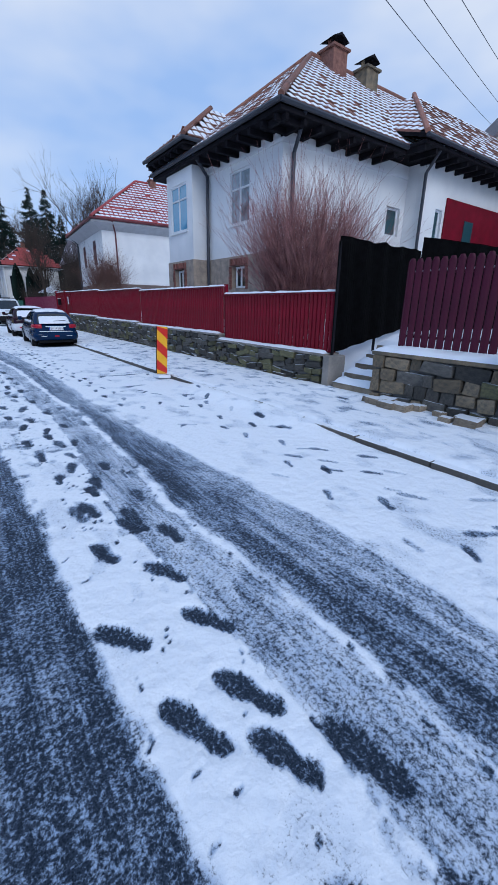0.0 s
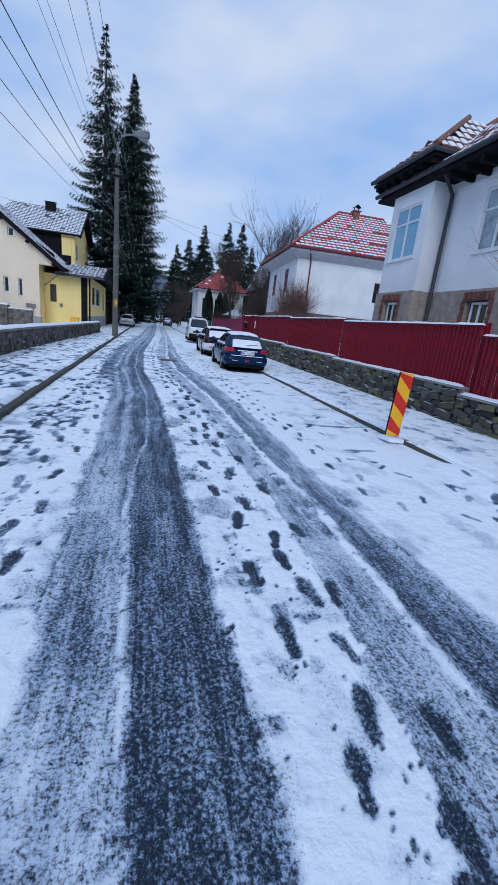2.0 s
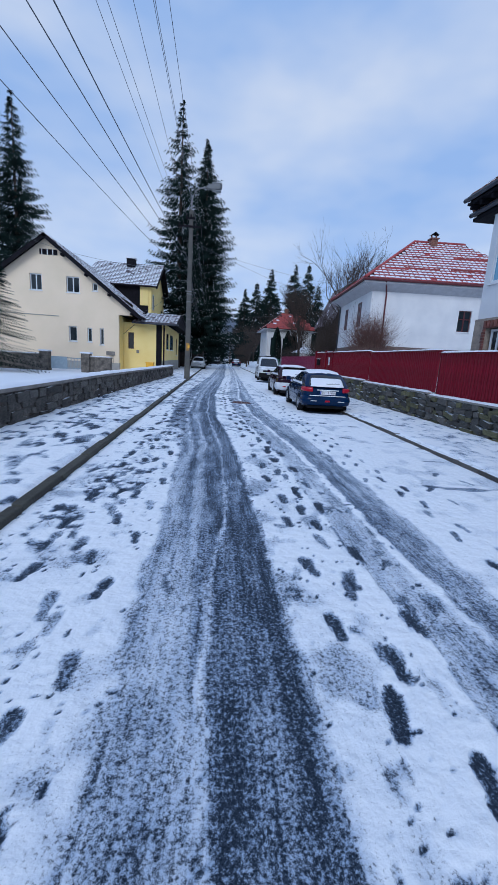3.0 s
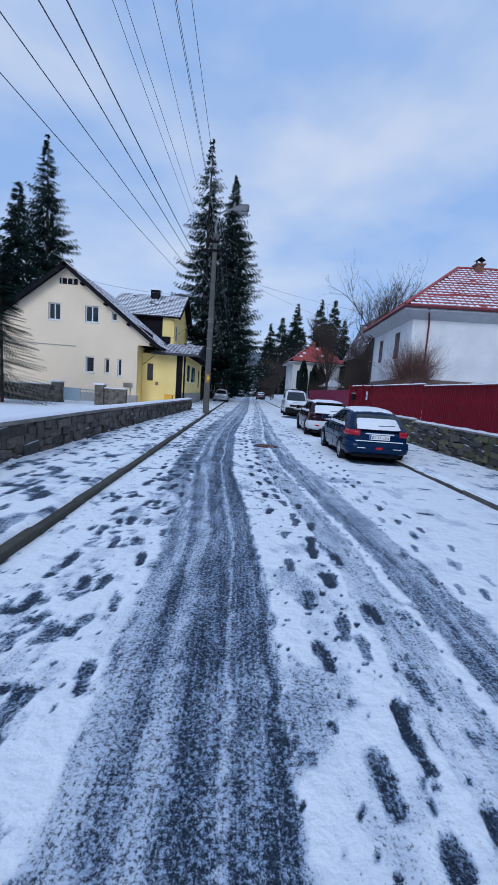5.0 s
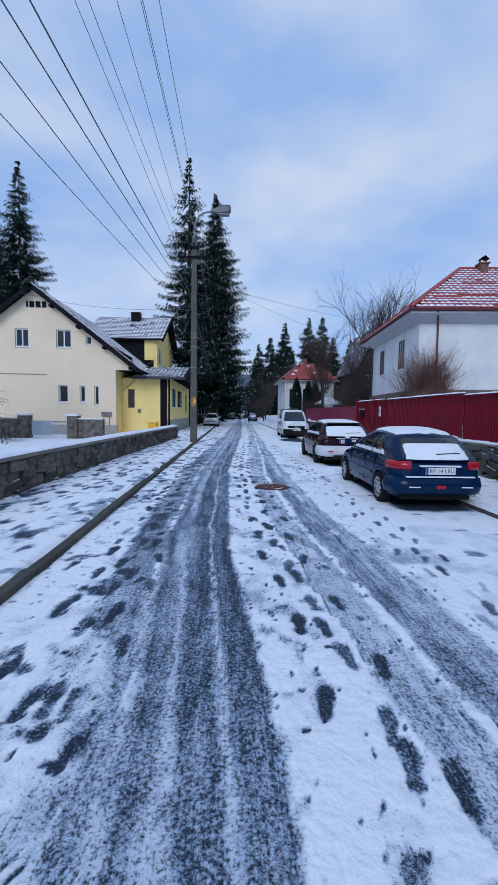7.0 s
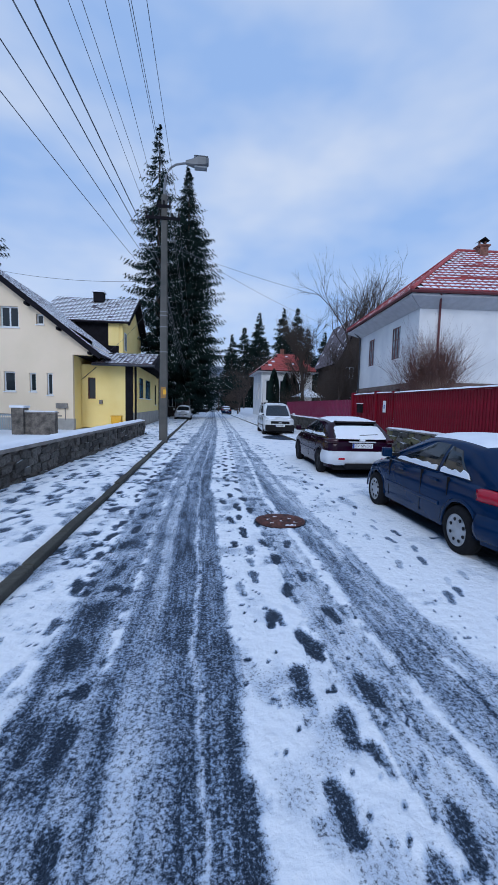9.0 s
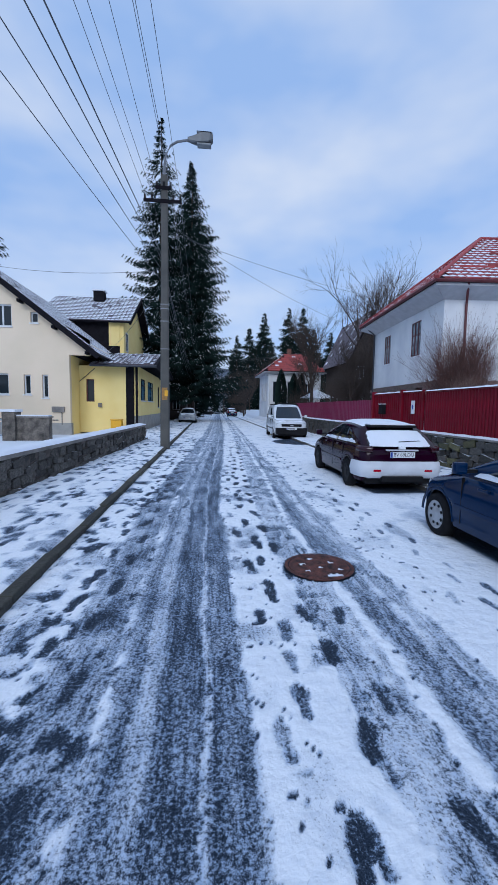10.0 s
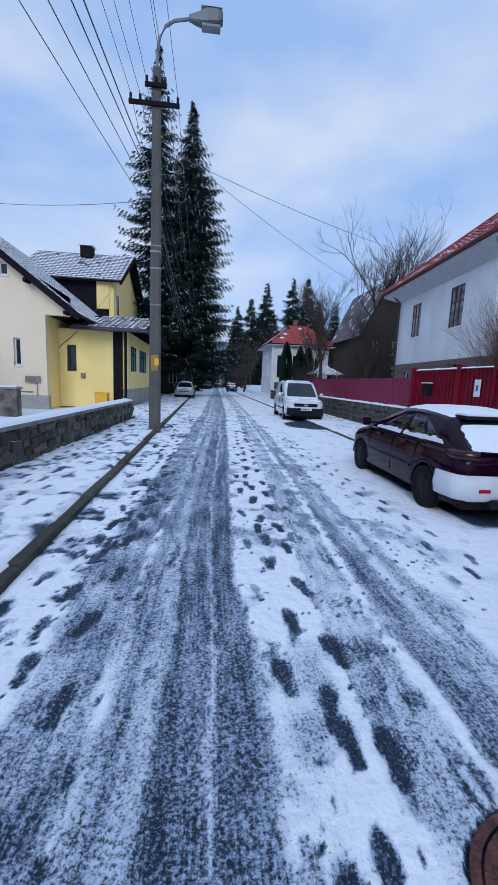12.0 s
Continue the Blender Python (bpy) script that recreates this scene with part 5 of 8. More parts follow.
def cream_house():
    h = thing("cream_house", "cream and yellow gabled house with a snow-dusted dark tile roof", "house")
    ax, az, y0, slope = -13.2, 9.75, 40.0, 0.775
    ops = [(-14.56, -13.67, 5.77, 6.97), (-11.87, -10.88, 5.77, 6.94), (-9.92, -9.52, 6.0, 6.58), (-11.78, -11.15, 2.12, 3.26), (-10.37, -10.0, 2.14, 3.22), (-9.41, -9.08, 1.97, 3.24)]
    part("wall", wall_panel("x", y0, 1, -18.5, -7.95, 0.6, 5.2, ops[3:]), CREAM_WALL, h)
    for k, (u0, u1, zz0, zz1, o) in enumerate(((-17.5, -15.6, 5.2, 6.2, ()), (-15.6, -10.4, 5.2, 7.3, ops[:2]), (-10.4, -9.46, 5.2, 6.64, ops[2:3]), (-7.95, -6.9, 4.35, 5.2, ()))):
        part("wall", wall_panel("x", y0, 1, u0, u1, zz0, zz1, o), CREAM_WALL, h)
    # gable infill, stepped under the verge boards
    gab = [(-18.5, 5.2), (-17.5, 5.2), (-17.5, 6.2), (-15.6, 6.2), (-15.6, 7.3), (-10.4, 7.3), (-10.4, 6.64), (-9.46, 6.64), (-9.46, 5.2), (-6.9, 5.2), (-6.9, az - slope * 6.3 - 0.12), (ax, az - 0.12), (-18.5, az - slope * 5.3 - 0.12)]
    part("gable", prism(gab, y0, y0 + 0.3), CREAM_WALL, h)
    part("plinth", box(-18.5, -7.9, y0 - 0.03, y0 + 0.3, -0.1, 0.6), PLINTH, h)
    part("side_wall", box(-8.25, -7.95, y0 + 0.3, 46, -0.1, 5.2), YELLOW_WALL, h)
    part("upper_side_wall", box(-7.2, -6.9, y0 + 0.3, 49, 4.35, 5.0), CREAM_WALL, h)
    part("jetty_floor", box(-7.95, -6.9, y0 + 0.3, 49, 4.35, 4.45), DARK_WOOD, h)
    part("far_wall", box(-18.5, -18.2, y0 + 0.3, 60, -0.1, 5.4), CREAM_WALL, h)
    part("back_wall", box(-18.5, -7, 60, 60.3, -0.1, 5.4), CREAM_WALL, h)
    for o in ops:
        window(h, "x", y0, 1, *o, FRAME_WHITE, None, 1 if o[1] - o[0] > 0.7 else 0, (), WHITE_PAINT)
    part("attic_vent", box(ax - 0.55, ax + 0.75, y0 - 0.03, y0 - 0.005, 8.35, 8.75), DARK_WOOD, h)
    for k in range(3):
        part("vent_slat", box(ax - 0.4 + 0.4 * k, ax - 0.34 + 0.4 * k, y0 - 0.05, y0 - 0.031, 8.35, 8.75), FRAME_WHITE, h)
    part("conduit", tube([(-18.5, y0 - 0.03, 4.0), (-12.5, y0 - 0.03, 3.95)], 0.03), PLINTH, h)
    part("conduit", tube([(-18.5, y0 - 0.03, 0.9), (-8.6, y0 - 0.03, 0.75)], 0.03), CONCRETE, h)
    part("meter_box", box(-8.9, -8.25, y0 - 0.12, y0 - 0.005, 1.2, 1.5), CONCRETE, h)
    part("conduit", tube([(-8.4, y0 - 0.03, 0.5), (-8.4, y0 - 0.03, 1.2)], 0.025), CONCRETE, h)
    # main roof
    o = 0.55
    tile_roof(h, (-6.2, y0 - o, az - slope * 7.0), (-6.2, 50.5, az - slope * 7.0), (ax, 54, az), (ax, y0 - o, az), ROOF_DARK, 0.3, 0.36, 0.86, seed=31)
    tile_roof(h, (-20.0, 60, az - slope * 6.8), (-20.0, y0 - o, az - slope * 6.8), (ax, y0 - o, az), (ax, 60, az), ROOF_DARK, 0.3, 0.36, 0.9, seed=32)
    for s0, x1 in ((1, -6.15), (-1, -20.05)):
        part("verge_board", slab([(ax, y0 - o - 0.06, az + 0.03), (ax, y0 - o, az + 0.03), (x1, y0 - o, az - slope * abs(x1 - ax) + 0.03), (x1, y0 - o - 0.06, az - slope * abs(x1 - ax) + 0.03)], 0.28), DARK_WOOD, h)
    for k in range(4):
        x = ax + 1.2 + 1.7 * k
        part("bracket", box(x - 0.07, x + 0.07, y0 - o, y0, az - slope * (x - ax) - 0.52, az - slope * (x - ax) - 0.36), DARK_WOOD, h)
    # cross gable towards the street
    rz, cy = 11.0, 54.0
    tile_roof(h, (-13.5, 48.8, 8.0), (-6.3, 48.8, 8.0), (-6.3, cy, rz), (-13.5, cy, rz), ROOF_DARK, 0.3, 0.36, 0.98, seed=33)
    tile_roof(h, (-6.3, 59.2, 8.0), (-13.5, 59.2, 8.0), (-13.5, cy, rz), (-6.3, cy, rz), ROOF_DARK, 0.3, 0.36, 0.9, seed=34)
    part("cross_gable", prism([(49.3, 4.5), (58.7, 4.5), (58.7, 8.0), (cy, rz - 0.25), (49.3, 8.0)], -7.2, -6.9, "x"), YELLOW_WALL, h)
    part("dormer_cheek", box(-10.5, -7.2, 49.3, 49.55, 5.5, 8.0), DARK_WOOD, h)
    part("dormer_cheek", box(-8.0, -7.19, 49.2, 49.29, 6.2, 8.0), YELLOW_WALL, h)
    window(h, "y", -6.9, 1, 50.0, 50.9, 5.9, 7.4, FRAME_WHITE, None, 1, (), WHITE_PAINT, depth=-0.02)
    part("cross_verge", slab([(-6.25, 48.7, 7.98), (-6.25, cy, rz + 0.02), (-6.4, cy, rz + 0.02), (-6.4, 48.7, 7.98)], 0.25), DARK_WOOD, h)
    part("cross_verge", slab([(-6.25, 59.3, 7.98), (-6.25, cy, rz + 0.02), (-6.4, cy, rz + 0.02), (-6.4, 59.3, 7.98)], 0.25), DARK_WOOD, h)
    chimney(h, -9.6, 53.0, 10.4, 11.2, 0.42, DARK_WOOD, False)
    part("chimney_slab", box(-10.12, -9.08, 52.48, 53.52, 11.2, 11.3), SNOW, h)
    # yellow ground-floor extension with its porch
    fo = [(-7.55, -7.08, 1.82, 3.15)]
    part("front_wall", wall_panel("x", 41.6, 1, -7.94, -5.25, 0.0, 3.95, fo), YELLOW_WALL, h)
    window(h, "x", 41.6, 1, *fo[0], FRAME_MAROON, None, 0)
    part("fuse_box", box(-6.85, -6.65, 41.48, 41.595, 1.5, 1.75), CONCRETE, h)
    so = [(42.4, 44.2, 1.95, 3.3), (45.2, 48.0, 1.95, 3.3), (50.7, 51.8, 1.5, 3.2)]
    part("street_wall", wall_panel("y", -4.5, -1, 41.75, 53.5, 1.0, 3.95, so), YELLOW_WALL, h)
    part("street_plinth", box(-4.8, -4.47, 41.75, 53.5, -0.1, 1.0), PLINTH, h)
    for q in so:
        window(h, "y", -4.5, -1, *q, DARK_WOOD, PAINTED_SKY_GLASS, 2, (0.7,), WHITE_PAINT, depth=0.04)
    part("porch_door", box(-5.25, -4.805, 41.62, 41.9, 0.0, 3.9), DARK_WOOD, h)
    part("porch_post", box(-4.65, -4.53, 41.4, 41.52, 0.0, 3.97), DARK_WOOD, h)
    tile_roof(h, (-7.1, 40.85, 3.98), (-3.35, 40.85, 3.98), (-3.35, 44.7, 5.05), (-6.6, 44.7, 5.05), ROOF_DARK, 0.3, 0.36, 0.92, seed=35)
    part("porch_gable", prism([(40.95, 3.85), (51.8, 3.85), (51.8, 4.0), (44.7, 4.88)], -3.5, -3.43, "x"), DARK_WOOD, h)
    tile_roof(h, (-3.35, 52.2, 3.95), (-7.1, 52.2, 3.95), (-7.1, 44.7, 5.05), (-3.35, 44.7, 5.05), ROOF_DARK, 0.3, 0.36, 0.8, seed=36)
    part("gutter", tube([(-7.1, 40.8, 3.9), (-3.35, 40.8, 3.9)], 0.07), PIPE_DARK, h)
    part("cable", tube([(-7.0, 41.55, 3.8), (-7.9, 41.55, 3.0)], 0.02), PIPE_DARK, h)


cream_house()


# ---- cars ----
def paint(name, color, rough=0.12):
    m = mat(name, color, rough, 0.0, var=0.04, scale=2.5, bump=0.0, spec=0.16, second=tuple(c * 0.8 for c in color))
    m.node_tree.nodes["Principled BSDF"].inputs["Coat Weight"].default_value = 0.06
    m.node_tree.nodes["Principled BSDF"].inputs["Coat Roughness"].default_value = 0.03
    return m


TYRE = mat("tyre_rubber", (0.012, 0.012, 0.014), 0.85, var=0.2, scale=20, bump=0.4, spec=0.15)
RIM = mat("wheel_rim", (0.45, 0.46, 0.48), 0.35, 0.6, var=0.1, scale=12, bump=0.05)
TRIM_BLACK = mat("black_plastic", (0.009, 0.009, 0.011), 0.6, var=0.15, scale=10, bump=0.15, spec=0.2)
CAR_GLASS = mat("car_glass", (0.012, 0.016, 0.02), 0.05, var=0.02, bump=0, spec=0.7)
LAMP_RED = mat("tail_lamp_red", (0.40, 0.004, 0.022), 0.12, var=0.1, scale=15, bump=0.03)
LAMP_CLEAR = mat("head_lamp_clear", (0.55, 0.58, 0.60), 0.1, var=0.1, scale=15, bump=0.03)
PLATE = mat("number_plate", (0.75, 0.76, 0.78), 0.4, var=0.03, bump=0)
PLATE_BLUE = mat("plate_blue_band", (0.02, 0.06, 0.35), 0.4, var=0.03, bump=0)
INK = mat("black_lettering", (0.01, 0.01, 0.012), 0.5, var=0.02, bump=0)


def lettering(name, body, size, m, parent, at, rot):
    cu = bpy.data.curves.new(name, "FONT")
    cu.body, cu.size, cu.align_x, cu.align_y, cu.extrude = body, size, "CENTER", "CENTER", 0.0015
    tmp = bpy.data.objects.new(name, cu)
    scene.collection.objects.link(tmp)
    me = bpy.data.meshes.new_from_object(tmp.evaluated_get(bpy.context.evaluated_depsgraph_get()))
    bpy.data.objects.remove(tmp)
    me.materials.clear()
    me.materials.append(m)
    ob = new(name, me)
    ob.parent = parent
    ob.matrix_local = Matrix.Translation(at) @ Euler([radians(a) for a in rot]).to_matrix().to_4x4()
    return ob


def interp(t, table):
    return float(np.interp(t, [p[0] for p in table], [p[1] for p in table]))


def lerp_face(q, u, v):
    """A place on a four-cornered face: corners bottom-left, bottom-right, top-right, top-left."""
    a, b, c, d = (Vector(p) for p in q)
    return (a * (1 - u) + b * u) * (1 - v) + (d * (1 - u) + c * u) * v


def face_patch(q, outline, lift, thick=0.006, warp=None):
    """A thin plate lying on the face q, with its outline in u, v; a four-cornered one is finely divided, to follow the body's curve."""
    a, b, c, d = (Vector(p) for p in q)
    n = (b - a).cross(d - a).normalized()
    bm = bmesh.new()
    bend = warp or (lambda p: p)
    if len(outline) == 4 and warp:
        (u0, v0), (u1, v1), (u2, v2), (u3, v3) = outline
        ku, kv = 10, 8
        g = []
        for j in range(kv + 1):
            row = []
            for i in range(ku + 1):
                s0, t0 = i / ku, j / kv
                u = (u0 * (1 - s0) + u1 * s0) * (1 - t0) + (u3 * (1 - s0) + u2 * s0) * t0
                v = (v0 * (1 - s0) + v1 * s0) * (1 - t0) + (v3 * (1 - s0) + v2 * s0) * t0
                edge = 0 < i < ku and 0 < j < kv
                row.append(bm.verts.new(bend(lerp_face(q, u, v)) + n * (lift + (thick if edge else 0))))
            g.append(row)
        for j in range(kv):
            for i in range(ku):
                bm.faces.new((g[j][i], g[j][i + 1], g[j + 1][i + 1], g[j + 1][i]))
    else:
        hi = [bm.verts.new(bend(lerp_face(q, u, v)) + n * (lift + thick)) for u, v in outline]
        lo = [bm.verts.new(bend(lerp_face(q, u, v)) + n * lift) for u, v in outline]
        k = len(outline)
        bm.faces.new(hi)
        for i in range(k):
            bm.faces.new((hi[i], lo[i], lo[(i + 1) % k], hi[(i + 1) % k]))
    bmesh.ops.recalc_face_normals(bm, faces=bm.faces[:])
    return bm


def snow_on_face(q, u0, u1, v0, v1, thick, seed, nu=22, nv=16, ragged=0.3, warp=None):
    """A lumpy sheet of snow on the face q, with a ragged outline."""
    a, b, c, d = (Vector(p) for p in q)
    n = (b - a).cross(d - a).normalized()
    bm = bmesh.new()
    g = []
    for j in range(nv + 1):
        row = []
        for i in range(nu + 1):
            u, v = i / nu, j / nv
            e = min(min(u, 1 - u) * 5, min(v, 1 - v) * 5, 1)
            h = thick * (max(e, 0) ** 0.5) * (0.6 + 0.7 * (noise.noise((u * 4 + seed, v * 4, 0.5)) * 0.5 + 0.5)) - 0.012 * (e <= 0)
            uu = u0 + (u1 - u0) * (0.5 + (u - 0.5) * (1 + ragged * 0.12 * noise.noise((v * 7, seed, 2.0))))
            vv = v0 + (v1 - v0) * (0.5 + (v - 0.5) * (1 + ragged * 0.16 * noise.noise((u * 7, seed, 7.0))))
            row.append(bm.verts.new((warp or (lambda p: p))(lerp_face(q, uu, vv)) + n * (h + 0.006)))
        g.append(row)
    for j in range(nv):
        for i in range(nu):
            bm.faces.new((g[j][i], g[j][i + 1], g[j + 1][i + 1], g[j + 1][i]))
    bmesh.ops.recalc_face_normals(bm, faces=bm.faces[:])
    return bm


def wheel(parent, x, y, r, side, rim_mat, hub_cap):
    """side: -1 or +1, the way the wheel faces."""
    w = 0.095
    bm = bmesh.new()
    prof = [(r * 0.66, w), (r * 0.80, w * 1.02), (r * 0.94, w * 0.92), (r, w * 0.6), (r, -w * 0.6), (r * 0.9, -w), (r * 0.6, -w)]
    n = 32
    rings = [[bm.verts.new((side * b, a * math.cos(t), a * math.sin(t))) for a, b in prof] for t in (2 * math.pi * k / n for k in range(n))]
    for p, q in zip(rings, rings[1:] + rings[:1]):
        for i in range(len(prof) - 1):
            bm.faces.new((p[i], p[i + 1], q[i + 1], q[i]))
    bmesh.ops.recalc_face_normals(bm, faces=bm.faces[:])
    tyre = part("wheel", bm, TYRE, parent, "black tyre", smooth=True)
    tyre.location = (x, y, r)
    bm = bmesh.new()
    disc = [(0.0, w * 0.95), (r * 0.2, w * 0.98), (r * 0.28, w * 0.85), (r * 0.58, w * 0.80), (r * 0.655, w * 0.98), (r * 0.665, w * 0.9)]
    rings = [[bm.verts.new((side * b, a * math.cos(t), a * math.sin(t))) for a, b in disc[1:]] for t in (2 * math.pi * k / n for k in range(n))]
    for p, q in zip(rings, rings[1:] + rings[:1]):
        for i in range(len(disc) - 2):
            bm.faces.new((p[i], p[i + 1], q[i + 1], q[i]))
    bm.faces.new([q[0] for q in rings])
    bmesh.ops.recalc_face_normals(bm, faces=bm.faces[:])
    rim = part("rim", bm, rim_mat, tyre, "pale wheel trim" if hub_cap else "dark alloy rim", smooth=True)
    for k in range(8 if hub_cap else 5):
        t = 2 * math.pi * (k + 0.5) / (8 if hub_cap else 5)
        bm = bmesh.new()
        bmesh.ops.create_cone(bm, cap_ends=True, segments=10, radius1=r * (0.075 if hub_cap else 0.13), radius2=r * 0.07, depth=0.008)
        o = part("rim_hole", bm, TRIM_BLACK, tyre)
        o.matrix_local = Matrix.Translation((side * w * 0.86, r * 0.45 * math.cos(t), r * 0.45 * math.sin(t))) @ Matrix.Rotation(radians(90), 4, "Y")


def wrap_strip(P, W, sides, y_hi, z0, z1, proud, bulge, x_in=0.0):
    """A moulding that follows the tail's plan round the corner: a bumper over both sides, or a lamp on one."""
    ys = [y_hi * (1 - k / 14) ** 1.6 for k in range(15)]
    half = [(W * interp(y, P["plan"]), y) for y in ys] + [(x_in + (W * interp(0, P["plan"]) - x_in) * (1 - k / 6), 0.0) for k in range(1, 7)]
    if len(sides) == 2:
        line = half[:-1] + [(-x, y) for x, y in half[::-1]]
    else:
        line = [(x * sides[0], y) for x, y in half]
    pts = [Vector((x, y, 0)) for x, y in line]
    bm = bmesh.new()
    rings = []
    for i, p in enumerate(pts):
        d = (pts[min(i + 1, len(pts) - 1)] - pts[max(i - 1, 0)]).normalized()
        n = Vector((d.y, -d.x, 0))
        if n.dot(p - Vector((0, y_hi + 0.6, 0))) < 0:
            n = -n
        end = 0.25 if i in (0, len(pts) - 1) else 1.0
        h = z1 - z0
        prof = ((-0.06, z0), (proud * end, z0 + 0.12 * h), ((proud + bulge) * end, z0 + 0.5 * h), (proud * end, z1 - 0.10 * h), (-0.06, z1))
        rings.append([bm.verts.new(p + n * o + Vector((0, 0, z))) for o, z in prof])
    for a, b in zip(rings, rings[1:]):
        for k in range(4):
            bm.faces.new((a[k], a[k + 1], b[k + 1], b[k]))
    bm.faces.new(rings[0])
    bm.faces.new(rings[-1][::-1])
    bmesh.ops.recalc_face_normals(bm, faces=bm.faces[:])
    return bm


def car(name, label, at, rz, P, body_mat, group="", size=1.0):
    """A car by its measures; it points along +y, its rear bumper at y = 0."""
    c = thing(name, label, "car", at, rz, group)
    c.scale = (size, size, size)
    L, W, r = P["length"], P["width"] / 2, P["wheel"]
    ra, fa = P["rear_axle"], P["rear_axle"] + P["wheelbase"]
    sill = P.get("sill", 0.24)
    deck = P["deck"]
    bm = bmesh.new()
    ys = sorted({*np.linspace(0, L, 70).round(3), 0.02, 0.04, 0.08, 0.12, *(a + d for a in (ra, fa) for d in np.linspace(-r - 0.07, r + 0.07, 17).round(3))})
    secs = []
    for y in ys:
        t = y / L
        top = interp(y, deck)
        nose = interp(y, P["plan"])
        hw = W * nose
        zb = sill
        for a in (ra, fa):
            q = (r + 0.055) ** 2 - (y - a) ** 2
            if q > 0:
                zb = max(zb, r + math.sqrt(q) - 0.01)
        zb = min(zb, top - 0.12)
        if y < 0.12:
            zb = max(zb, sill + (0.12 - y) * 0.9)
        if y > L - 0.12:
            zb = max(zb, sill + (y - L + 0.12) * 0.9)
        waist = P.get("waist", 0.62)
        pts = [(hw - 0.03, zb), (hw - 0.004, zb + (min(waist, top) - zb) * 0.35), (hw, max(zb + 0.02, min(waist, top - 0.08))), (hw - 0.02, top - 0.10), (hw - 0.055, top - 0.035), (hw - 0.13, top), (hw * 0.5, top + 0.02), (0, top + 0.028)]
        secs.append([bm.verts.new((x, y, z)) for x, z in pts] + [bm.verts.new((-x, y, z)) for x, z in pts[-2::-1]])
    for p, q in zip(secs, secs[1:]):
        for i in range(len(p) - 1):
            bm.faces.new((p[i], p[i + 1], q[i + 1], q[i]))
    bm.faces.new(secs[0])
    bm.faces.new(secs[-1][::-1])
    bmesh.ops.recalc_face_normals(bm, faces=bm.faces[:])
    body = part("body", bm, body_mat, c, smooth=True)
    if P.get("rear_wrap"):
        reach, za, zb4, m = P["rear_wrap"]
        part("rear_bumper", wrap_strip(P, W, (-1, 1), reach, za, zb4, 0.035, 0.03), m, c, smooth=True)
    for yh, xi, za, zb4, m, nm in P.get("corner_lamps", ()):
        for side in (-1, 1):
            part(nm, wrap_strip(P, W, (side,), yh, za, zb4, 0.008, 0.014, xi), m, c, smooth=True)
    part("underbody", box(-W + 0.22, W - 0.22, 0.15, L - 0.15, 0.17, 0.55), TRIM_BLACK, c)
    for a in (ra, fa):
        part("wheel_housing", box(-W + 0.13, W - 0.13, a - r - 0.05, a + r + 0.05, 0.25, r * 2 + 0.02), TRIM_BLACK, c)
        for side in (-1, 1):
            wheel(c, side * (W - 0.085), a, r, side, P["rim"], P.get("hub_cap", True))
            bm = bmesh.new()
            prev = None
            for k in range(19):
                t = math.pi * k / 18
                ring = []
                for rr, xx in ((r + 0.045, W - 0.012), (r + 0.085, W + 0.004), (r + 0.085, W - 0.03)):
                    ring.append(bm.verts.new((side * xx, a + rr * math.cos(t), r + rr * math.sin(t))))
                if prev:
                    for i in range(2):
                        bm.faces.new((prev[i], prev[i + 1], ring[i + 1], ring[i]))
                prev = ring
            bmesh.ops.recalc_face_normals(bm, faces=bm.faces[:])
            part("wheel_arch", bm, body_mat, c, smooth=True)
    # cabin
    (y0, z0), (y0t, z1), (y1t, z1b), (y1, z2) = P["cabin"]
    wb, wt = W - 0.07, W - P.get("tumble", 0.22)
    corner = [Vector(p) for p in ((-wb, y0, z0), (wb, y0, z0), (wb, y1, z2), (-wb, y1, z2), (-wt, y0t, z1), (wt, y0t, z1), (wt, y1t, z1b), (-wt, y1t, z1b))]

    def warp(p):
        """Bends the flat-sided cabin: bowed sides and screens, a crowned roof."""
        t = min(1, max(0, (p.z - z0) / (z1 - z0)))
        half = wb + (wt - wb) * t
        across = max(-1, min(1, p.x / half))
        ya, yb = y0 + (y0t - y0) * t, y1 + (y1t - y1) * t
        along = max(0, min(1, (p.y - ya) / (yb - ya)))
        bow = 1 - abs(2 * along - 1) ** 2.5
        x = p.x * (1 - 0.05 * (abs(2 * along - 1) ** 3)) + across * 0.035 * math.sin(math.pi * t)
        y = p.y + (0.09 * (1 - across**2)) * (1 if along > 0.5 else -1) * abs(2 * along - 1) ** 3
        return Vector((x, y, p.z + t**2 * (0.045 * (1 - across**2) + 0.05 * bow)))

    cab = bmesh.new()
    v = [cab.verts.new(p) for p in corner]
    for f in ((0, 1, 5, 4), (1, 2, 6, 5), (2, 3, 7, 6), (3, 0, 4, 7), (4, 5, 6, 7), (0, 3, 2, 1)):
        cab.faces.new([v[i] for i in f])
    bmesh.ops.bevel(cab, geom=[e for e in cab.edges if max(w.co.z for w in e.verts) > z0 + 0.2], offset=0.05, segments=3, affect="EDGES", profile=0.5)
    bmesh.ops.subdivide_edges(cab, edges=[e for e in cab.edges if e.calc_length() > 0.3], cuts=9, use_grid_fill=True)
    for w in cab.verts:
        w.co = warp(w.co)
    bmesh.ops.recalc_face_normals(cab, faces=cab.faces[:])
    shell = part("cabin", cab, body_mat, c, smooth=True)
    shell.data.set_sharp_from_angle(angle=radians(40))
    rear = [corner[0], corner[1], corner[5], corner[4]]
    front = [corner[2], corner[3], corner[7], corner[6]]
    right = [corner[1], corner[2], corner[6], corner[5]]
    left = [corner[3], corner[0], corner[4], corner[7]]
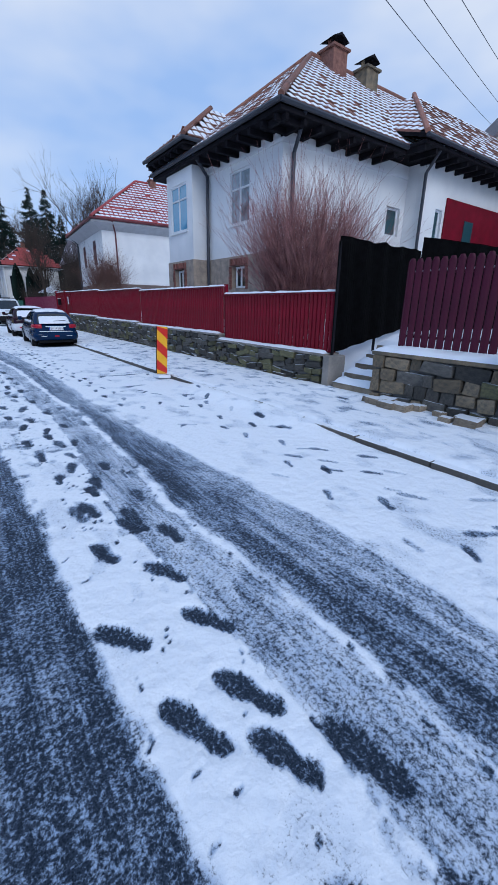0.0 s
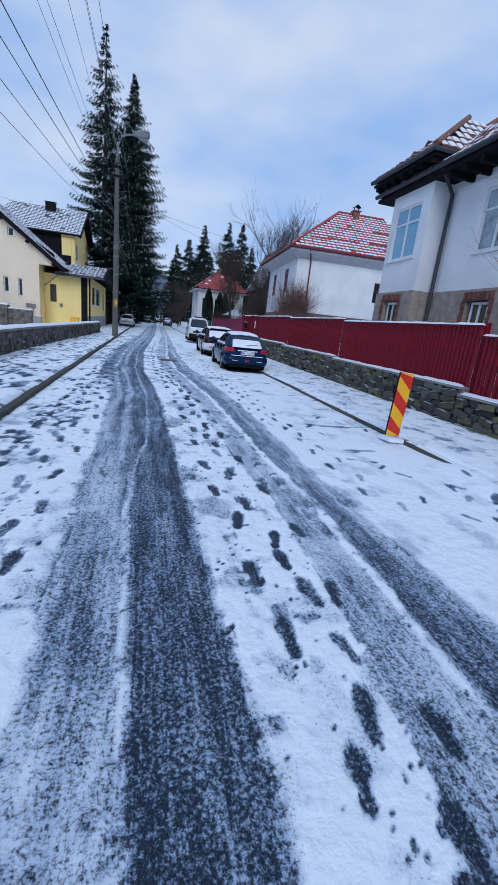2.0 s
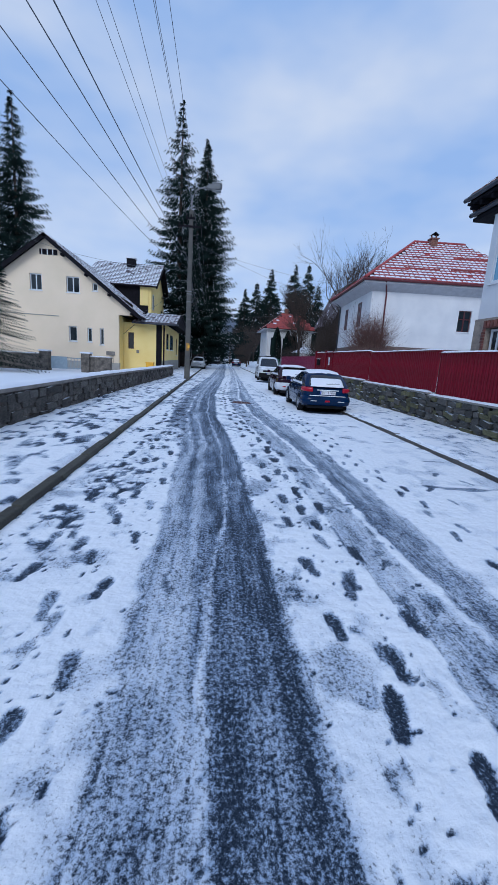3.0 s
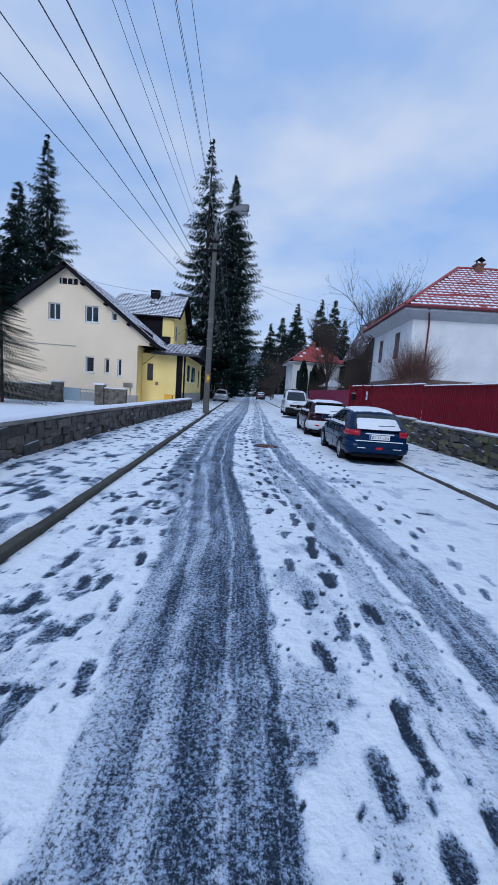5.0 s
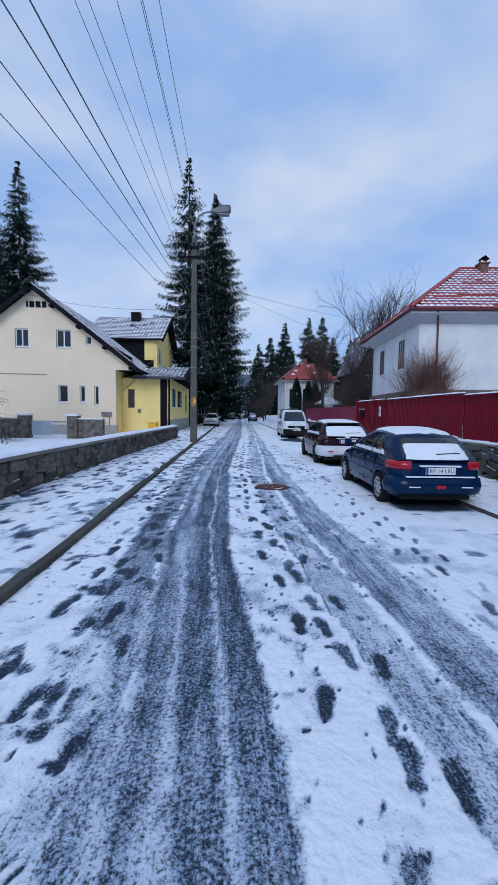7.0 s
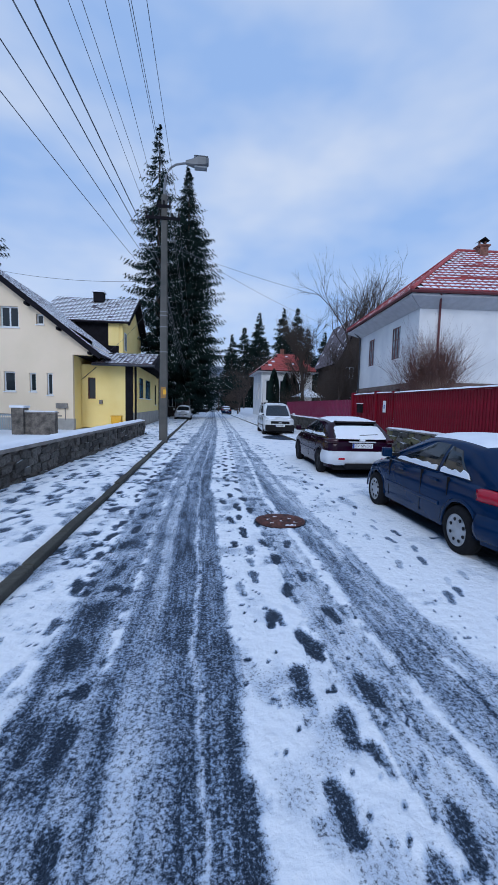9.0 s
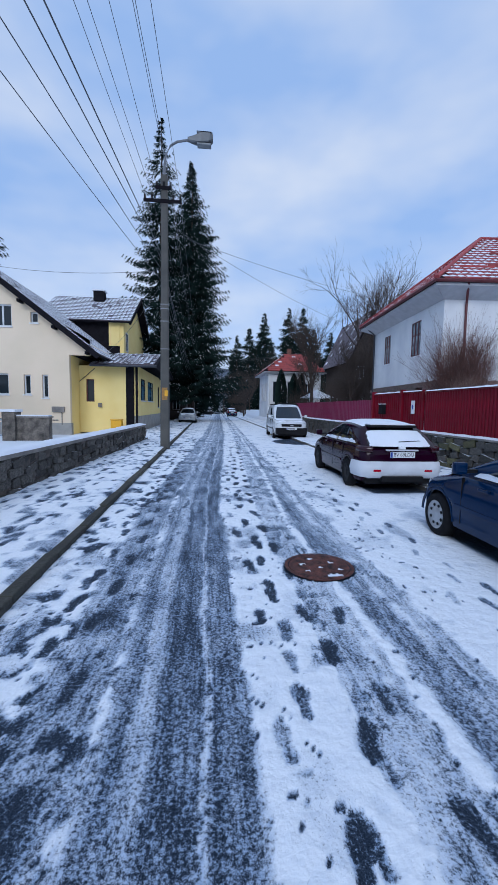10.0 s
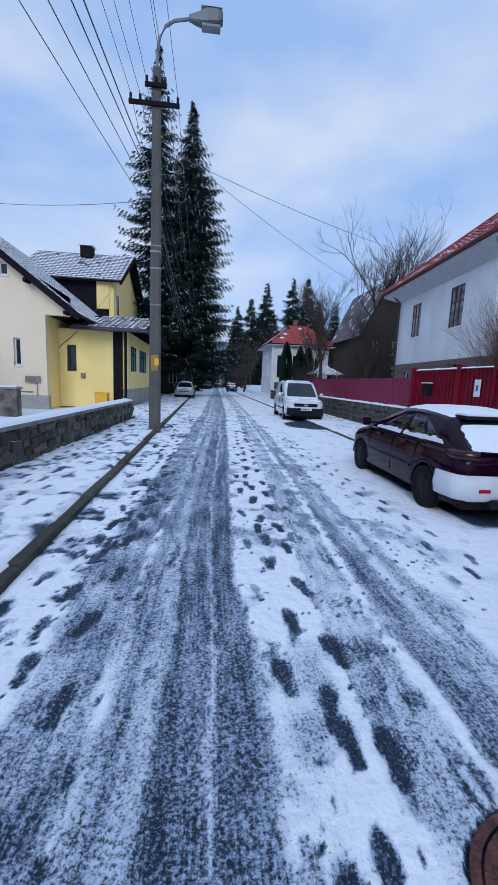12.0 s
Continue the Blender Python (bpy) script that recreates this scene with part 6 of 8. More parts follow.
    roof = [corner[4], corner[5], corner[6], corner[7]]
    glass_r = P.get("rear_glass", [(0.07, 0.12), (0.93, 0.12), (0.90, 0.86), (0.10, 0.86)])
    if glass_r:
        rg = part("rear_window", face_patch(rear, glass_r, 0.004, warp=warp), CAR_GLASS, c)
        if P.get("snow"):
            part("snow_sheet", snow_on_face(rear, *P["snow_rear"], 0.035, 3, warp=warp), SNOW, rg, "snow on the rear window", smooth=True)
        part("wiper", face_patch(rear, [(0.45, 0.16), (0.80, 0.22), (0.80, 0.245), (0.45, 0.19)], 0.03, 0.02, warp), TRIM_BLACK, rg)
    part("windscreen", face_patch(front, [(0.06, 0.06), (0.94, 0.06), (0.90, 0.90), (0.10, 0.90)], 0.004, warp=warp), CAR_GLASS, c)
    for q, flip in ((right, False), (left, True)):
        for outline in P["side_glass"]:
            o = [(1 - u, vv) for u, vv in outline][::-1] if flip else outline
            sg = part("side_window", face_patch(q, o, 0.004, warp=warp), CAR_GLASS, c)
            part("window_trim", face_patch(q, [(min(u for u, _ in o), min(w for _, w in o) - 0.03), (max(u for u, _ in o), min(w for _, w in o) - 0.03), (max(u for u, _ in o), min(w for _, w in o)), (min(u for u, _ in o), min(w for _, w in o))], 0.004, 0.01, warp), TRIM_BLACK, sg)
            if P.get("snow"):
                us, base = [u for u, _ in o], min(w for _, w in o)
                k = 9
                lo, hi = min(us) + 0.01, max(us) - 0.01
                line = [(lo + (hi - lo) * i / k, base + 0.10 + 0.16 * abs(noise.noise((i * 0.9, lo * 9, 3.0)))) for i in range(k, -1, -1)]
                part("snow_ledge", face_patch(q, [(lo, base - 0.02), (hi, base - 0.02), *line], 0.008, 0.03, warp), SNOW, sg, "snow along the window")
    if P.get("snow"):
        part("snow_sheet", snow_on_face(roof, 0.04, 0.96, 0.02, 0.97, 0.04, 5, warp=warp), SNOW, c, "snow on the roof", smooth=True)
        hood = [Vector((wb * 0.86, L - 0.25, interp(L - 0.25, deck) + 0.02)), Vector((-wb * 0.86, L - 0.25, interp(L - 0.25, deck) + 0.02)), Vector((-wb * 0.95, y1, z2 + 0.02)), Vector((wb * 0.95, y1, z2 + 0.02))]
        part("snow_sheet", snow_on_face(hood, 0.03, 0.97, 0.03, 1.0, 0.03, 8), SNOW, c, "snow on the bonnet", smooth=True)
    # details of the sides
    for side in (-1, 1):
        x = side * W
        for y, z in P["handles"]:
            part("door_handle", box(min(x - side * 0.01, x + side * 0.022), max(x - side * 0.01, x + side * 0.022), y - 0.09, y + 0.09, z, z + 0.035, bevel=0.008), body_mat, c)
        for y, za, zb2 in P["seams"]:
            xx = x + side * 0.0015
            part("door_seam", box(min(x - side * 0.04, xx), max(x - side * 0.04, xx), y - 0.004, y + 0.004, za, zb2), TRIM_BLACK, c)
        if P.get("rub"):
            part("rub_strip", box(min(x - side * 0.01, x + side * 0.012), max(x - side * 0.01, x + side * 0.012), ra + r + 0.12, fa - r - 0.12, P["rub"], P["rub"] + 0.05, bevel=0.006), TRIM_BLACK if not P.get("rub_body") else body_mat, c)
        my = P["mirror"]
        mz = z2 + 0.06
        mi = part("mirror", box(min(side * (W + 0.03), side * (W + 0.19)), max(side * (W + 0.03), side * (W + 0.19)), my, my + 0.1, mz, mz + 0.15, bevel=0.035), body_mat, c)
        part("mirror_arm", box(min(side * (W - 0.1), side * (W + 0.05)), max(side * (W - 0.1), side * (W + 0.05)), my + 0.02, my + 0.08, mz + 0.02, mz + 0.06), TRIM_BLACK, mi)
        for quad, m, nm in P["lamps"]:
            bm2 = bmesh.new()
            pts = [(side * a * W, b, z) for a, b, z in quad]
            cen = sum((Vector(p) for p in pts), Vector()) / len(pts)
            inner = [bm2.verts.new(cen + (Vector(p) - cen) * 0.96) for p in pts]
            outer = [bm2.verts.new(Vector((cen.x * 0.4, L / 2, cen.z)) * 0.12 + Vector(p) * 0.88) for p in pts]
            bm2.faces.new(inner)
            for i in range(len(pts)):
                bm2.faces.new((inner[i], outer[i], outer[(i + 1) % len(pts)], inner[(i + 1) % len(pts)]))
            bmesh.ops.recalc_face_normals(bm2, faces=bm2.faces[:])
            part(nm, bm2, m, c)
    pl = P.get("plate")
    if pl:
        y, z, text, back = pl
        s = -1 if back else 1
        p = part("number_plate", box(-0.26, 0.26, min(y, y + s * 0.012), max(y, y + s * 0.012), z, z + 0.115, bevel=0.003), PLATE, c)
        yy = y + s * 0.0135
        part("plate_band", box(-0.258 if back else 0.215, -0.215 if back else 0.258, min(yy, yy - s * 0.001), max(yy, yy - s * 0.001), z + 0.003, z + 0.112), PLATE_BLUE, p)
        if text:
            lettering("plate_text", text, 0.098, INK, p, (0.02 if back else -0.02, yy, z + 0.057), (90, 0, 0 if back else 180))
        else:
            for k in range(7):
                xx = -0.17 + 0.055 * k
                part("plate_mark", box(xx, xx + 0.035, min(yy, yy + s * 0.001), max(yy, yy + s * 0.001), z + 0.025, z + 0.09), INK, p)
    for nm, (x0, x1, ya, yb, za, zb3), m in P.get("boxes", ()):
        part(nm, box(x0, x1, ya, yb, za, zb3, bevel=min(0.02, abs(zb3 - za) / 4, abs(yb - ya) / 4)), m, c)
    return c


NAVY, MAROON = paint("navy_car_paint", (0.002, 0.018, 0.062)), paint("dark_plum_car_paint", (0.014, 0.001, 0.010))
VAN_WHITE, SILVER, SILVERY = paint("white_van_paint", (0.68, 0.70, 0.72)), paint("silver_car_paint", (0.42, 0.44, 0.46)), paint("pale_bumper_paint", (0.66, 0.68, 0.72), 0.4)
LAMP_DARK = mat("smoked_red_lamp", (0.03, 0.002, 0.007), 0.1, var=0.1, bump=0.02)

HATCH = dict(length=3.84, width=1.66, wheel=0.295, rear_axle=0.72, wheelbase=2.44, deck=[(0, 0.62), (0.03, 0.80), (0.25, 0.90), (0.9, 0.93), (2.7, 0.92), (3.45, 0.78), (3.78, 0.62), (3.84, 0.52)],
             plan=[(0, 0.66), (0.02, 0.76), (0.06, 0.85), (0.14, 0.915), (0.35, 0.97), (0.9, 1.0), (3.0, 1.0), (3.5, 0.95), (3.74, 0.80), (3.84, 0.66)], waist=0.60,
             cabin=((0.10, 0.88), (0.66, 1.28), (1.95, 1.31), (2.95, 0.90)), rim=RIM, hub_cap=True,
             side_glass=[[(0.17, 0.12), (0.40, 0.10), (0.40, 0.86), (0.25, 0.80)], [(0.43, 0.10), (0.86, 0.10), (0.66, 0.88), (0.43, 0.88)]],
             snow=True, snow_rear=(0.10, 0.90, 0.03, 0.66), handles=[(1.28, 0.80), (2.2, 0.80)], seams=[(1.62, 0.32, 0.9), (0.98, 0.66, 0.9), (2.62, 0.32, 0.9)], rub=0.50, rub_body=True, mirror=2.46,
             lamps=[], rear_wrap=(0.44, 0.27, 0.60, NAVY), corner_lamps=((0.44, 0.50, 0.71, 0.87, LAMP_RED, "tail_lamp"),),
             plate=(-0.012, 0.645, "BV 14 LBU", True),
             boxes=(("snow_ledge", (-0.60, 0.60, -0.045, 0.03, 0.592, 0.612), SNOW),
                    ("rear_fog_lamp", (-0.08, 0.08, -0.075, -0.05, 0.40, 0.46), LAMP_RED), ("plate_recess", (-0.34, 0.34, -0.011, 0.06, 0.635, 0.77), NAVY), ("snow_ledge", (-0.36, 0.36, -0.03, 0.08, 0.775, 0.80), SNOW), ("bumper_trim", (-0.56, -0.36, -0.075, -0.05, 0.42, 0.437), SNOW), ("bumper_trim", (0.36, 0.56, -0.075, -0.05, 0.42, 0.437), SNOW)))
FOCUS = dict(length=4.30, width=1.82, wheel=0.315, rear_axle=0.80, wheelbase=2.64, deck=[(0, 0.60), (0.03, 0.86), (0.2, 0.97), (0.9, 0.99), (3.05, 0.98), (3.85, 0.84), (4.22, 0.66), (4.30, 0.54)],
             plan=[(0, 0.70), (0.02, 0.79), (0.06, 0.87), (0.14, 0.93), (0.4, 0.98), (0.9, 1.0), (3.4, 1.0), (3.95, 0.95), (4.2, 0.80), (4.30, 0.66)], waist=0.66,
             cabin=((0.10, 0.95), (0.72, 1.33), (2.2, 1.37), (3.25, 0.95)), rim=TRIM_BLACK, hub_cap=False,
             side_glass=[[(0.10, 0.14), (0.24, 0.12), (0.28, 0.78), (0.20, 0.66)], [(0.27, 0.12), (0.50, 0.10), (0.50, 0.88), (0.30, 0.84)], [(0.53, 0.10), (0.87, 0.08), (0.68, 0.90), (0.53, 0.89)]],
             snow=True, snow_rear=(0.08, 0.92, 0.02, 0.80), handles=[(1.5, 0.88), (2.5, 0.87)], seams=[(1.95, 0.34, 0.96), (1.12, 0.7, 0.96), (3.0, 0.34, 0.95)], rub=0.52, rub_body=True, mirror=2.85,
             lamps=[], rear_wrap=(0.50, 0.30, 0.68, SILVERY), corner_lamps=((0.30, 0.62, 0.84, 0.97, LAMP_DARK, "tail_lamp"),),
             plate=(-0.012, 0.74, "BV 69LDU", True),
             boxes=(("diffuser", (-0.44, 0.44, -0.078, 0.1, 0.24, 0.36), TRIM_BLACK), ("reflector", (-0.62, -0.46, -0.068, -0.03, 0.45, 0.50), LAMP_RED), ("reflector", (0.46, 0.62, -0.068, -0.03, 0.45, 0.50), LAMP_RED),
                    ("roof_spoiler", (-0.53, 0.53, 0.50, 0.80, 1.335, 1.385), TRIM_BLACK), ("spoiler_snow", (-0.51, 0.51, 0.52, 0.82, 1.385, 1.41), SNOW), ("tailgate_handle", (-0.34, 0.34, -0.01, 0.05, 0.875, 0.905), SILVERY), ("badge", (-0.07, 0.07, 0.0, 0.08, 0.91, 0.96), SNOW)))
VAN = dict(length=4.36, width=1.75, wheel=0.32, rear_axle=0.75, wheelbase=2.81, deck=[(0, 0.9), (0.05, 1.02), (3.1, 1.05), (3.95, 0.95), (4.28, 0.80), (4.36, 0.66)],
           plan=[(0, 0.94), (0.1, 0.98), (0.4, 1.0), (3.6, 1.0), (4.0, 0.96), (4.25, 0.84), (4.36, 0.70)], waist=0.7,
           cabin=((0.06, 1.0), (0.16, 1.69), (2.55, 1.71), (3.35, 1.03)), rim=RIM, hub_cap=True, tumble=0.16,
           side_glass=[[(0.60, 0.10), (0.90, 0.08), (0.76, 0.84), (0.60, 0.84)]], snow=True, snow_rear=(0.1, 0.9, 0.1, 0.8), rear_glass=None,
           handles=[(2.0, 0.95)], seams=[(2.3, 0.36, 1.0), (3.25, 0.36, 1.0)], rub=0.5, mirror=3.0,
           lamps=[([(0.92, 4.12, 0.86), (0.62, 4.30, 0.80), (0.60, 4.30, 0.68), (0.92, 4.16, 0.70)], LAMP_CLEAR, "head_lamp")],
           plate=(4.40, 0.50, None, False),
           boxes=(("front_bumper", (-0.80, 0.80, 4.05, 4.385, 0.26, 0.60), TRIM_BLACK), ("grille", (-0.52, 0.52, 4.25, 4.375, 0.66, 0.80), TRIM_BLACK), ("badge", (-0.09, 0.09, 4.37, 4.385, 0.69, 0.76), RIM), ("ladder", (-0.25, 0.25, 0.4, 2.4, 1.84, 1.90), TRIM_BLACK), ("roof_bar", (-0.70, 0.70, 0.6, 0.65, 1.76, 1.84), TRIM_BLACK), ("roof_bar", (-0.70, 0.70, 2.1, 2.15, 1.76, 1.84), TRIM_BLACK)))
car("parked_car", "dark blue hatchback parked at the kerb with snow on it", (3.38, 18.60, 0.0), -1.0, HATCH, NAVY, size=0.94)
car("parked_car", "dark plum hatchback with pale bumper and snowy roof", (3.44, 24.12, 0.0), -1.5, FOCUS, MAROON, size=0.94)
car("parked_van", "white delivery van with a black bumper, parked facing the camera", (4.1, 41.4, 0.0), 180 - 2, VAN, VAN_WHITE)
SALOON = dict(HATCH, length=4.0, boxes=(("front_bumper", (-0.76, 0.76, 3.6, 3.99, 0.28, 0.56), SILVER), ("grille", (-0.4, 0.4, 3.9, 4.0, 0.5, 0.6), TRIM_BLACK)), plate=(4.0, 0.42, None, False), deck=[(0, 0.62), (0.03, 0.80), (0.25, 0.92), (0.9, 0.94), (2.7, 0.92), (3.55, 0.80), (3.92, 0.64), (4.0, 0.52)],
              lamps=[([(0.88, 3.78, 0.72), (0.56, 3.93, 0.68), (0.56, 3.94, 0.58), (0.88, 3.82, 0.60)], LAMP_CLEAR, "head_lamp")])
car("parked_car", "silver car under snow parked half on the pavement", (-2.35, 59.3, 0.05), 180, SALOON, SILVER)
far = car("parked_car", "small dark car parked far down the street", (3.6, 84.0, 0.0), -2, HATCH, TRIM_BLACK, "far parked cars")
for x, y, rz in ((3.9, 90.5, -2), (-0.6, 96, 180), (4.3, 104, -2), (-0.2, 108, 180)):
    copy_thing(far, pose(x, y, 0, 0, 0, rz))

# ---- street lamp and wires ----
POLE = mat("concrete_pole", (0.11, 0.105, 0.095), 0.9, var=0.15, scale=2.5, bump=0.4, fine=50, second=(0.08, 0.08, 0.075))
LAMP_GREY = mat("lamp_housing", (0.13, 0.14, 0.15), 0.45, var=0.08, bump=0.05)
LAMP_LENS = mat("dull_lamp_lens", (0.20, 0.22, 0.24), 0.3, var=0.1, bump=0.02)
STEEL = mat("galvanised_steel", (0.22, 0.23, 0.25), 0.45, 0.6, var=0.1, bump=0.05)


def street_lamp():
    p = thing("street_lamp", "tall concrete street lamp with a curved arm and crossbars", "street lamp", (-1.93, 32.1, 0.1))
    bm = bmesh.new()
    rings = [[bm.verts.new((sx * w, sy * w * 0.8, z)) for sx, sy in ((-1, -0.7), (-0.7, -1), (0.7, -1), (1, -0.7), (1, 0.7), (0.7, 1), (-0.7, 1), (-1, 0.7))] for z, w in ((-0.1, 0.168), (4, 0.145), (9.72, 0.108))]
    for a, c in zip(rings, rings[1:]):
        for k in range(8):
            bm.faces.new((a[k], a[(k + 1) % 8], c[(k + 1) % 8], c[k]))
    bm.faces.new(rings[-1])
    bmesh.ops.recalc_face_normals(bm, faces=bm.faces[:])
    part("pole", bm, POLE, p)
    arm = [(0, 0, 9.6), (0, 0, 10.1), (0.06, 0, 10.45), (0.22, 0, 10.75), (0.45, 0, 10.90), (0.9, 0, 11.0)]
    part("arm", tube(arm, 0.042), STEEL, p)
    head = bmesh.new()
    prof = [(0.82, 0.06, 10.95, 11.07), (1.0, 0.10, 10.90, 11.12), (1.12, 0.13, 10.88, 11.16), (1.3, 0.17, 10.86, 11.24), (1.60, 0.17, 10.90, 11.24), (1.72, 0.12, 10.99, 11.20)]
    rr = [[head.verts.new((x, sy * w, z)) for sy, z in ((-1, za + 0.03), (-0.7, za), (0.7, za), (1, za + 0.03), (1, zb - 0.05), (0.6, zb), (-0.6, zb), (-1, zb - 0.05))] for x, w, za, zb in prof]
    for a, c in zip(rr, rr[1:]):
        for k in range(8):
            head.faces.new((a[k], a[(k + 1) % 8], c[(k + 1) % 8], c[k]))
    head.faces.new(rr[0])
    head.faces.new(rr[-1])
    bmesh.ops.recalc_face_normals(head, faces=head.faces[:])
    hd = part("lamp_head", head, LAMP_GREY, p)
    part("lens", box(1.16, 1.66, -0.13, 0.13, 10.80, 10.875, bevel=0.03), LAMP_LENS, hd)
    cap = snow_cap("snow_cap", 1.14, 1.7, -0.15, 0.15, 11.24, hd, 160, 0.06)
    for z, x0, x1 in ((8.80, -0.72, 0.62), (9.25, -0.30, 0.28)):
        cb = part("crossbar", box(x0, x1, -0.16, -0.09, z - 0.05, z + 0.05), DARK_WOOD, p, "dark steel crossbar")
        for x in (x0 + 0.05, x0 + 0.3, x1 - 0.3, x1 - 0.05):
            part("insulator", tube([(x, -0.125, z + 0.05), (x, -0.125, z + 0.14), (x, -0.125, z + 0.2)], 0.035), TRIM_BLACK, cb)
    for z in (3.6, 4.6, 5.05, 5.2):
        part("band", box(-0.152, 0.152, -0.122, 0.122, z, z + 0.035), STEEL, p)
    part("tag", box(-0.10, 0.10, -0.141, -0.131, 1.75, 2.2), RUST_TAG, p, "ochre painted patch")
    part("tag_disc", box(0.0, 0.12, -0.150, -0.142, 1.9, 2.1), YELLOW_PAINT, p)


RUST_TAG = mat("ochre_patch", (0.42, 0.22, 0.06), 0.7, var=0.2, scale=12, bump=0.1)
street_lamp()
WIRE = mat("black_cable", (0.10, 0.11, 0.125), 0.6, var=0.1, bump=0)


def wire(a, b, sag, radius, label="thin black overhead cable above the street"):
    a, b = Vector(a), Vector(b)
    pts = []
    for k in range(25):
        t = k / 24
        p = a.lerp(b, t)
        p.z -= sag * 4 * t * (1 - t)
        pts.append(p)
    ob = link_mesh("overhead_wire", tube(pts, radius * 0.62, 5), WIRE)
    tagged(ob, label, "cable", "overhead wires")


for x, z, ex, ezz, sag, rad in ((-2.60, 9.1, -3.6, 9.6, 0.5, 0.011), (-2.35, 9.1, -3.3, 9.6, 0.55, 0.011), (-1.62, 9.1, -1.9, 9.8, 0.5, 0.011), (-1.36, 9.1, -1.5, 9.8, 0.55, 0.011), (-2.2, 9.5, -2.5, 10.2, 0.5, 0.011), (-1.75, 9.5, -2.0, 10.2, 0.55, 0.011),
                                (-2.08, 7.2, -3.9, 7.6, 0.5, 0.021), (-2.08, 7.0, -4.3, 7.2, 0.6, 0.018), (-2.08, 6.6, -4.9, 6.6, 0.6, 0.014), (-2.08, 6.2, -5.6, 6.2, 0.6, 0.012)):
    wire((x, 31.95, z), (ex, -8, ezz), sag, rad)
    wire((x, 31.97, z), (x + 0.25 - 0.6, 72, z - 1.2), sag * 1.2, rad)
for a, b, sag, rad in (((-1.93, 32, 8.2), (11.0, 46.5, 7.6), 0.4, 0.012), ((-1.93, 32, 7.9), (13.5, 40.0, 7.6), 0.4, 0.012), ((-3, 72, 8.0), (12, 60, 8.0), 0.5, 0.015), ((-3, 72, 7.0), (20, 56, 9.5), 0.5, 0.015), ((-2.05, 32, 6.0), (-7.0, 44, 5.0), 0.3, 0.012), ((-2.05, 32, 6.5), (-14, 39.5, 9.2), 0.4, 0.014), ((-3, 72, 5.8), (8, 62, 5.5), 0.4, 0.015)):
    wire(a, b, sag, rad, "thin cable crossing over to a house")
for k in range(3):
    wire((-3.9, 5.5 - 0.3 * k, 6.7 + 0.15 * k), (28.7, 17.2 - 1.1 * k, 12.1), 0.25, 0.016, "thin cable strung across the street towards the hill")
q = thing("street_lamp", "slim far street lamp beside the pavement", "street lamp", (-2.3, 72, 0))
part("pole", tube([(0, 0, 0), (0, 0, 9.2), (0.4, 0, 9.8), (1.1, 0, 9.9)], 0.11, taper=0.05), POLE, q)
part("lamp_head", box(1.0, 1.7, -0.14, 0.14, 9.84, 10.02, bevel=0.04), LAMP_GREY, q)
copy_thing(q, pose(-2.4, 100, 0))

# ---- trees and shrubs ----
NEEDLES = mat("spruce_needles", (0.017, 0.033, 0.028), 0.9, var=0.35, scale=1.2, bump=0.0, fine=9, second=(0.009, 0.019, 0.018), spec=0.06)
BARK = mat("bark", (0.075, 0.055, 0.045), 0.95, var=0.3, scale=6, bump=0.6, fine=30)
TWIG = mat("reddish_twigs", (0.40, 0.19, 0.18), 0.9, var=0.25, scale=4, bump=0.1, second=(0.10, 0.04, 0.045))
TWIG_BROWN = mat("brown_twigs", (0.17, 0.085, 0.07), 0.9, var=0.25, scale=4, bump=0.1, second=(0.08, 0.045, 0.04))
TWIG_TAN = mat("tan_twigs", (0.26, 0.17, 0.13), 0.9, var=0.25, scale=4, bump=0.1, second=(0.12, 0.08, 0.07))


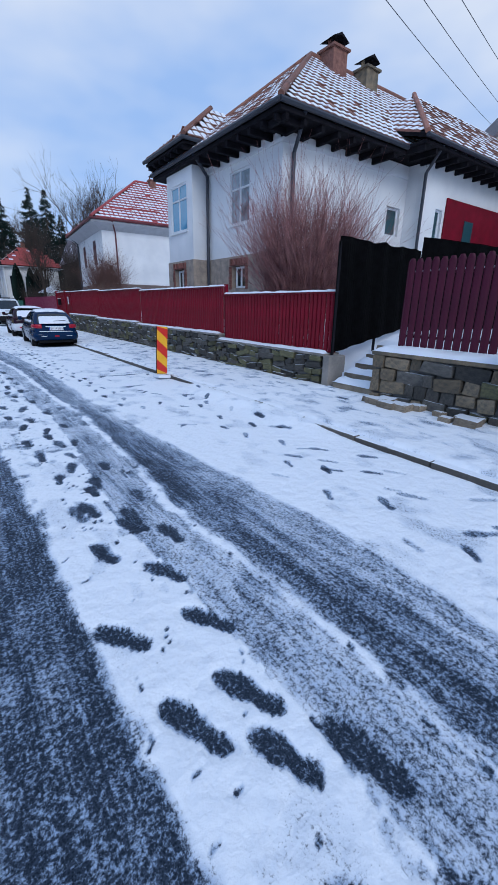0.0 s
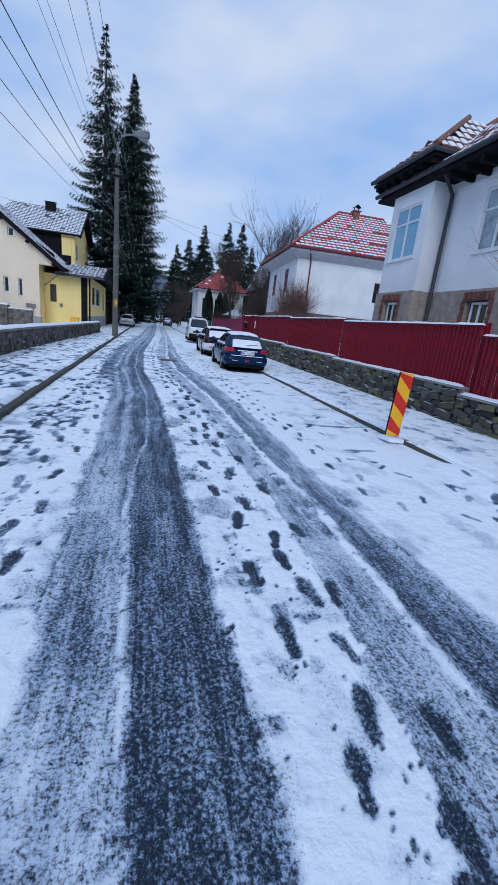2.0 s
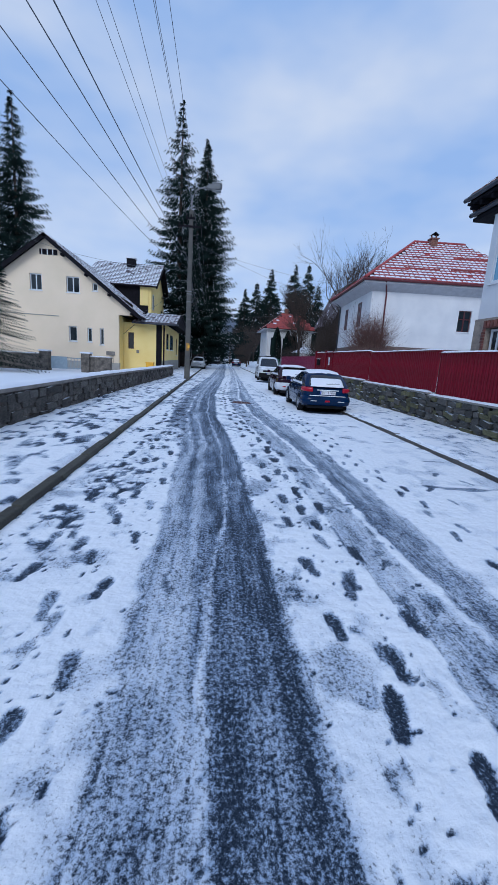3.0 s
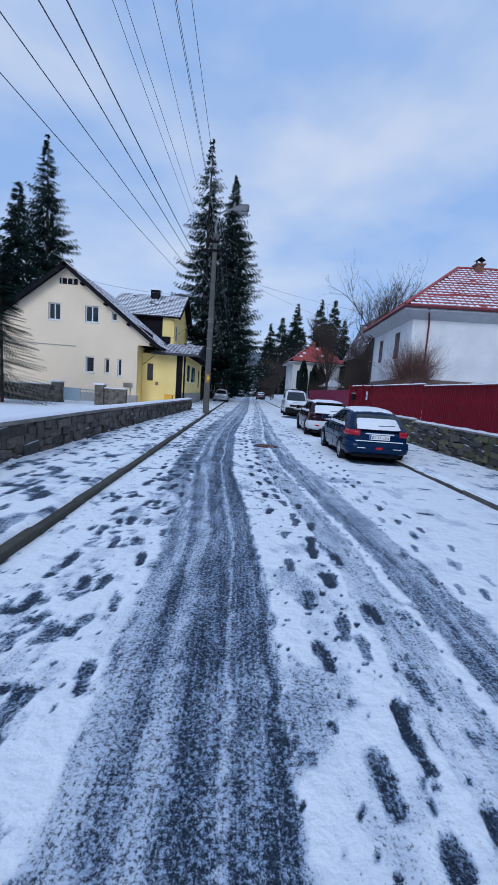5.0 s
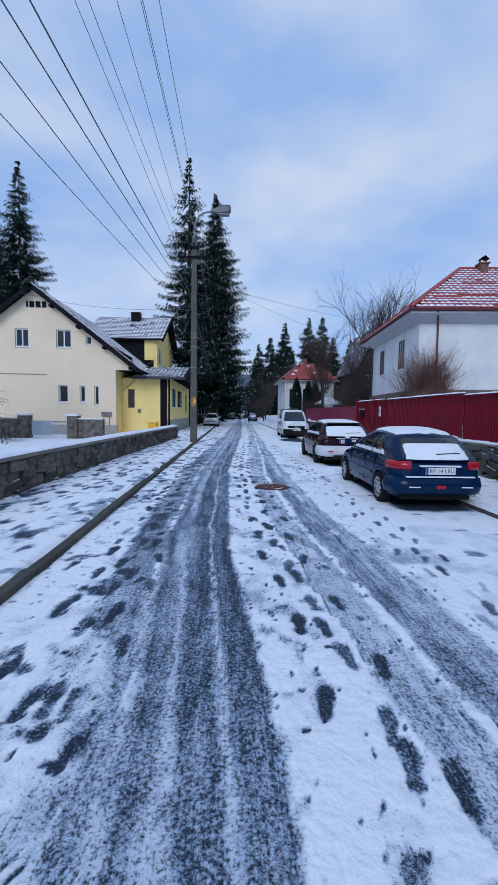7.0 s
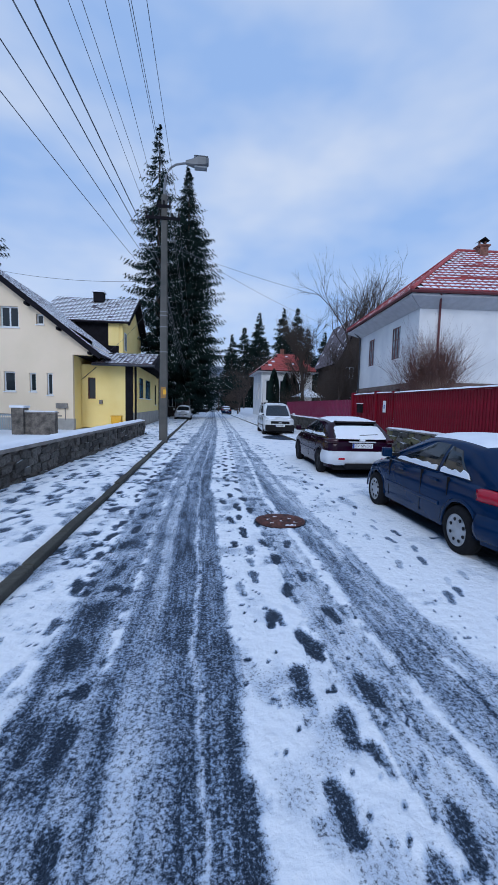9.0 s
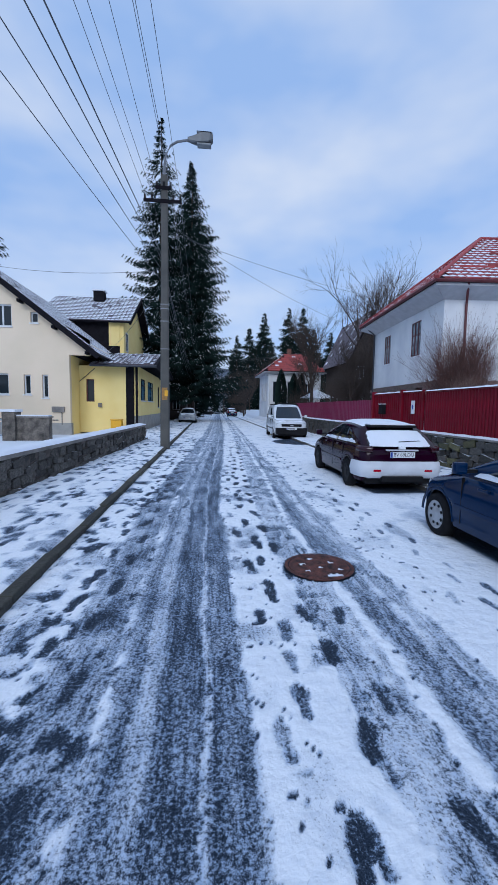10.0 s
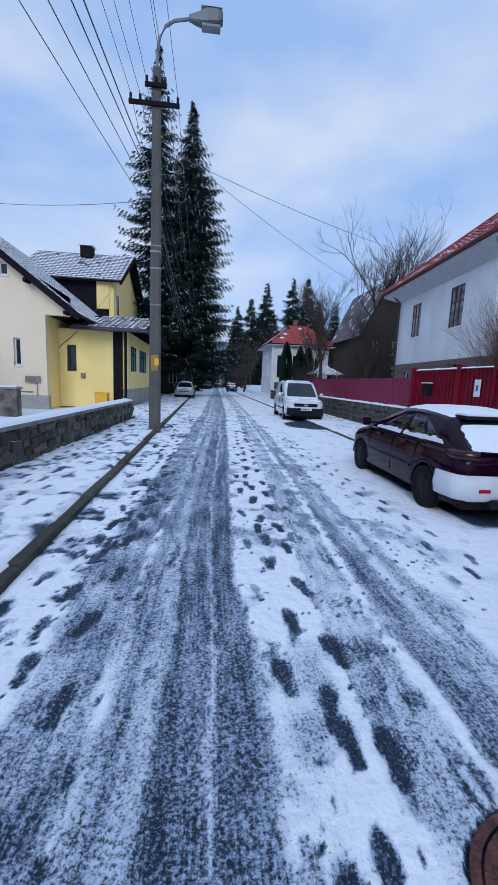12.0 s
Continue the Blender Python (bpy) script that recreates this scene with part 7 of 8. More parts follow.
def spruce(label, at, height, spread, seed, whorls=46, limbs=11, sparse=0.0, start=0.05, bulk=1.0, frost=0.055):
    """A spruce: tapered trunk, drooping limbs, each hung with many short needle sprays."""
    t = thing("spruce_tree", label, "tree", at, 0, "spruces")
    part("trunk", tube([(0, 0, -0.5), (0, 0, height * 0.5), (0.1, 0, height * 0.99)], height * 0.014, 9, taper=0.03), BARK, t)
    r = random.Random(seed)
    verts, faces, snow_v, snow_f = [], [], [], []
    for w in range(whorls):
        f = start + (1 - start) * (w / whorls) ** 0.92
        z = height * f
        reach = spread * (1 - f) ** 0.72 * min(1, (1 - f) / 0.2) ** 0.5 * r.uniform(0.8, 1.1) + 0.10
        for k in range(max(4, int(limbs * (1 - 0.5 * f)))):
            if r.random() < sparse:
                continue
            a = r.uniform(0, 2 * math.pi)
            long = reach * r.uniform(0.62, 1.12)
            droop = r.uniform(0.16, 0.42)
            base = Vector((0, 0, z + r.uniform(-0.3, 0.3)))
            out, side = Vector((math.cos(a), math.sin(a), 0)), Vector((-math.sin(a), math.cos(a), 0))
            n = max(4, int(long / 0.34))
            for i in range(1, n + 1):
                s0 = i / n
                p = base + out * (long * s0) + Vector((0, 0, -droop * long * s0 + 0.22 * long * s0 * s0))
                size = (0.42 + 0.55 * (1 - s0)) * min(1.0, 0.4 + long / 4) * bulk
                for g in (-1, 1, 0, -0.5, 0.5, -0.8, 0.8, 0.2):
                    d = (out * r.uniform(0.25, 0.8) + side * g * r.uniform(0.5, 1.0) + Vector((0, 0, -r.uniform(0.25, 0.95)))).normalized()
                    wv = d.cross(Vector((r.uniform(-1, 1), r.uniform(-1, 1), r.uniform(0.2, 1)))).normalized() * size * r.uniform(0.07, 0.17)
                    q = p + d * size * r.uniform(0.7, 1.25)
                    m = len(verts)
                    verts += [p - wv * 0.5, p + wv * 0.5, q + wv * 0.25, q - wv * 0.25]
                    faces.append((m, m + 1, m + 2, m + 3))
                    if r.random() < frost:
                        m = len(snow_v)
                        lift = Vector((0, 0, 0.03))
                        snow_v += [p - wv * 0.4 + lift, p + wv * 0.4 + lift, p + (q - p) * 0.5 + wv * 0.3 + lift, p + (q - p) * 0.5 - wv * 0.3 + lift]
                        snow_f.append((m, m + 1, m + 2, m + 3))
    for nm, vv, ff, mm in (("crown", verts, faces, NEEDLES), ("crown_snow", snow_v, snow_f, SNOW)):
        me = bpy.data.meshes.new(nm)
        me.from_pydata([tuple(v) for v in vv], [], ff)
        me.materials.append(mm)
        o = tagged(new(nm, me), kind="stuff")
        o.parent = t
    return t


spruce("tall dark spruce behind the yellow house, thin at the top", (-5.3, 60.5, 0), 30.6, 5.7, 1, 64, 13, 0.30, 0.10, frost=0.13)
spruce("dense dark spruce beside a taller one", (-2.3, 62.5, 0), 27.8, 6.3, 2, 60, 18, 0.0, 0.12)
spruce("very dark spruce behind the cream house", (-25.2, 62, 0), 30.5, 6.0, 3, 54, 15)
fs = spruce("slender spruce at the end of the street", (9.8, 120, 0), 22.0, 5.2, 4, 36, 11, bulk=1.7)
fb = spruce("broad spruce at the end of the street", (13.7, 121, 0), 26.0, 5.8, 5, 38, 11, bulk=1.7)
copy_thing(fb, pose(20.5, 123, 0, 0, 0, 70) @ Matrix.Diagonal((1, 1, 1.08, 1)))
copy_thing(fs, pose(23.8, 121, 0, 0, 0, 130) @ Matrix.Diagonal((1, 1, 1.27, 1)))
for x, y, s, base, rz in ((-1.3, 112, 0.85, fs, 40), (-6.5, 118, 0.8, fs, 200), (-9, 125, 0.9, fb, 20), (28, 126, 0.9, fb, 160), (7.5, 132, 0.85, fb, 250), (17, 130, 0.9, fs, 300), (34, 130, 0.9, fb, 15),
                          (-3.0, 82, 0.55, fs, 15), (-33, 70, 1.1, fb, 40), (-38, 60, 1.0, fb, 140), (53, 85, 1.05, fb, 25), (58, 78, 0.95, fs, 205)):
    o = copy_thing(base, pose(x, y, 0, 0, 0, rz))
    o.scale = (s * 1.05, s * 1.05, s)


def branches(start, way, length, radius, depth, seed, spread):
    """Collects a branching as one mesh out of small pieces, to stay quick."""
    r = random.Random(seed)
    verts, faces = [], []

    def limb(pts, ra, rb, sides):
        rings = []
        for i, p in enumerate(pts):
            d = (pts[min(i + 1, len(pts) - 1)] - pts[max(i - 1, 0)]).normalized()
            u = d.cross(Vector((0.3, 0.2, 1)) if abs(d.z) < 0.9 else Vector((1, 0, 0))).normalized()
            v = u.cross(d)
            rad = ra + (rb - ra) * i / (len(pts) - 1)
            m = len(verts)
            for k in range(sides):
                a = 2 * math.pi * k / sides
                verts.append(p + rad * (math.cos(a) * u + math.sin(a) * v))
            rings.append(m)
        for a, b in zip(rings, rings[1:]):
            for k in range(sides):
                faces.append((a + k, a + (k + 1) % sides, b + (k + 1) % sides, b + k))

    def go(p, d, length, radius, depth):
        pts, q, dd = [p], p.copy(), d.copy()
        n = 4 if depth > 1 else 2
        for k in range(n):
            dd = (dd + Vector((r.uniform(-1, 1), r.uniform(-1, 1), r.uniform(-0.5, 0.8))) * 0.17).normalized()
            q = q + dd * length / n
            pts.append(q.copy())
        limb(pts, radius, radius * 0.6, 6 if depth > 3 else (4 if depth > 1 else 3))
        if depth == 0:
            return
        for k in range(r.choice((3, 3, 4))):
            at = pts[r.choice(range(1, len(pts)))]
            side = dd.cross(Vector((r.uniform(-1, 1), r.uniform(-1, 1), r.uniform(-1, 1)))).normalized()
            nd = (dd + side * spread * r.uniform(0.5, 1.2) + Vector((0, 0, 0.18))).normalized()
            go(at, nd, length * r.uniform(0.55, 0.82), radius * 0.55, depth - 1)

    go(Vector(start), Vector(way).normalized(), length, radius, depth)
    return verts, faces


def mesh_part(name, verts, faces, m, parent):
    me = bpy.data.meshes.new(name)
    me.from_pydata([tuple(v) for v in verts], [], faces)
    me.materials.append(m)
    ob = new(name, me)
    ob.parent = parent
    return ob


def bare_tree(label, at, height, seed, depth=5, m=None):
    t = thing("bare_tree", label, "tree", at, 0, "bare trees")
    part("trunk", tube([(0, 0, -0.4), (0.05, 0, height * 0.2), (0.0, 0.05, height * 0.34)], height * 0.016, 8, taper=height * 0.010), m or BARK, t)
    r = random.Random(seed)
    for k in range(6):
        a = 2 * math.pi * k / 6 + r.uniform(-0.4, 0.4)
        v, f = branches((0, 0.05, height * r.uniform(0.2, 0.34)), (math.cos(a) * 0.34, math.sin(a) * 0.34, 1), height * 0.29, height * 0.0072, depth - 1, seed * 10 + k, 0.62)
        mesh_part("limb", v, f, m or BARK, t)
    return t


bt = bare_tree("tall leafless tree with fine branches behind the fence", (14.4, 52.5, 0.5), 15.0, 5, 6)
copy_thing(bt, pose(9.6, 55, 0.4, 0, 0, 120)).scale = (0.75, 0.75, 0.72)
copy_thing(bt, pose(11.5, 49.5, 0.4, 0, 0, 220)).scale = (0.6, 0.6, 0.5)
copy_thing(bt, pose(15.5, 50, 0.6, 0, 0, 20)).scale = (0.7, 0.7, 0.62)
bt2 = bare_tree("leafless tree with dense brown branches", (9.2, 78, 0), 11.0, 9)
for x, y, s, rz in ((6.5, 92, 0.9, 50), (-3.0, 96, 0.8, 140), (3.2, 112, 1.0, 220), (8.5, 104, 1.0, 80), (5.5, 84, 0.7, 10), (10.5, 61, 0.8, 30), (30, 10, 1.3, 70), (27, 5, 1.2, 160), (33, 14, 1.3, 200), (24.5, 3, 1.0, 250), (29, 1, 1.2, 10)):
    copy_thing(bt2, pose(x, y, 0, 0, 0, rz)).scale = (s, s, s)


def shrub(label, at, height, radius, stems, seed, m, upright=1.0):
    """A leafless shrub: a fan of stems from one stool, each with twigs."""
    t = thing("bare_shrub", label, "shrub", at, 0, "bare shrubs")
    r = random.Random(seed)
    for g in range(6):
        verts, faces = [], []
        for k in range(stems // 6):
            a, lean = r.uniform(0, 2 * math.pi), r.random() ** 0.6
            way = (math.cos(a) * lean * radius / height * 1.1, math.sin(a) * lean * radius / height * 1.1, upright)
            v, f = branches((math.cos(a) * lean * 0.35, math.sin(a) * lean * 0.35, -0.1), way, height * r.uniform(0.32, 0.40), 0.014, 3, seed * 1000 + g * 100 + k, 0.42)
            n = len(verts)
            verts += v
            faces += [tuple(i + n for i in q) for q in f]
        tagged(mesh_part("twig_mass", verts, faces, m, t), kind="stuff")
    return t


shrub("large leafless shrub with dense reddish twigs behind the fence", (8.2, 10.6, 0.9), 4.5, 2.4, 250, 3, TWIG)
shrub("leafless shrub with reddish-brown twigs in front of the white house", (9.4, 31.6, 0.9), 4.7, 0.85, 190, 7, TWIG_BROWN)
shrub("small leafless shrub beside the white house", (8.6, 29.6, 1.0), 2.4, 1.2, 48, 8, TWIG_TAN)
thick = shrub("dense dark leafless thicket behind the fence", (11.2, 50.5, 0.4), 5.6, 3.0, 84, 12, BARK)
copy_thing(thick, pose(14.2, 48.5, 0.4, 0, 0, 70))
copy_thing(thick, pose(12.9, 53.8, 0.4, 0, 0, 250)).scale = (0.9, 0.9, 1.35)
copy_thing(thick, pose(15.2, 52.0, 0.4, 0, 0, 120)).scale = (1.0, 1.0, 1.3)
copy_thing(thick, pose(8.6, 54.5, 0.3, 0, 0, 170)).scale = (0.7, 0.7, 0.7)
copy_thing(thick, pose(9.0, 72, 0.2, 0, 0, 10)).scale = (0.9, 0.9, 0.7)
for x, y, s, rz in ((21, 6, 1.2, 40), (25, 9, 1.4, 130), (28, 4, 1.3, 220), (23, 1, 1.2, 300), (6.5, 100, 1.0, 20), (-4.5, 104, 1.0, 70), (6.0, 114, 1.2, 150)):
    copy_thing(thick, pose(x, y, 0.6, 0, 0, rz)).scale = (s, s, s)


def cypress(at, h):
    t = thing("cypress", "dark columnar evergreen in front of the far house", "tree", at, 0, "columnar evergreens")
    part("trunk", tube([(0, 0, -0.2), (0, 0, h * 0.9)], 0.07, 6, taper=0.02), BARK, t)
    r = random.Random(int(h * 10))
    verts, faces = [], []
    for k in range(2600):
        f = r.random()
        rad = 0.62 * math.sin(math.pi * min(1, f * 0.9 + 0.12)) ** 0.6 * r.uniform(0.75, 1.05)
        a = r.uniform(0, 2 * math.pi)
        p = Vector((rad * math.cos(a), rad * math.sin(a), h * f))
        d = Vector((0.3 * math.cos(a), 0.3 * math.sin(a), 1)).normalized()
        w = d.cross(Vector((math.cos(a + 1), math.sin(a + 1), 0.3))).normalized() * 0.09
        m = len(verts)
        verts += [p - w, p + w, p + d * 0.3]
        faces.append((m, m + 1, m + 2))
    mesh_part("crown", verts, faces, NEEDLES, t)


for x, y, h in ((8.0, 63.0, 5.4), (9.6, 63.4, 5.0), (10.4, 63.2, 4.9)):
    cypress((x, y, 0.5), h)


# ---- far houses ----
def arcade_house():
    h = thing("far_villa", "white villa with arches and a bright red hip roof", "house", (6.9, 66, 0.3))
    ops = [(0.6, 1.7, 2.0, 4.6), (2.4, 3.5, 2.0, 4.6), (4.6, 5.4, 2.4, 4.4)]
    part("wall", wall_panel("x", 0, 1, 0, 6.6, 0, 5.7, ops), WHITE_WALL, h)
    part("wall", wall_panel("y", 0, 1, 0.3, 8, 0, 5.7, [(1.5, 2.8, 2.2, 4.4), (4.5, 5.8, 2.2, 4.4)]), WHITE_WALL, h)
    part("back_wall", box(0.3, 6.6, 8, 8.3, 0, 5.7), WHITE_WALL, h)
    part("end_wall", box(6.3, 6.6, 0.3, 8, 0, 5.7), WHITE_WALL, h)
    for o in ops:
        window(h, "x", 0, 1, *o, FRAME_WHITE, None, 1)
        bm = bmesh.new()
        c, w = (o[0] + o[1]) / 2, (o[1] - o[0]) / 2
        pts = [(c + (w + 0.12) * math.cos(a), o[3] + (w + 0.12) * math.sin(a)) for a in np.linspace(0, math.pi, 12)] + [(c + w * 0.8 * math.cos(a), o[3] + w * 0.8 * math.sin(a)) for a in np.linspace(math.pi, 0, 12)]
        part("arch", prism(pts, -0.06, -0.005, "y", bm), WHITE_PAINT, h)
    for x in (0.1, 2.0, 4.0, 6.2):
        part("column", tube([(x, -0.15, 0), (x, -0.15, 5.5)], 0.11), WHITE_PAINT, h)
    e = 0.6
    A, B, C, D = (-e, -e, 5.8), (6.6 + e, -e, 5.8), (6.6 + e, 8.3 + e, 5.8), (-e, 8.3 + e, 5.8)
    P, Q = (2.6, 3.2, 8.3), (5.0, 4.6, 8.3)
    tile_roof(h, A, B, Q, P, ROOF_BRIGHT, 0.5, 0.5, 0.12, seed=41)
    tile_roof(h, D, A, P, P, ROOF_BRIGHT, 0.5, 0.5, 0.5, seed=42)
    tile_roof(h, B, C, Q, Q, ROOF_BRIGHT, 0.5, 0.5, 0.9, seed=43)
    tile_roof(h, C, D, P, Q, ROOF_BRIGHT, 0.5, 0.5, 0.5, seed=44)
    part("soffit", box(-e, 6.6 + e, -e, 8.3 + e, 5.62, 5.7), SOFFIT, h)
    chimney(h, 3.2, 3.4, 8.0, 9.0, 0.25, BRICK, False)


ROOF_BRIGHT = mat("bright_red_tile", (0.42, 0.06, 0.045), 0.6, var=0.2, scale=2, bump=0.2, second=(0.30, 0.05, 0.05))
arcade_house()


def gable_house(name, label, at, rz, w, d, eave, ridge, wall, roof, snow, rows=2, cols=3):
    h = thing(name, label, "house", at, rz)
    ops = []
    for r in range(rows):
        for c in range(cols):
            u = w * (c + 0.5) / cols
            z = 1.2 + (eave - 0.6) * r / rows
            ops.append((u - 0.45, u + 0.45, z, z + 1.3))
    part("wall", wall_panel("x", 0, 1, 0, w, 0, eave, ops), wall, h)
    for o in ops:
        window(h, "x", 0, 1, *o, FRAME_WHITE, None, 1)
    part("gable", prism([(0, eave), (w, eave), (w / 2, ridge)], 0, 0.3), wall, h)
    side = [(d * (k + 0.5) / 3 - 0.45, d * (k + 0.5) / 3 + 0.45, 1.3, 2.6) for k in range(3)]
    part("wall", wall_panel("y", 0, 1, 0.3, d, 0, eave, side), wall, h)
    part("wall", wall_panel("y", w, -1, 0.3, d, 0, eave, side), wall, h)
    for o in side:
        window(h, "y", 0, 1, *o, FRAME_WHITE, None, 1)
        window(h, "y", w, -1, *o, FRAME_WHITE, None, 1)
    part("back_wall", box(0.3, w - 0.3, d - 0.3, d, 0, eave), wall, h)
    e = 0.5
    k = (ridge - eave) / (w / 2)
    tile_roof(h, (-e, d + e, eave - e * k), (-e, -e, eave - e * k), (w / 2, -e, ridge + 0.1), (w / 2, d + e, ridge + 0.1), roof, 0.45, 0.5, snow, seed=51)
    tile_roof(h, (w + e, -e, eave - e * k), (w + e, d + e, eave - e * k), (w / 2, d + e, ridge + 0.1), (w / 2, -e, ridge + 0.1), roof, 0.45, 0.5, snow, seed=52)
    return h


TIMBER = mat("weathered_timber", (0.065, 0.048, 0.04), 0.9, var=0.25, scale=4, bump=0.4)
RED_RENDER = mat("faded_red_render", (0.34, 0.10, 0.09), 0.9, var=0.15, scale=2, bump=0.3)
gable_house("timber_house", "brown timber-gabled house behind bare trees", (14.5, 58, 0.3), 0, 4.0, 9, 7.2, 11.4, TIMBER, ROOF_DARK, 0.15, 2, 2)
gable_house("brick_outbuilding", "low brown outbuilding beside the spruce trees", (-7.5, 66, 0), 0, 4.4, 6, 3.0, 4.6, TIMBER, ROOF_DARK, 0.9, 1, 2)
gable_house("red_house", "faded red house front at the far pavement", (-8.2, 74, 0), 0, 5.0, 9, 3.8, 6.2, RED_RENDER, ROOF_DARK, 0.9)
gable_house("white_far_house", "small white house with a snowy roof far down the street", (-9, 88, 0), 0, 6.0, 9, 4.4, 7.4, WHITE_WALL, ROOF_DARK, 0.95)
gable_house("white_far_house", "white far house between trees at the street end", (-9, 140, 0), 0, 8.0, 9, 5.0, 8.4, WHITE_WALL, ROOF_DARK, 0.95)


def shelter():
    g = thing("garden_pavilion", "small green garden pavilion with a snowy roof", "pavilion", (9.8, 57.2, 0.4))
    for x, y in ((0, 0), (2.4, 0), (0, 2.4), (2.4, 2.4)):
        part("post", box(x - 0.06, x + 0.06, y - 0.06, y + 0.06, 0, 2.3), GREEN_METAL, g)
    part("rail", box(0, 2.4, -0.03, 0.03, 0.8, 0.9), GREEN_METAL, g)
    bm = bmesh.new()
    v = [bm.verts.new(p) for p in ((-0.3, -0.3, 2.3), (2.7, -0.3, 2.3), (2.7, 2.7, 2.3), (-0.3, 2.7, 2.3), (1.2, 1.2, 3.2))]
    for a, b in ((0, 1), (1, 2), (2, 3), (3, 0)):
        bm.faces.new((v[a], v[b], v[4]))
    bm.faces.new((v[3], v[2], v[1], v[0]))
    part("roof", bm, SNOW, g)


shelter()


def apartments():
    """The block of flats behind the villa."""
    h = thing("apartment_block", "cream apartment block with balconies and a steep gable roof", "building", (43.0, 24.5, 0.5), -38)
    w, d = 16.0, 12.0
    ops = []
    for r in range(5):
        for u in (2.0, 3.6, 6.5, 8.1):
            ops.append((u, u + 1.1, 2.0 + 3.0 * r, 3.4 + 3.0 * r))
    part("wall", wall_panel("x", 0, 1, 0, w, 0, 16.0, ops), CREAM_PALE, h)
    for o in ops:
        window(h, "x", 0, 1, *o, FRAME_WHITE, PAINTED_SKY_GLASS, 1)
    part("wall", box(0, 0.3, 0.3, d, 0, 16.0), CREAM_PALE, h)
    part("wall", box(w - 0.3, w, 0.3, d, 0, 16.0), CREAM_PALE, h)
    part("gable", prism([(0, 16.0), (w, 16.0), (w / 2, 24.0)], 0, 0.3), CREAM_PALE, h)
    part("roof", slab([(-0.8, -0.8, 15.2), (-0.8, d, 15.2), (w / 2, d, 24.3), (w / 2, -0.8, 24.3)], 0.3), ROOF_DARK, h)
    part("roof", slab([(w + 0.8, d, 15.2), (w + 0.8, -0.8, 15.2), (w / 2, -0.8, 24.3), (w / 2, d, 24.3)], 0.3), ROOF_DARK, h)
    for r in range(5):
        z = 1.2 + 3.0 * r
        bal = part("balcony", box(10.2, 15.4, -1.4, -0.005, z, z + 0.15), CONCRETE, h)
        part("parapet", box(10.2, 15.4, -1.45, -1.38, z + 0.15, z + 1.1), (TIMBER, CREAM_PALE, BALCONY_BLUE)[r % 3], bal)
        part("glazing", box(10.4, 15.2, -1.36, -1.32, z + 1.1, z + 2.5), PAINTED_SKY_GLASS, bal)
        for k in range(5):
            part("glazing_bar", box(10.4 + 1.18 * k, 10.46 + 1.18 * k, -1.40, -1.361, z + 1.1, z + 2.6), FRAME_WHITE, bal)


CREAM_PALE = mat("pale_cream_render", (0.62, 0.54, 0.44), 0.9, var=0.08, scale=0.4, bump=0.1, second=(0.52, 0.44, 0.36))
BALCONY_BLUE = mat("blue_balcony_panel", (0.05, 0.16, 0.32), 0.6, var=0.1, bump=0.05)
apartments()


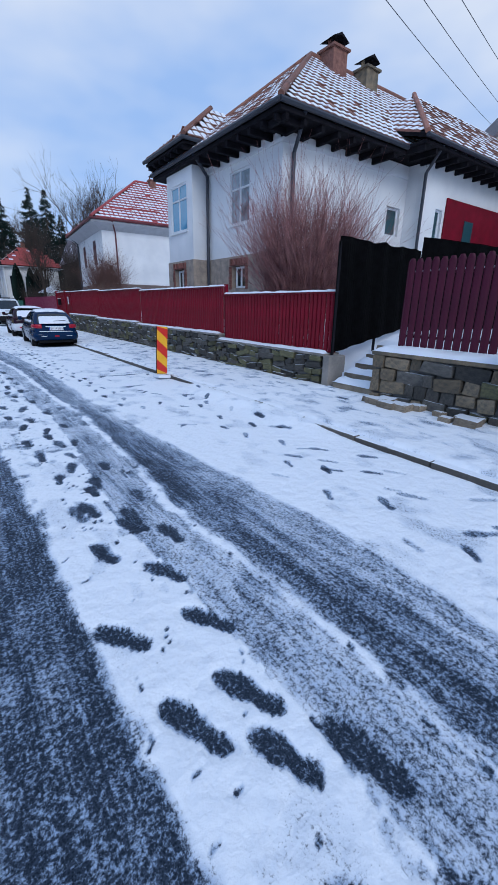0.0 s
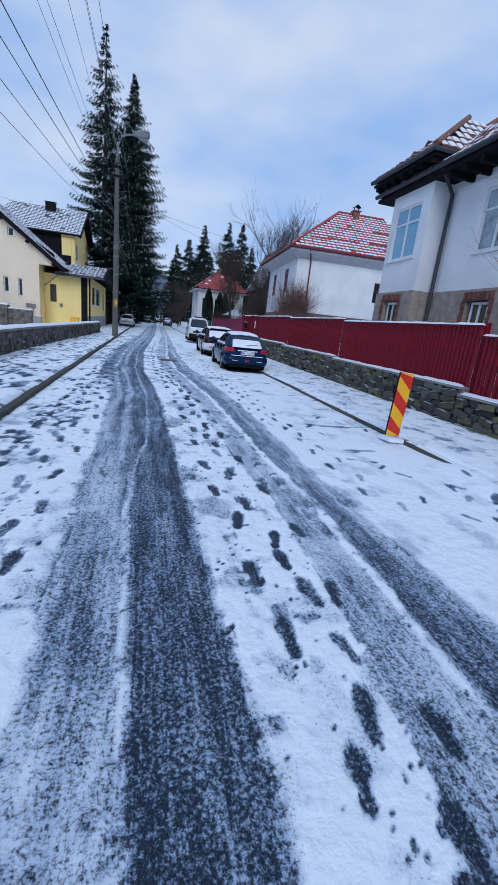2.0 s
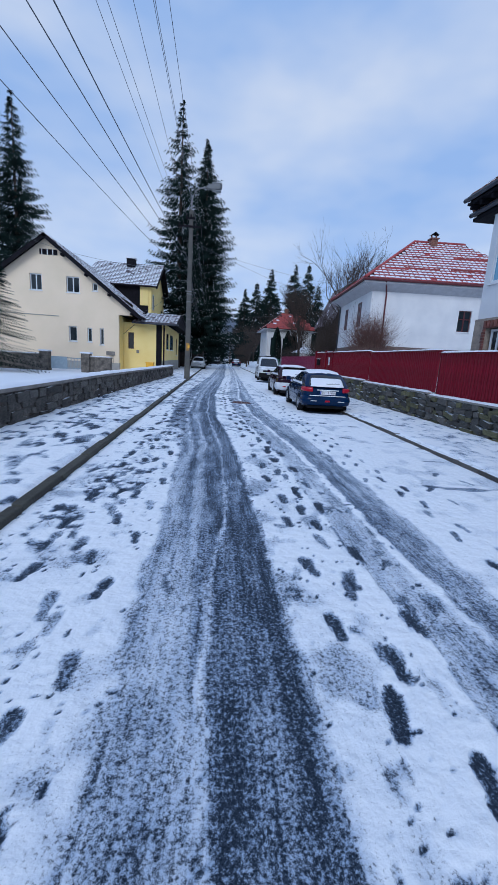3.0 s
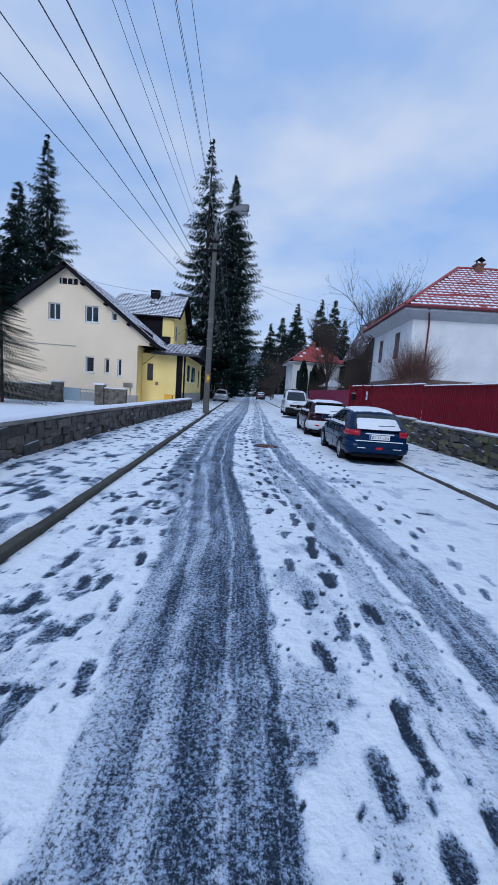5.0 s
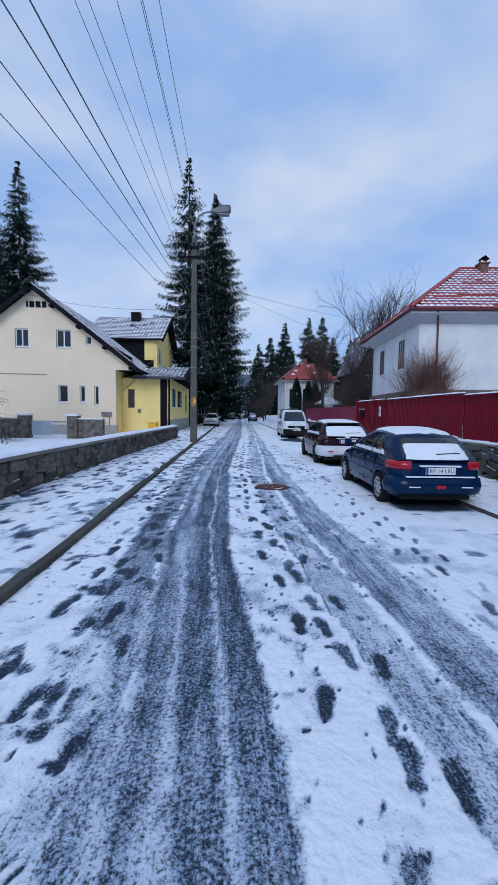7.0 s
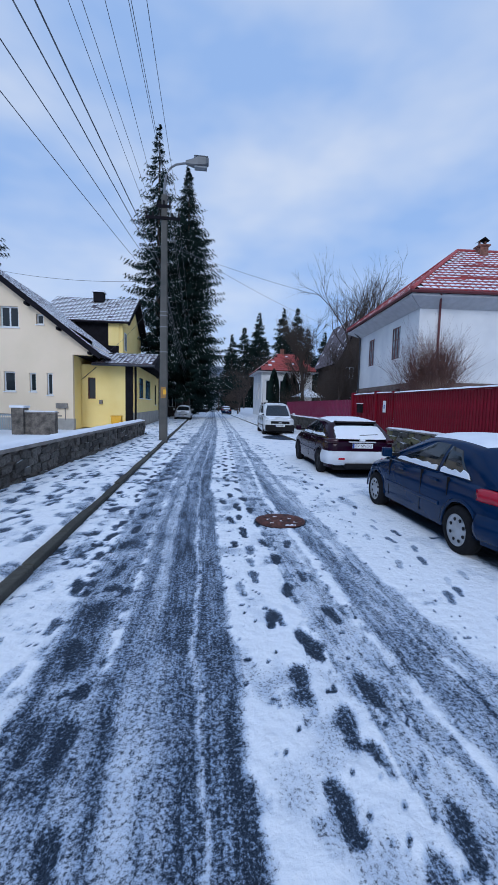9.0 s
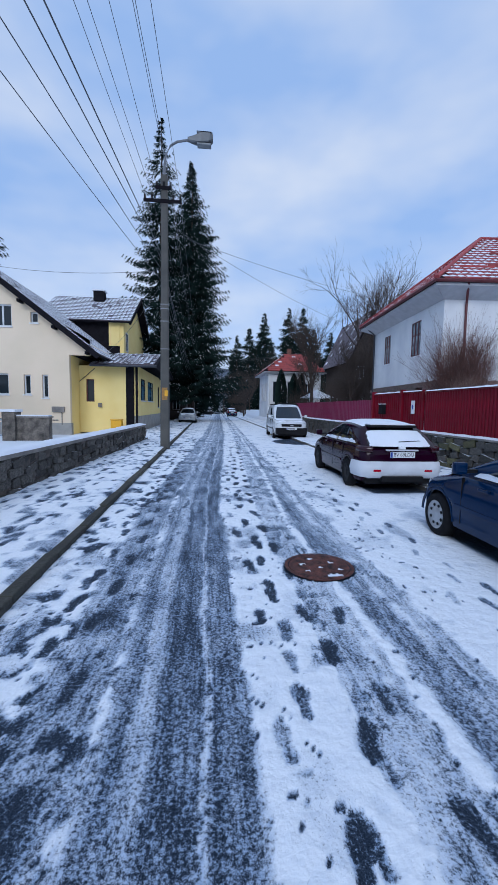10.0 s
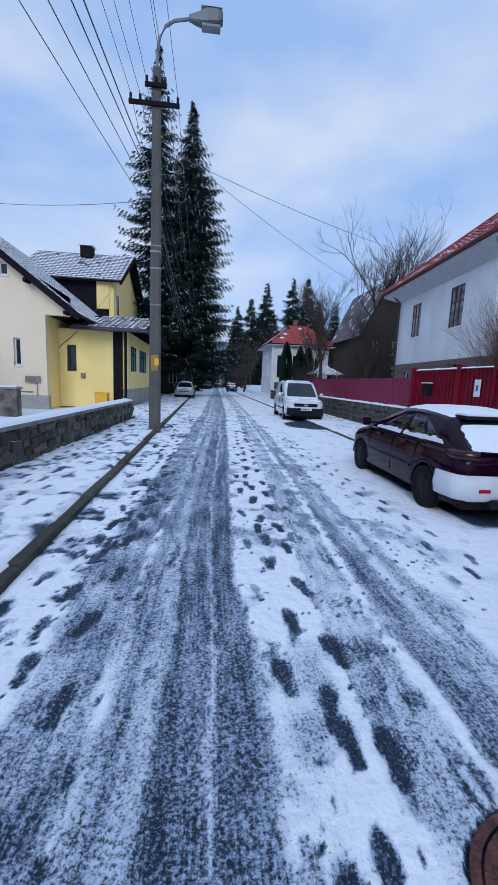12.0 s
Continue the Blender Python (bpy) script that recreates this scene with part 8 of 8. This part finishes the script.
def forecourt():
    """What stands in front of the cream house, behind the garden wall."""
    w = thing("yard_wall", "low dark stone wall with snowy coping in front of the cream house", "wall")
    for x0, x1 in ((-20, -12.2), (-9.2, -7.6)):
        part("wall_body", box(x0, x1, 36.0, 36.4, -0.1, 1.0), RENDERED, w)
        part("coping", box(x0 - 0.05, x1 + 0.05, 35.95, 36.45, 1.0, 1.06), CONCRETE, w)
        part("snow_cap", box(x0, x1, 35.98, 36.42, 1.06, 1.12, bevel=0.025), SNOW, w)
    for x in (-12.1, -9.3):
        part("pillar", box(x - 0.28, x + 0.28, 35.85, 36.5, -0.1, 1.25, bevel=0.02), RENDERED, w)
        part("pillar_cap", box(x - 0.34, x + 0.34, 35.8, 36.55, 1.25, 1.36, bevel=0.02), SNOW, w)
    g = thing("yard_gate", "pale blue metal yard gate between stone pillars", "gate")
    part("gate_panel", box(-11.7, -10.6, 36.1, 36.15, 0.1, 0.95), PALE_BLUE, g)
    part("rail", box(-10.55, -9.7, 36.1, 36.14, 0.85, 0.9), PALE_BLUE, g)
    part("rail", box(-10.55, -9.7, 36.1, 36.14, 0.15, 0.2), PALE_BLUE, g)
    for k in range(9):
        part("bar", tube([(-10.5 + 0.1 * k, 36.12, 0.18), (-10.5 + 0.1 * k, 36.12, 0.92)], 0.012, 6), PALE_BLUE, g)
    b = thing("yellow_bin", "small yellow plastic bin by the house wall", "bin", (-5.6, 40.7, 0))
    part("bin_body", box(-0.3, 0.3, -0.25, 0.25, 0.0, 0.75, bevel=0.04), YELLOW_PAINT, b)
    part("lid", box(-0.33, 0.33, -0.28, 0.28, 0.75, 0.82, bevel=0.03), YELLOW_PAINT, b)
    n = thing("low_spruce", "dark spruce whose drooping branches reach over the yard wall", "tree", (-13.6, 32.5, 0))
    part("trunk", tube([(0, 0, -0.2), (0, 0, 7.6)], 0.10, 8, taper=0.02), BARK, n)
    r = random.Random(77)
    verts, faces = [], []
    for k in range(300):
        f = r.random()
        a, z = r.uniform(0, 6.283), 0.4 + 7.1 * f
        long = 2.9 * (1 - f) + 0.15
        out, side = Vector((math.cos(a), math.sin(a), 0)), Vector((-math.sin(a), math.cos(a), 0))
        for i in range(1, 13):
            p = out * long * i / 12 + Vector((0, 0, z - 0.2 * long * i / 12))
            for s in (-1, 1):
                d = (out * 0.6 + side * s * 0.8 + Vector((0, 0, -0.45))).normalized() * 0.48 * (1.2 - i / 14)
                wv = Vector((0, 0, 1)).cross(d).normalized() * 0.03
                m = len(verts)
                verts += [p - wv, p + wv, p + d]
                faces.append((m, m + 1, m + 2))
    mesh_part("crown", verts, faces, NEEDLES, n)


PALE_BLUE = mat("pale_blue_metal", (0.30, 0.38, 0.44), 0.5, var=0.08, bump=0.05)
forecourt()
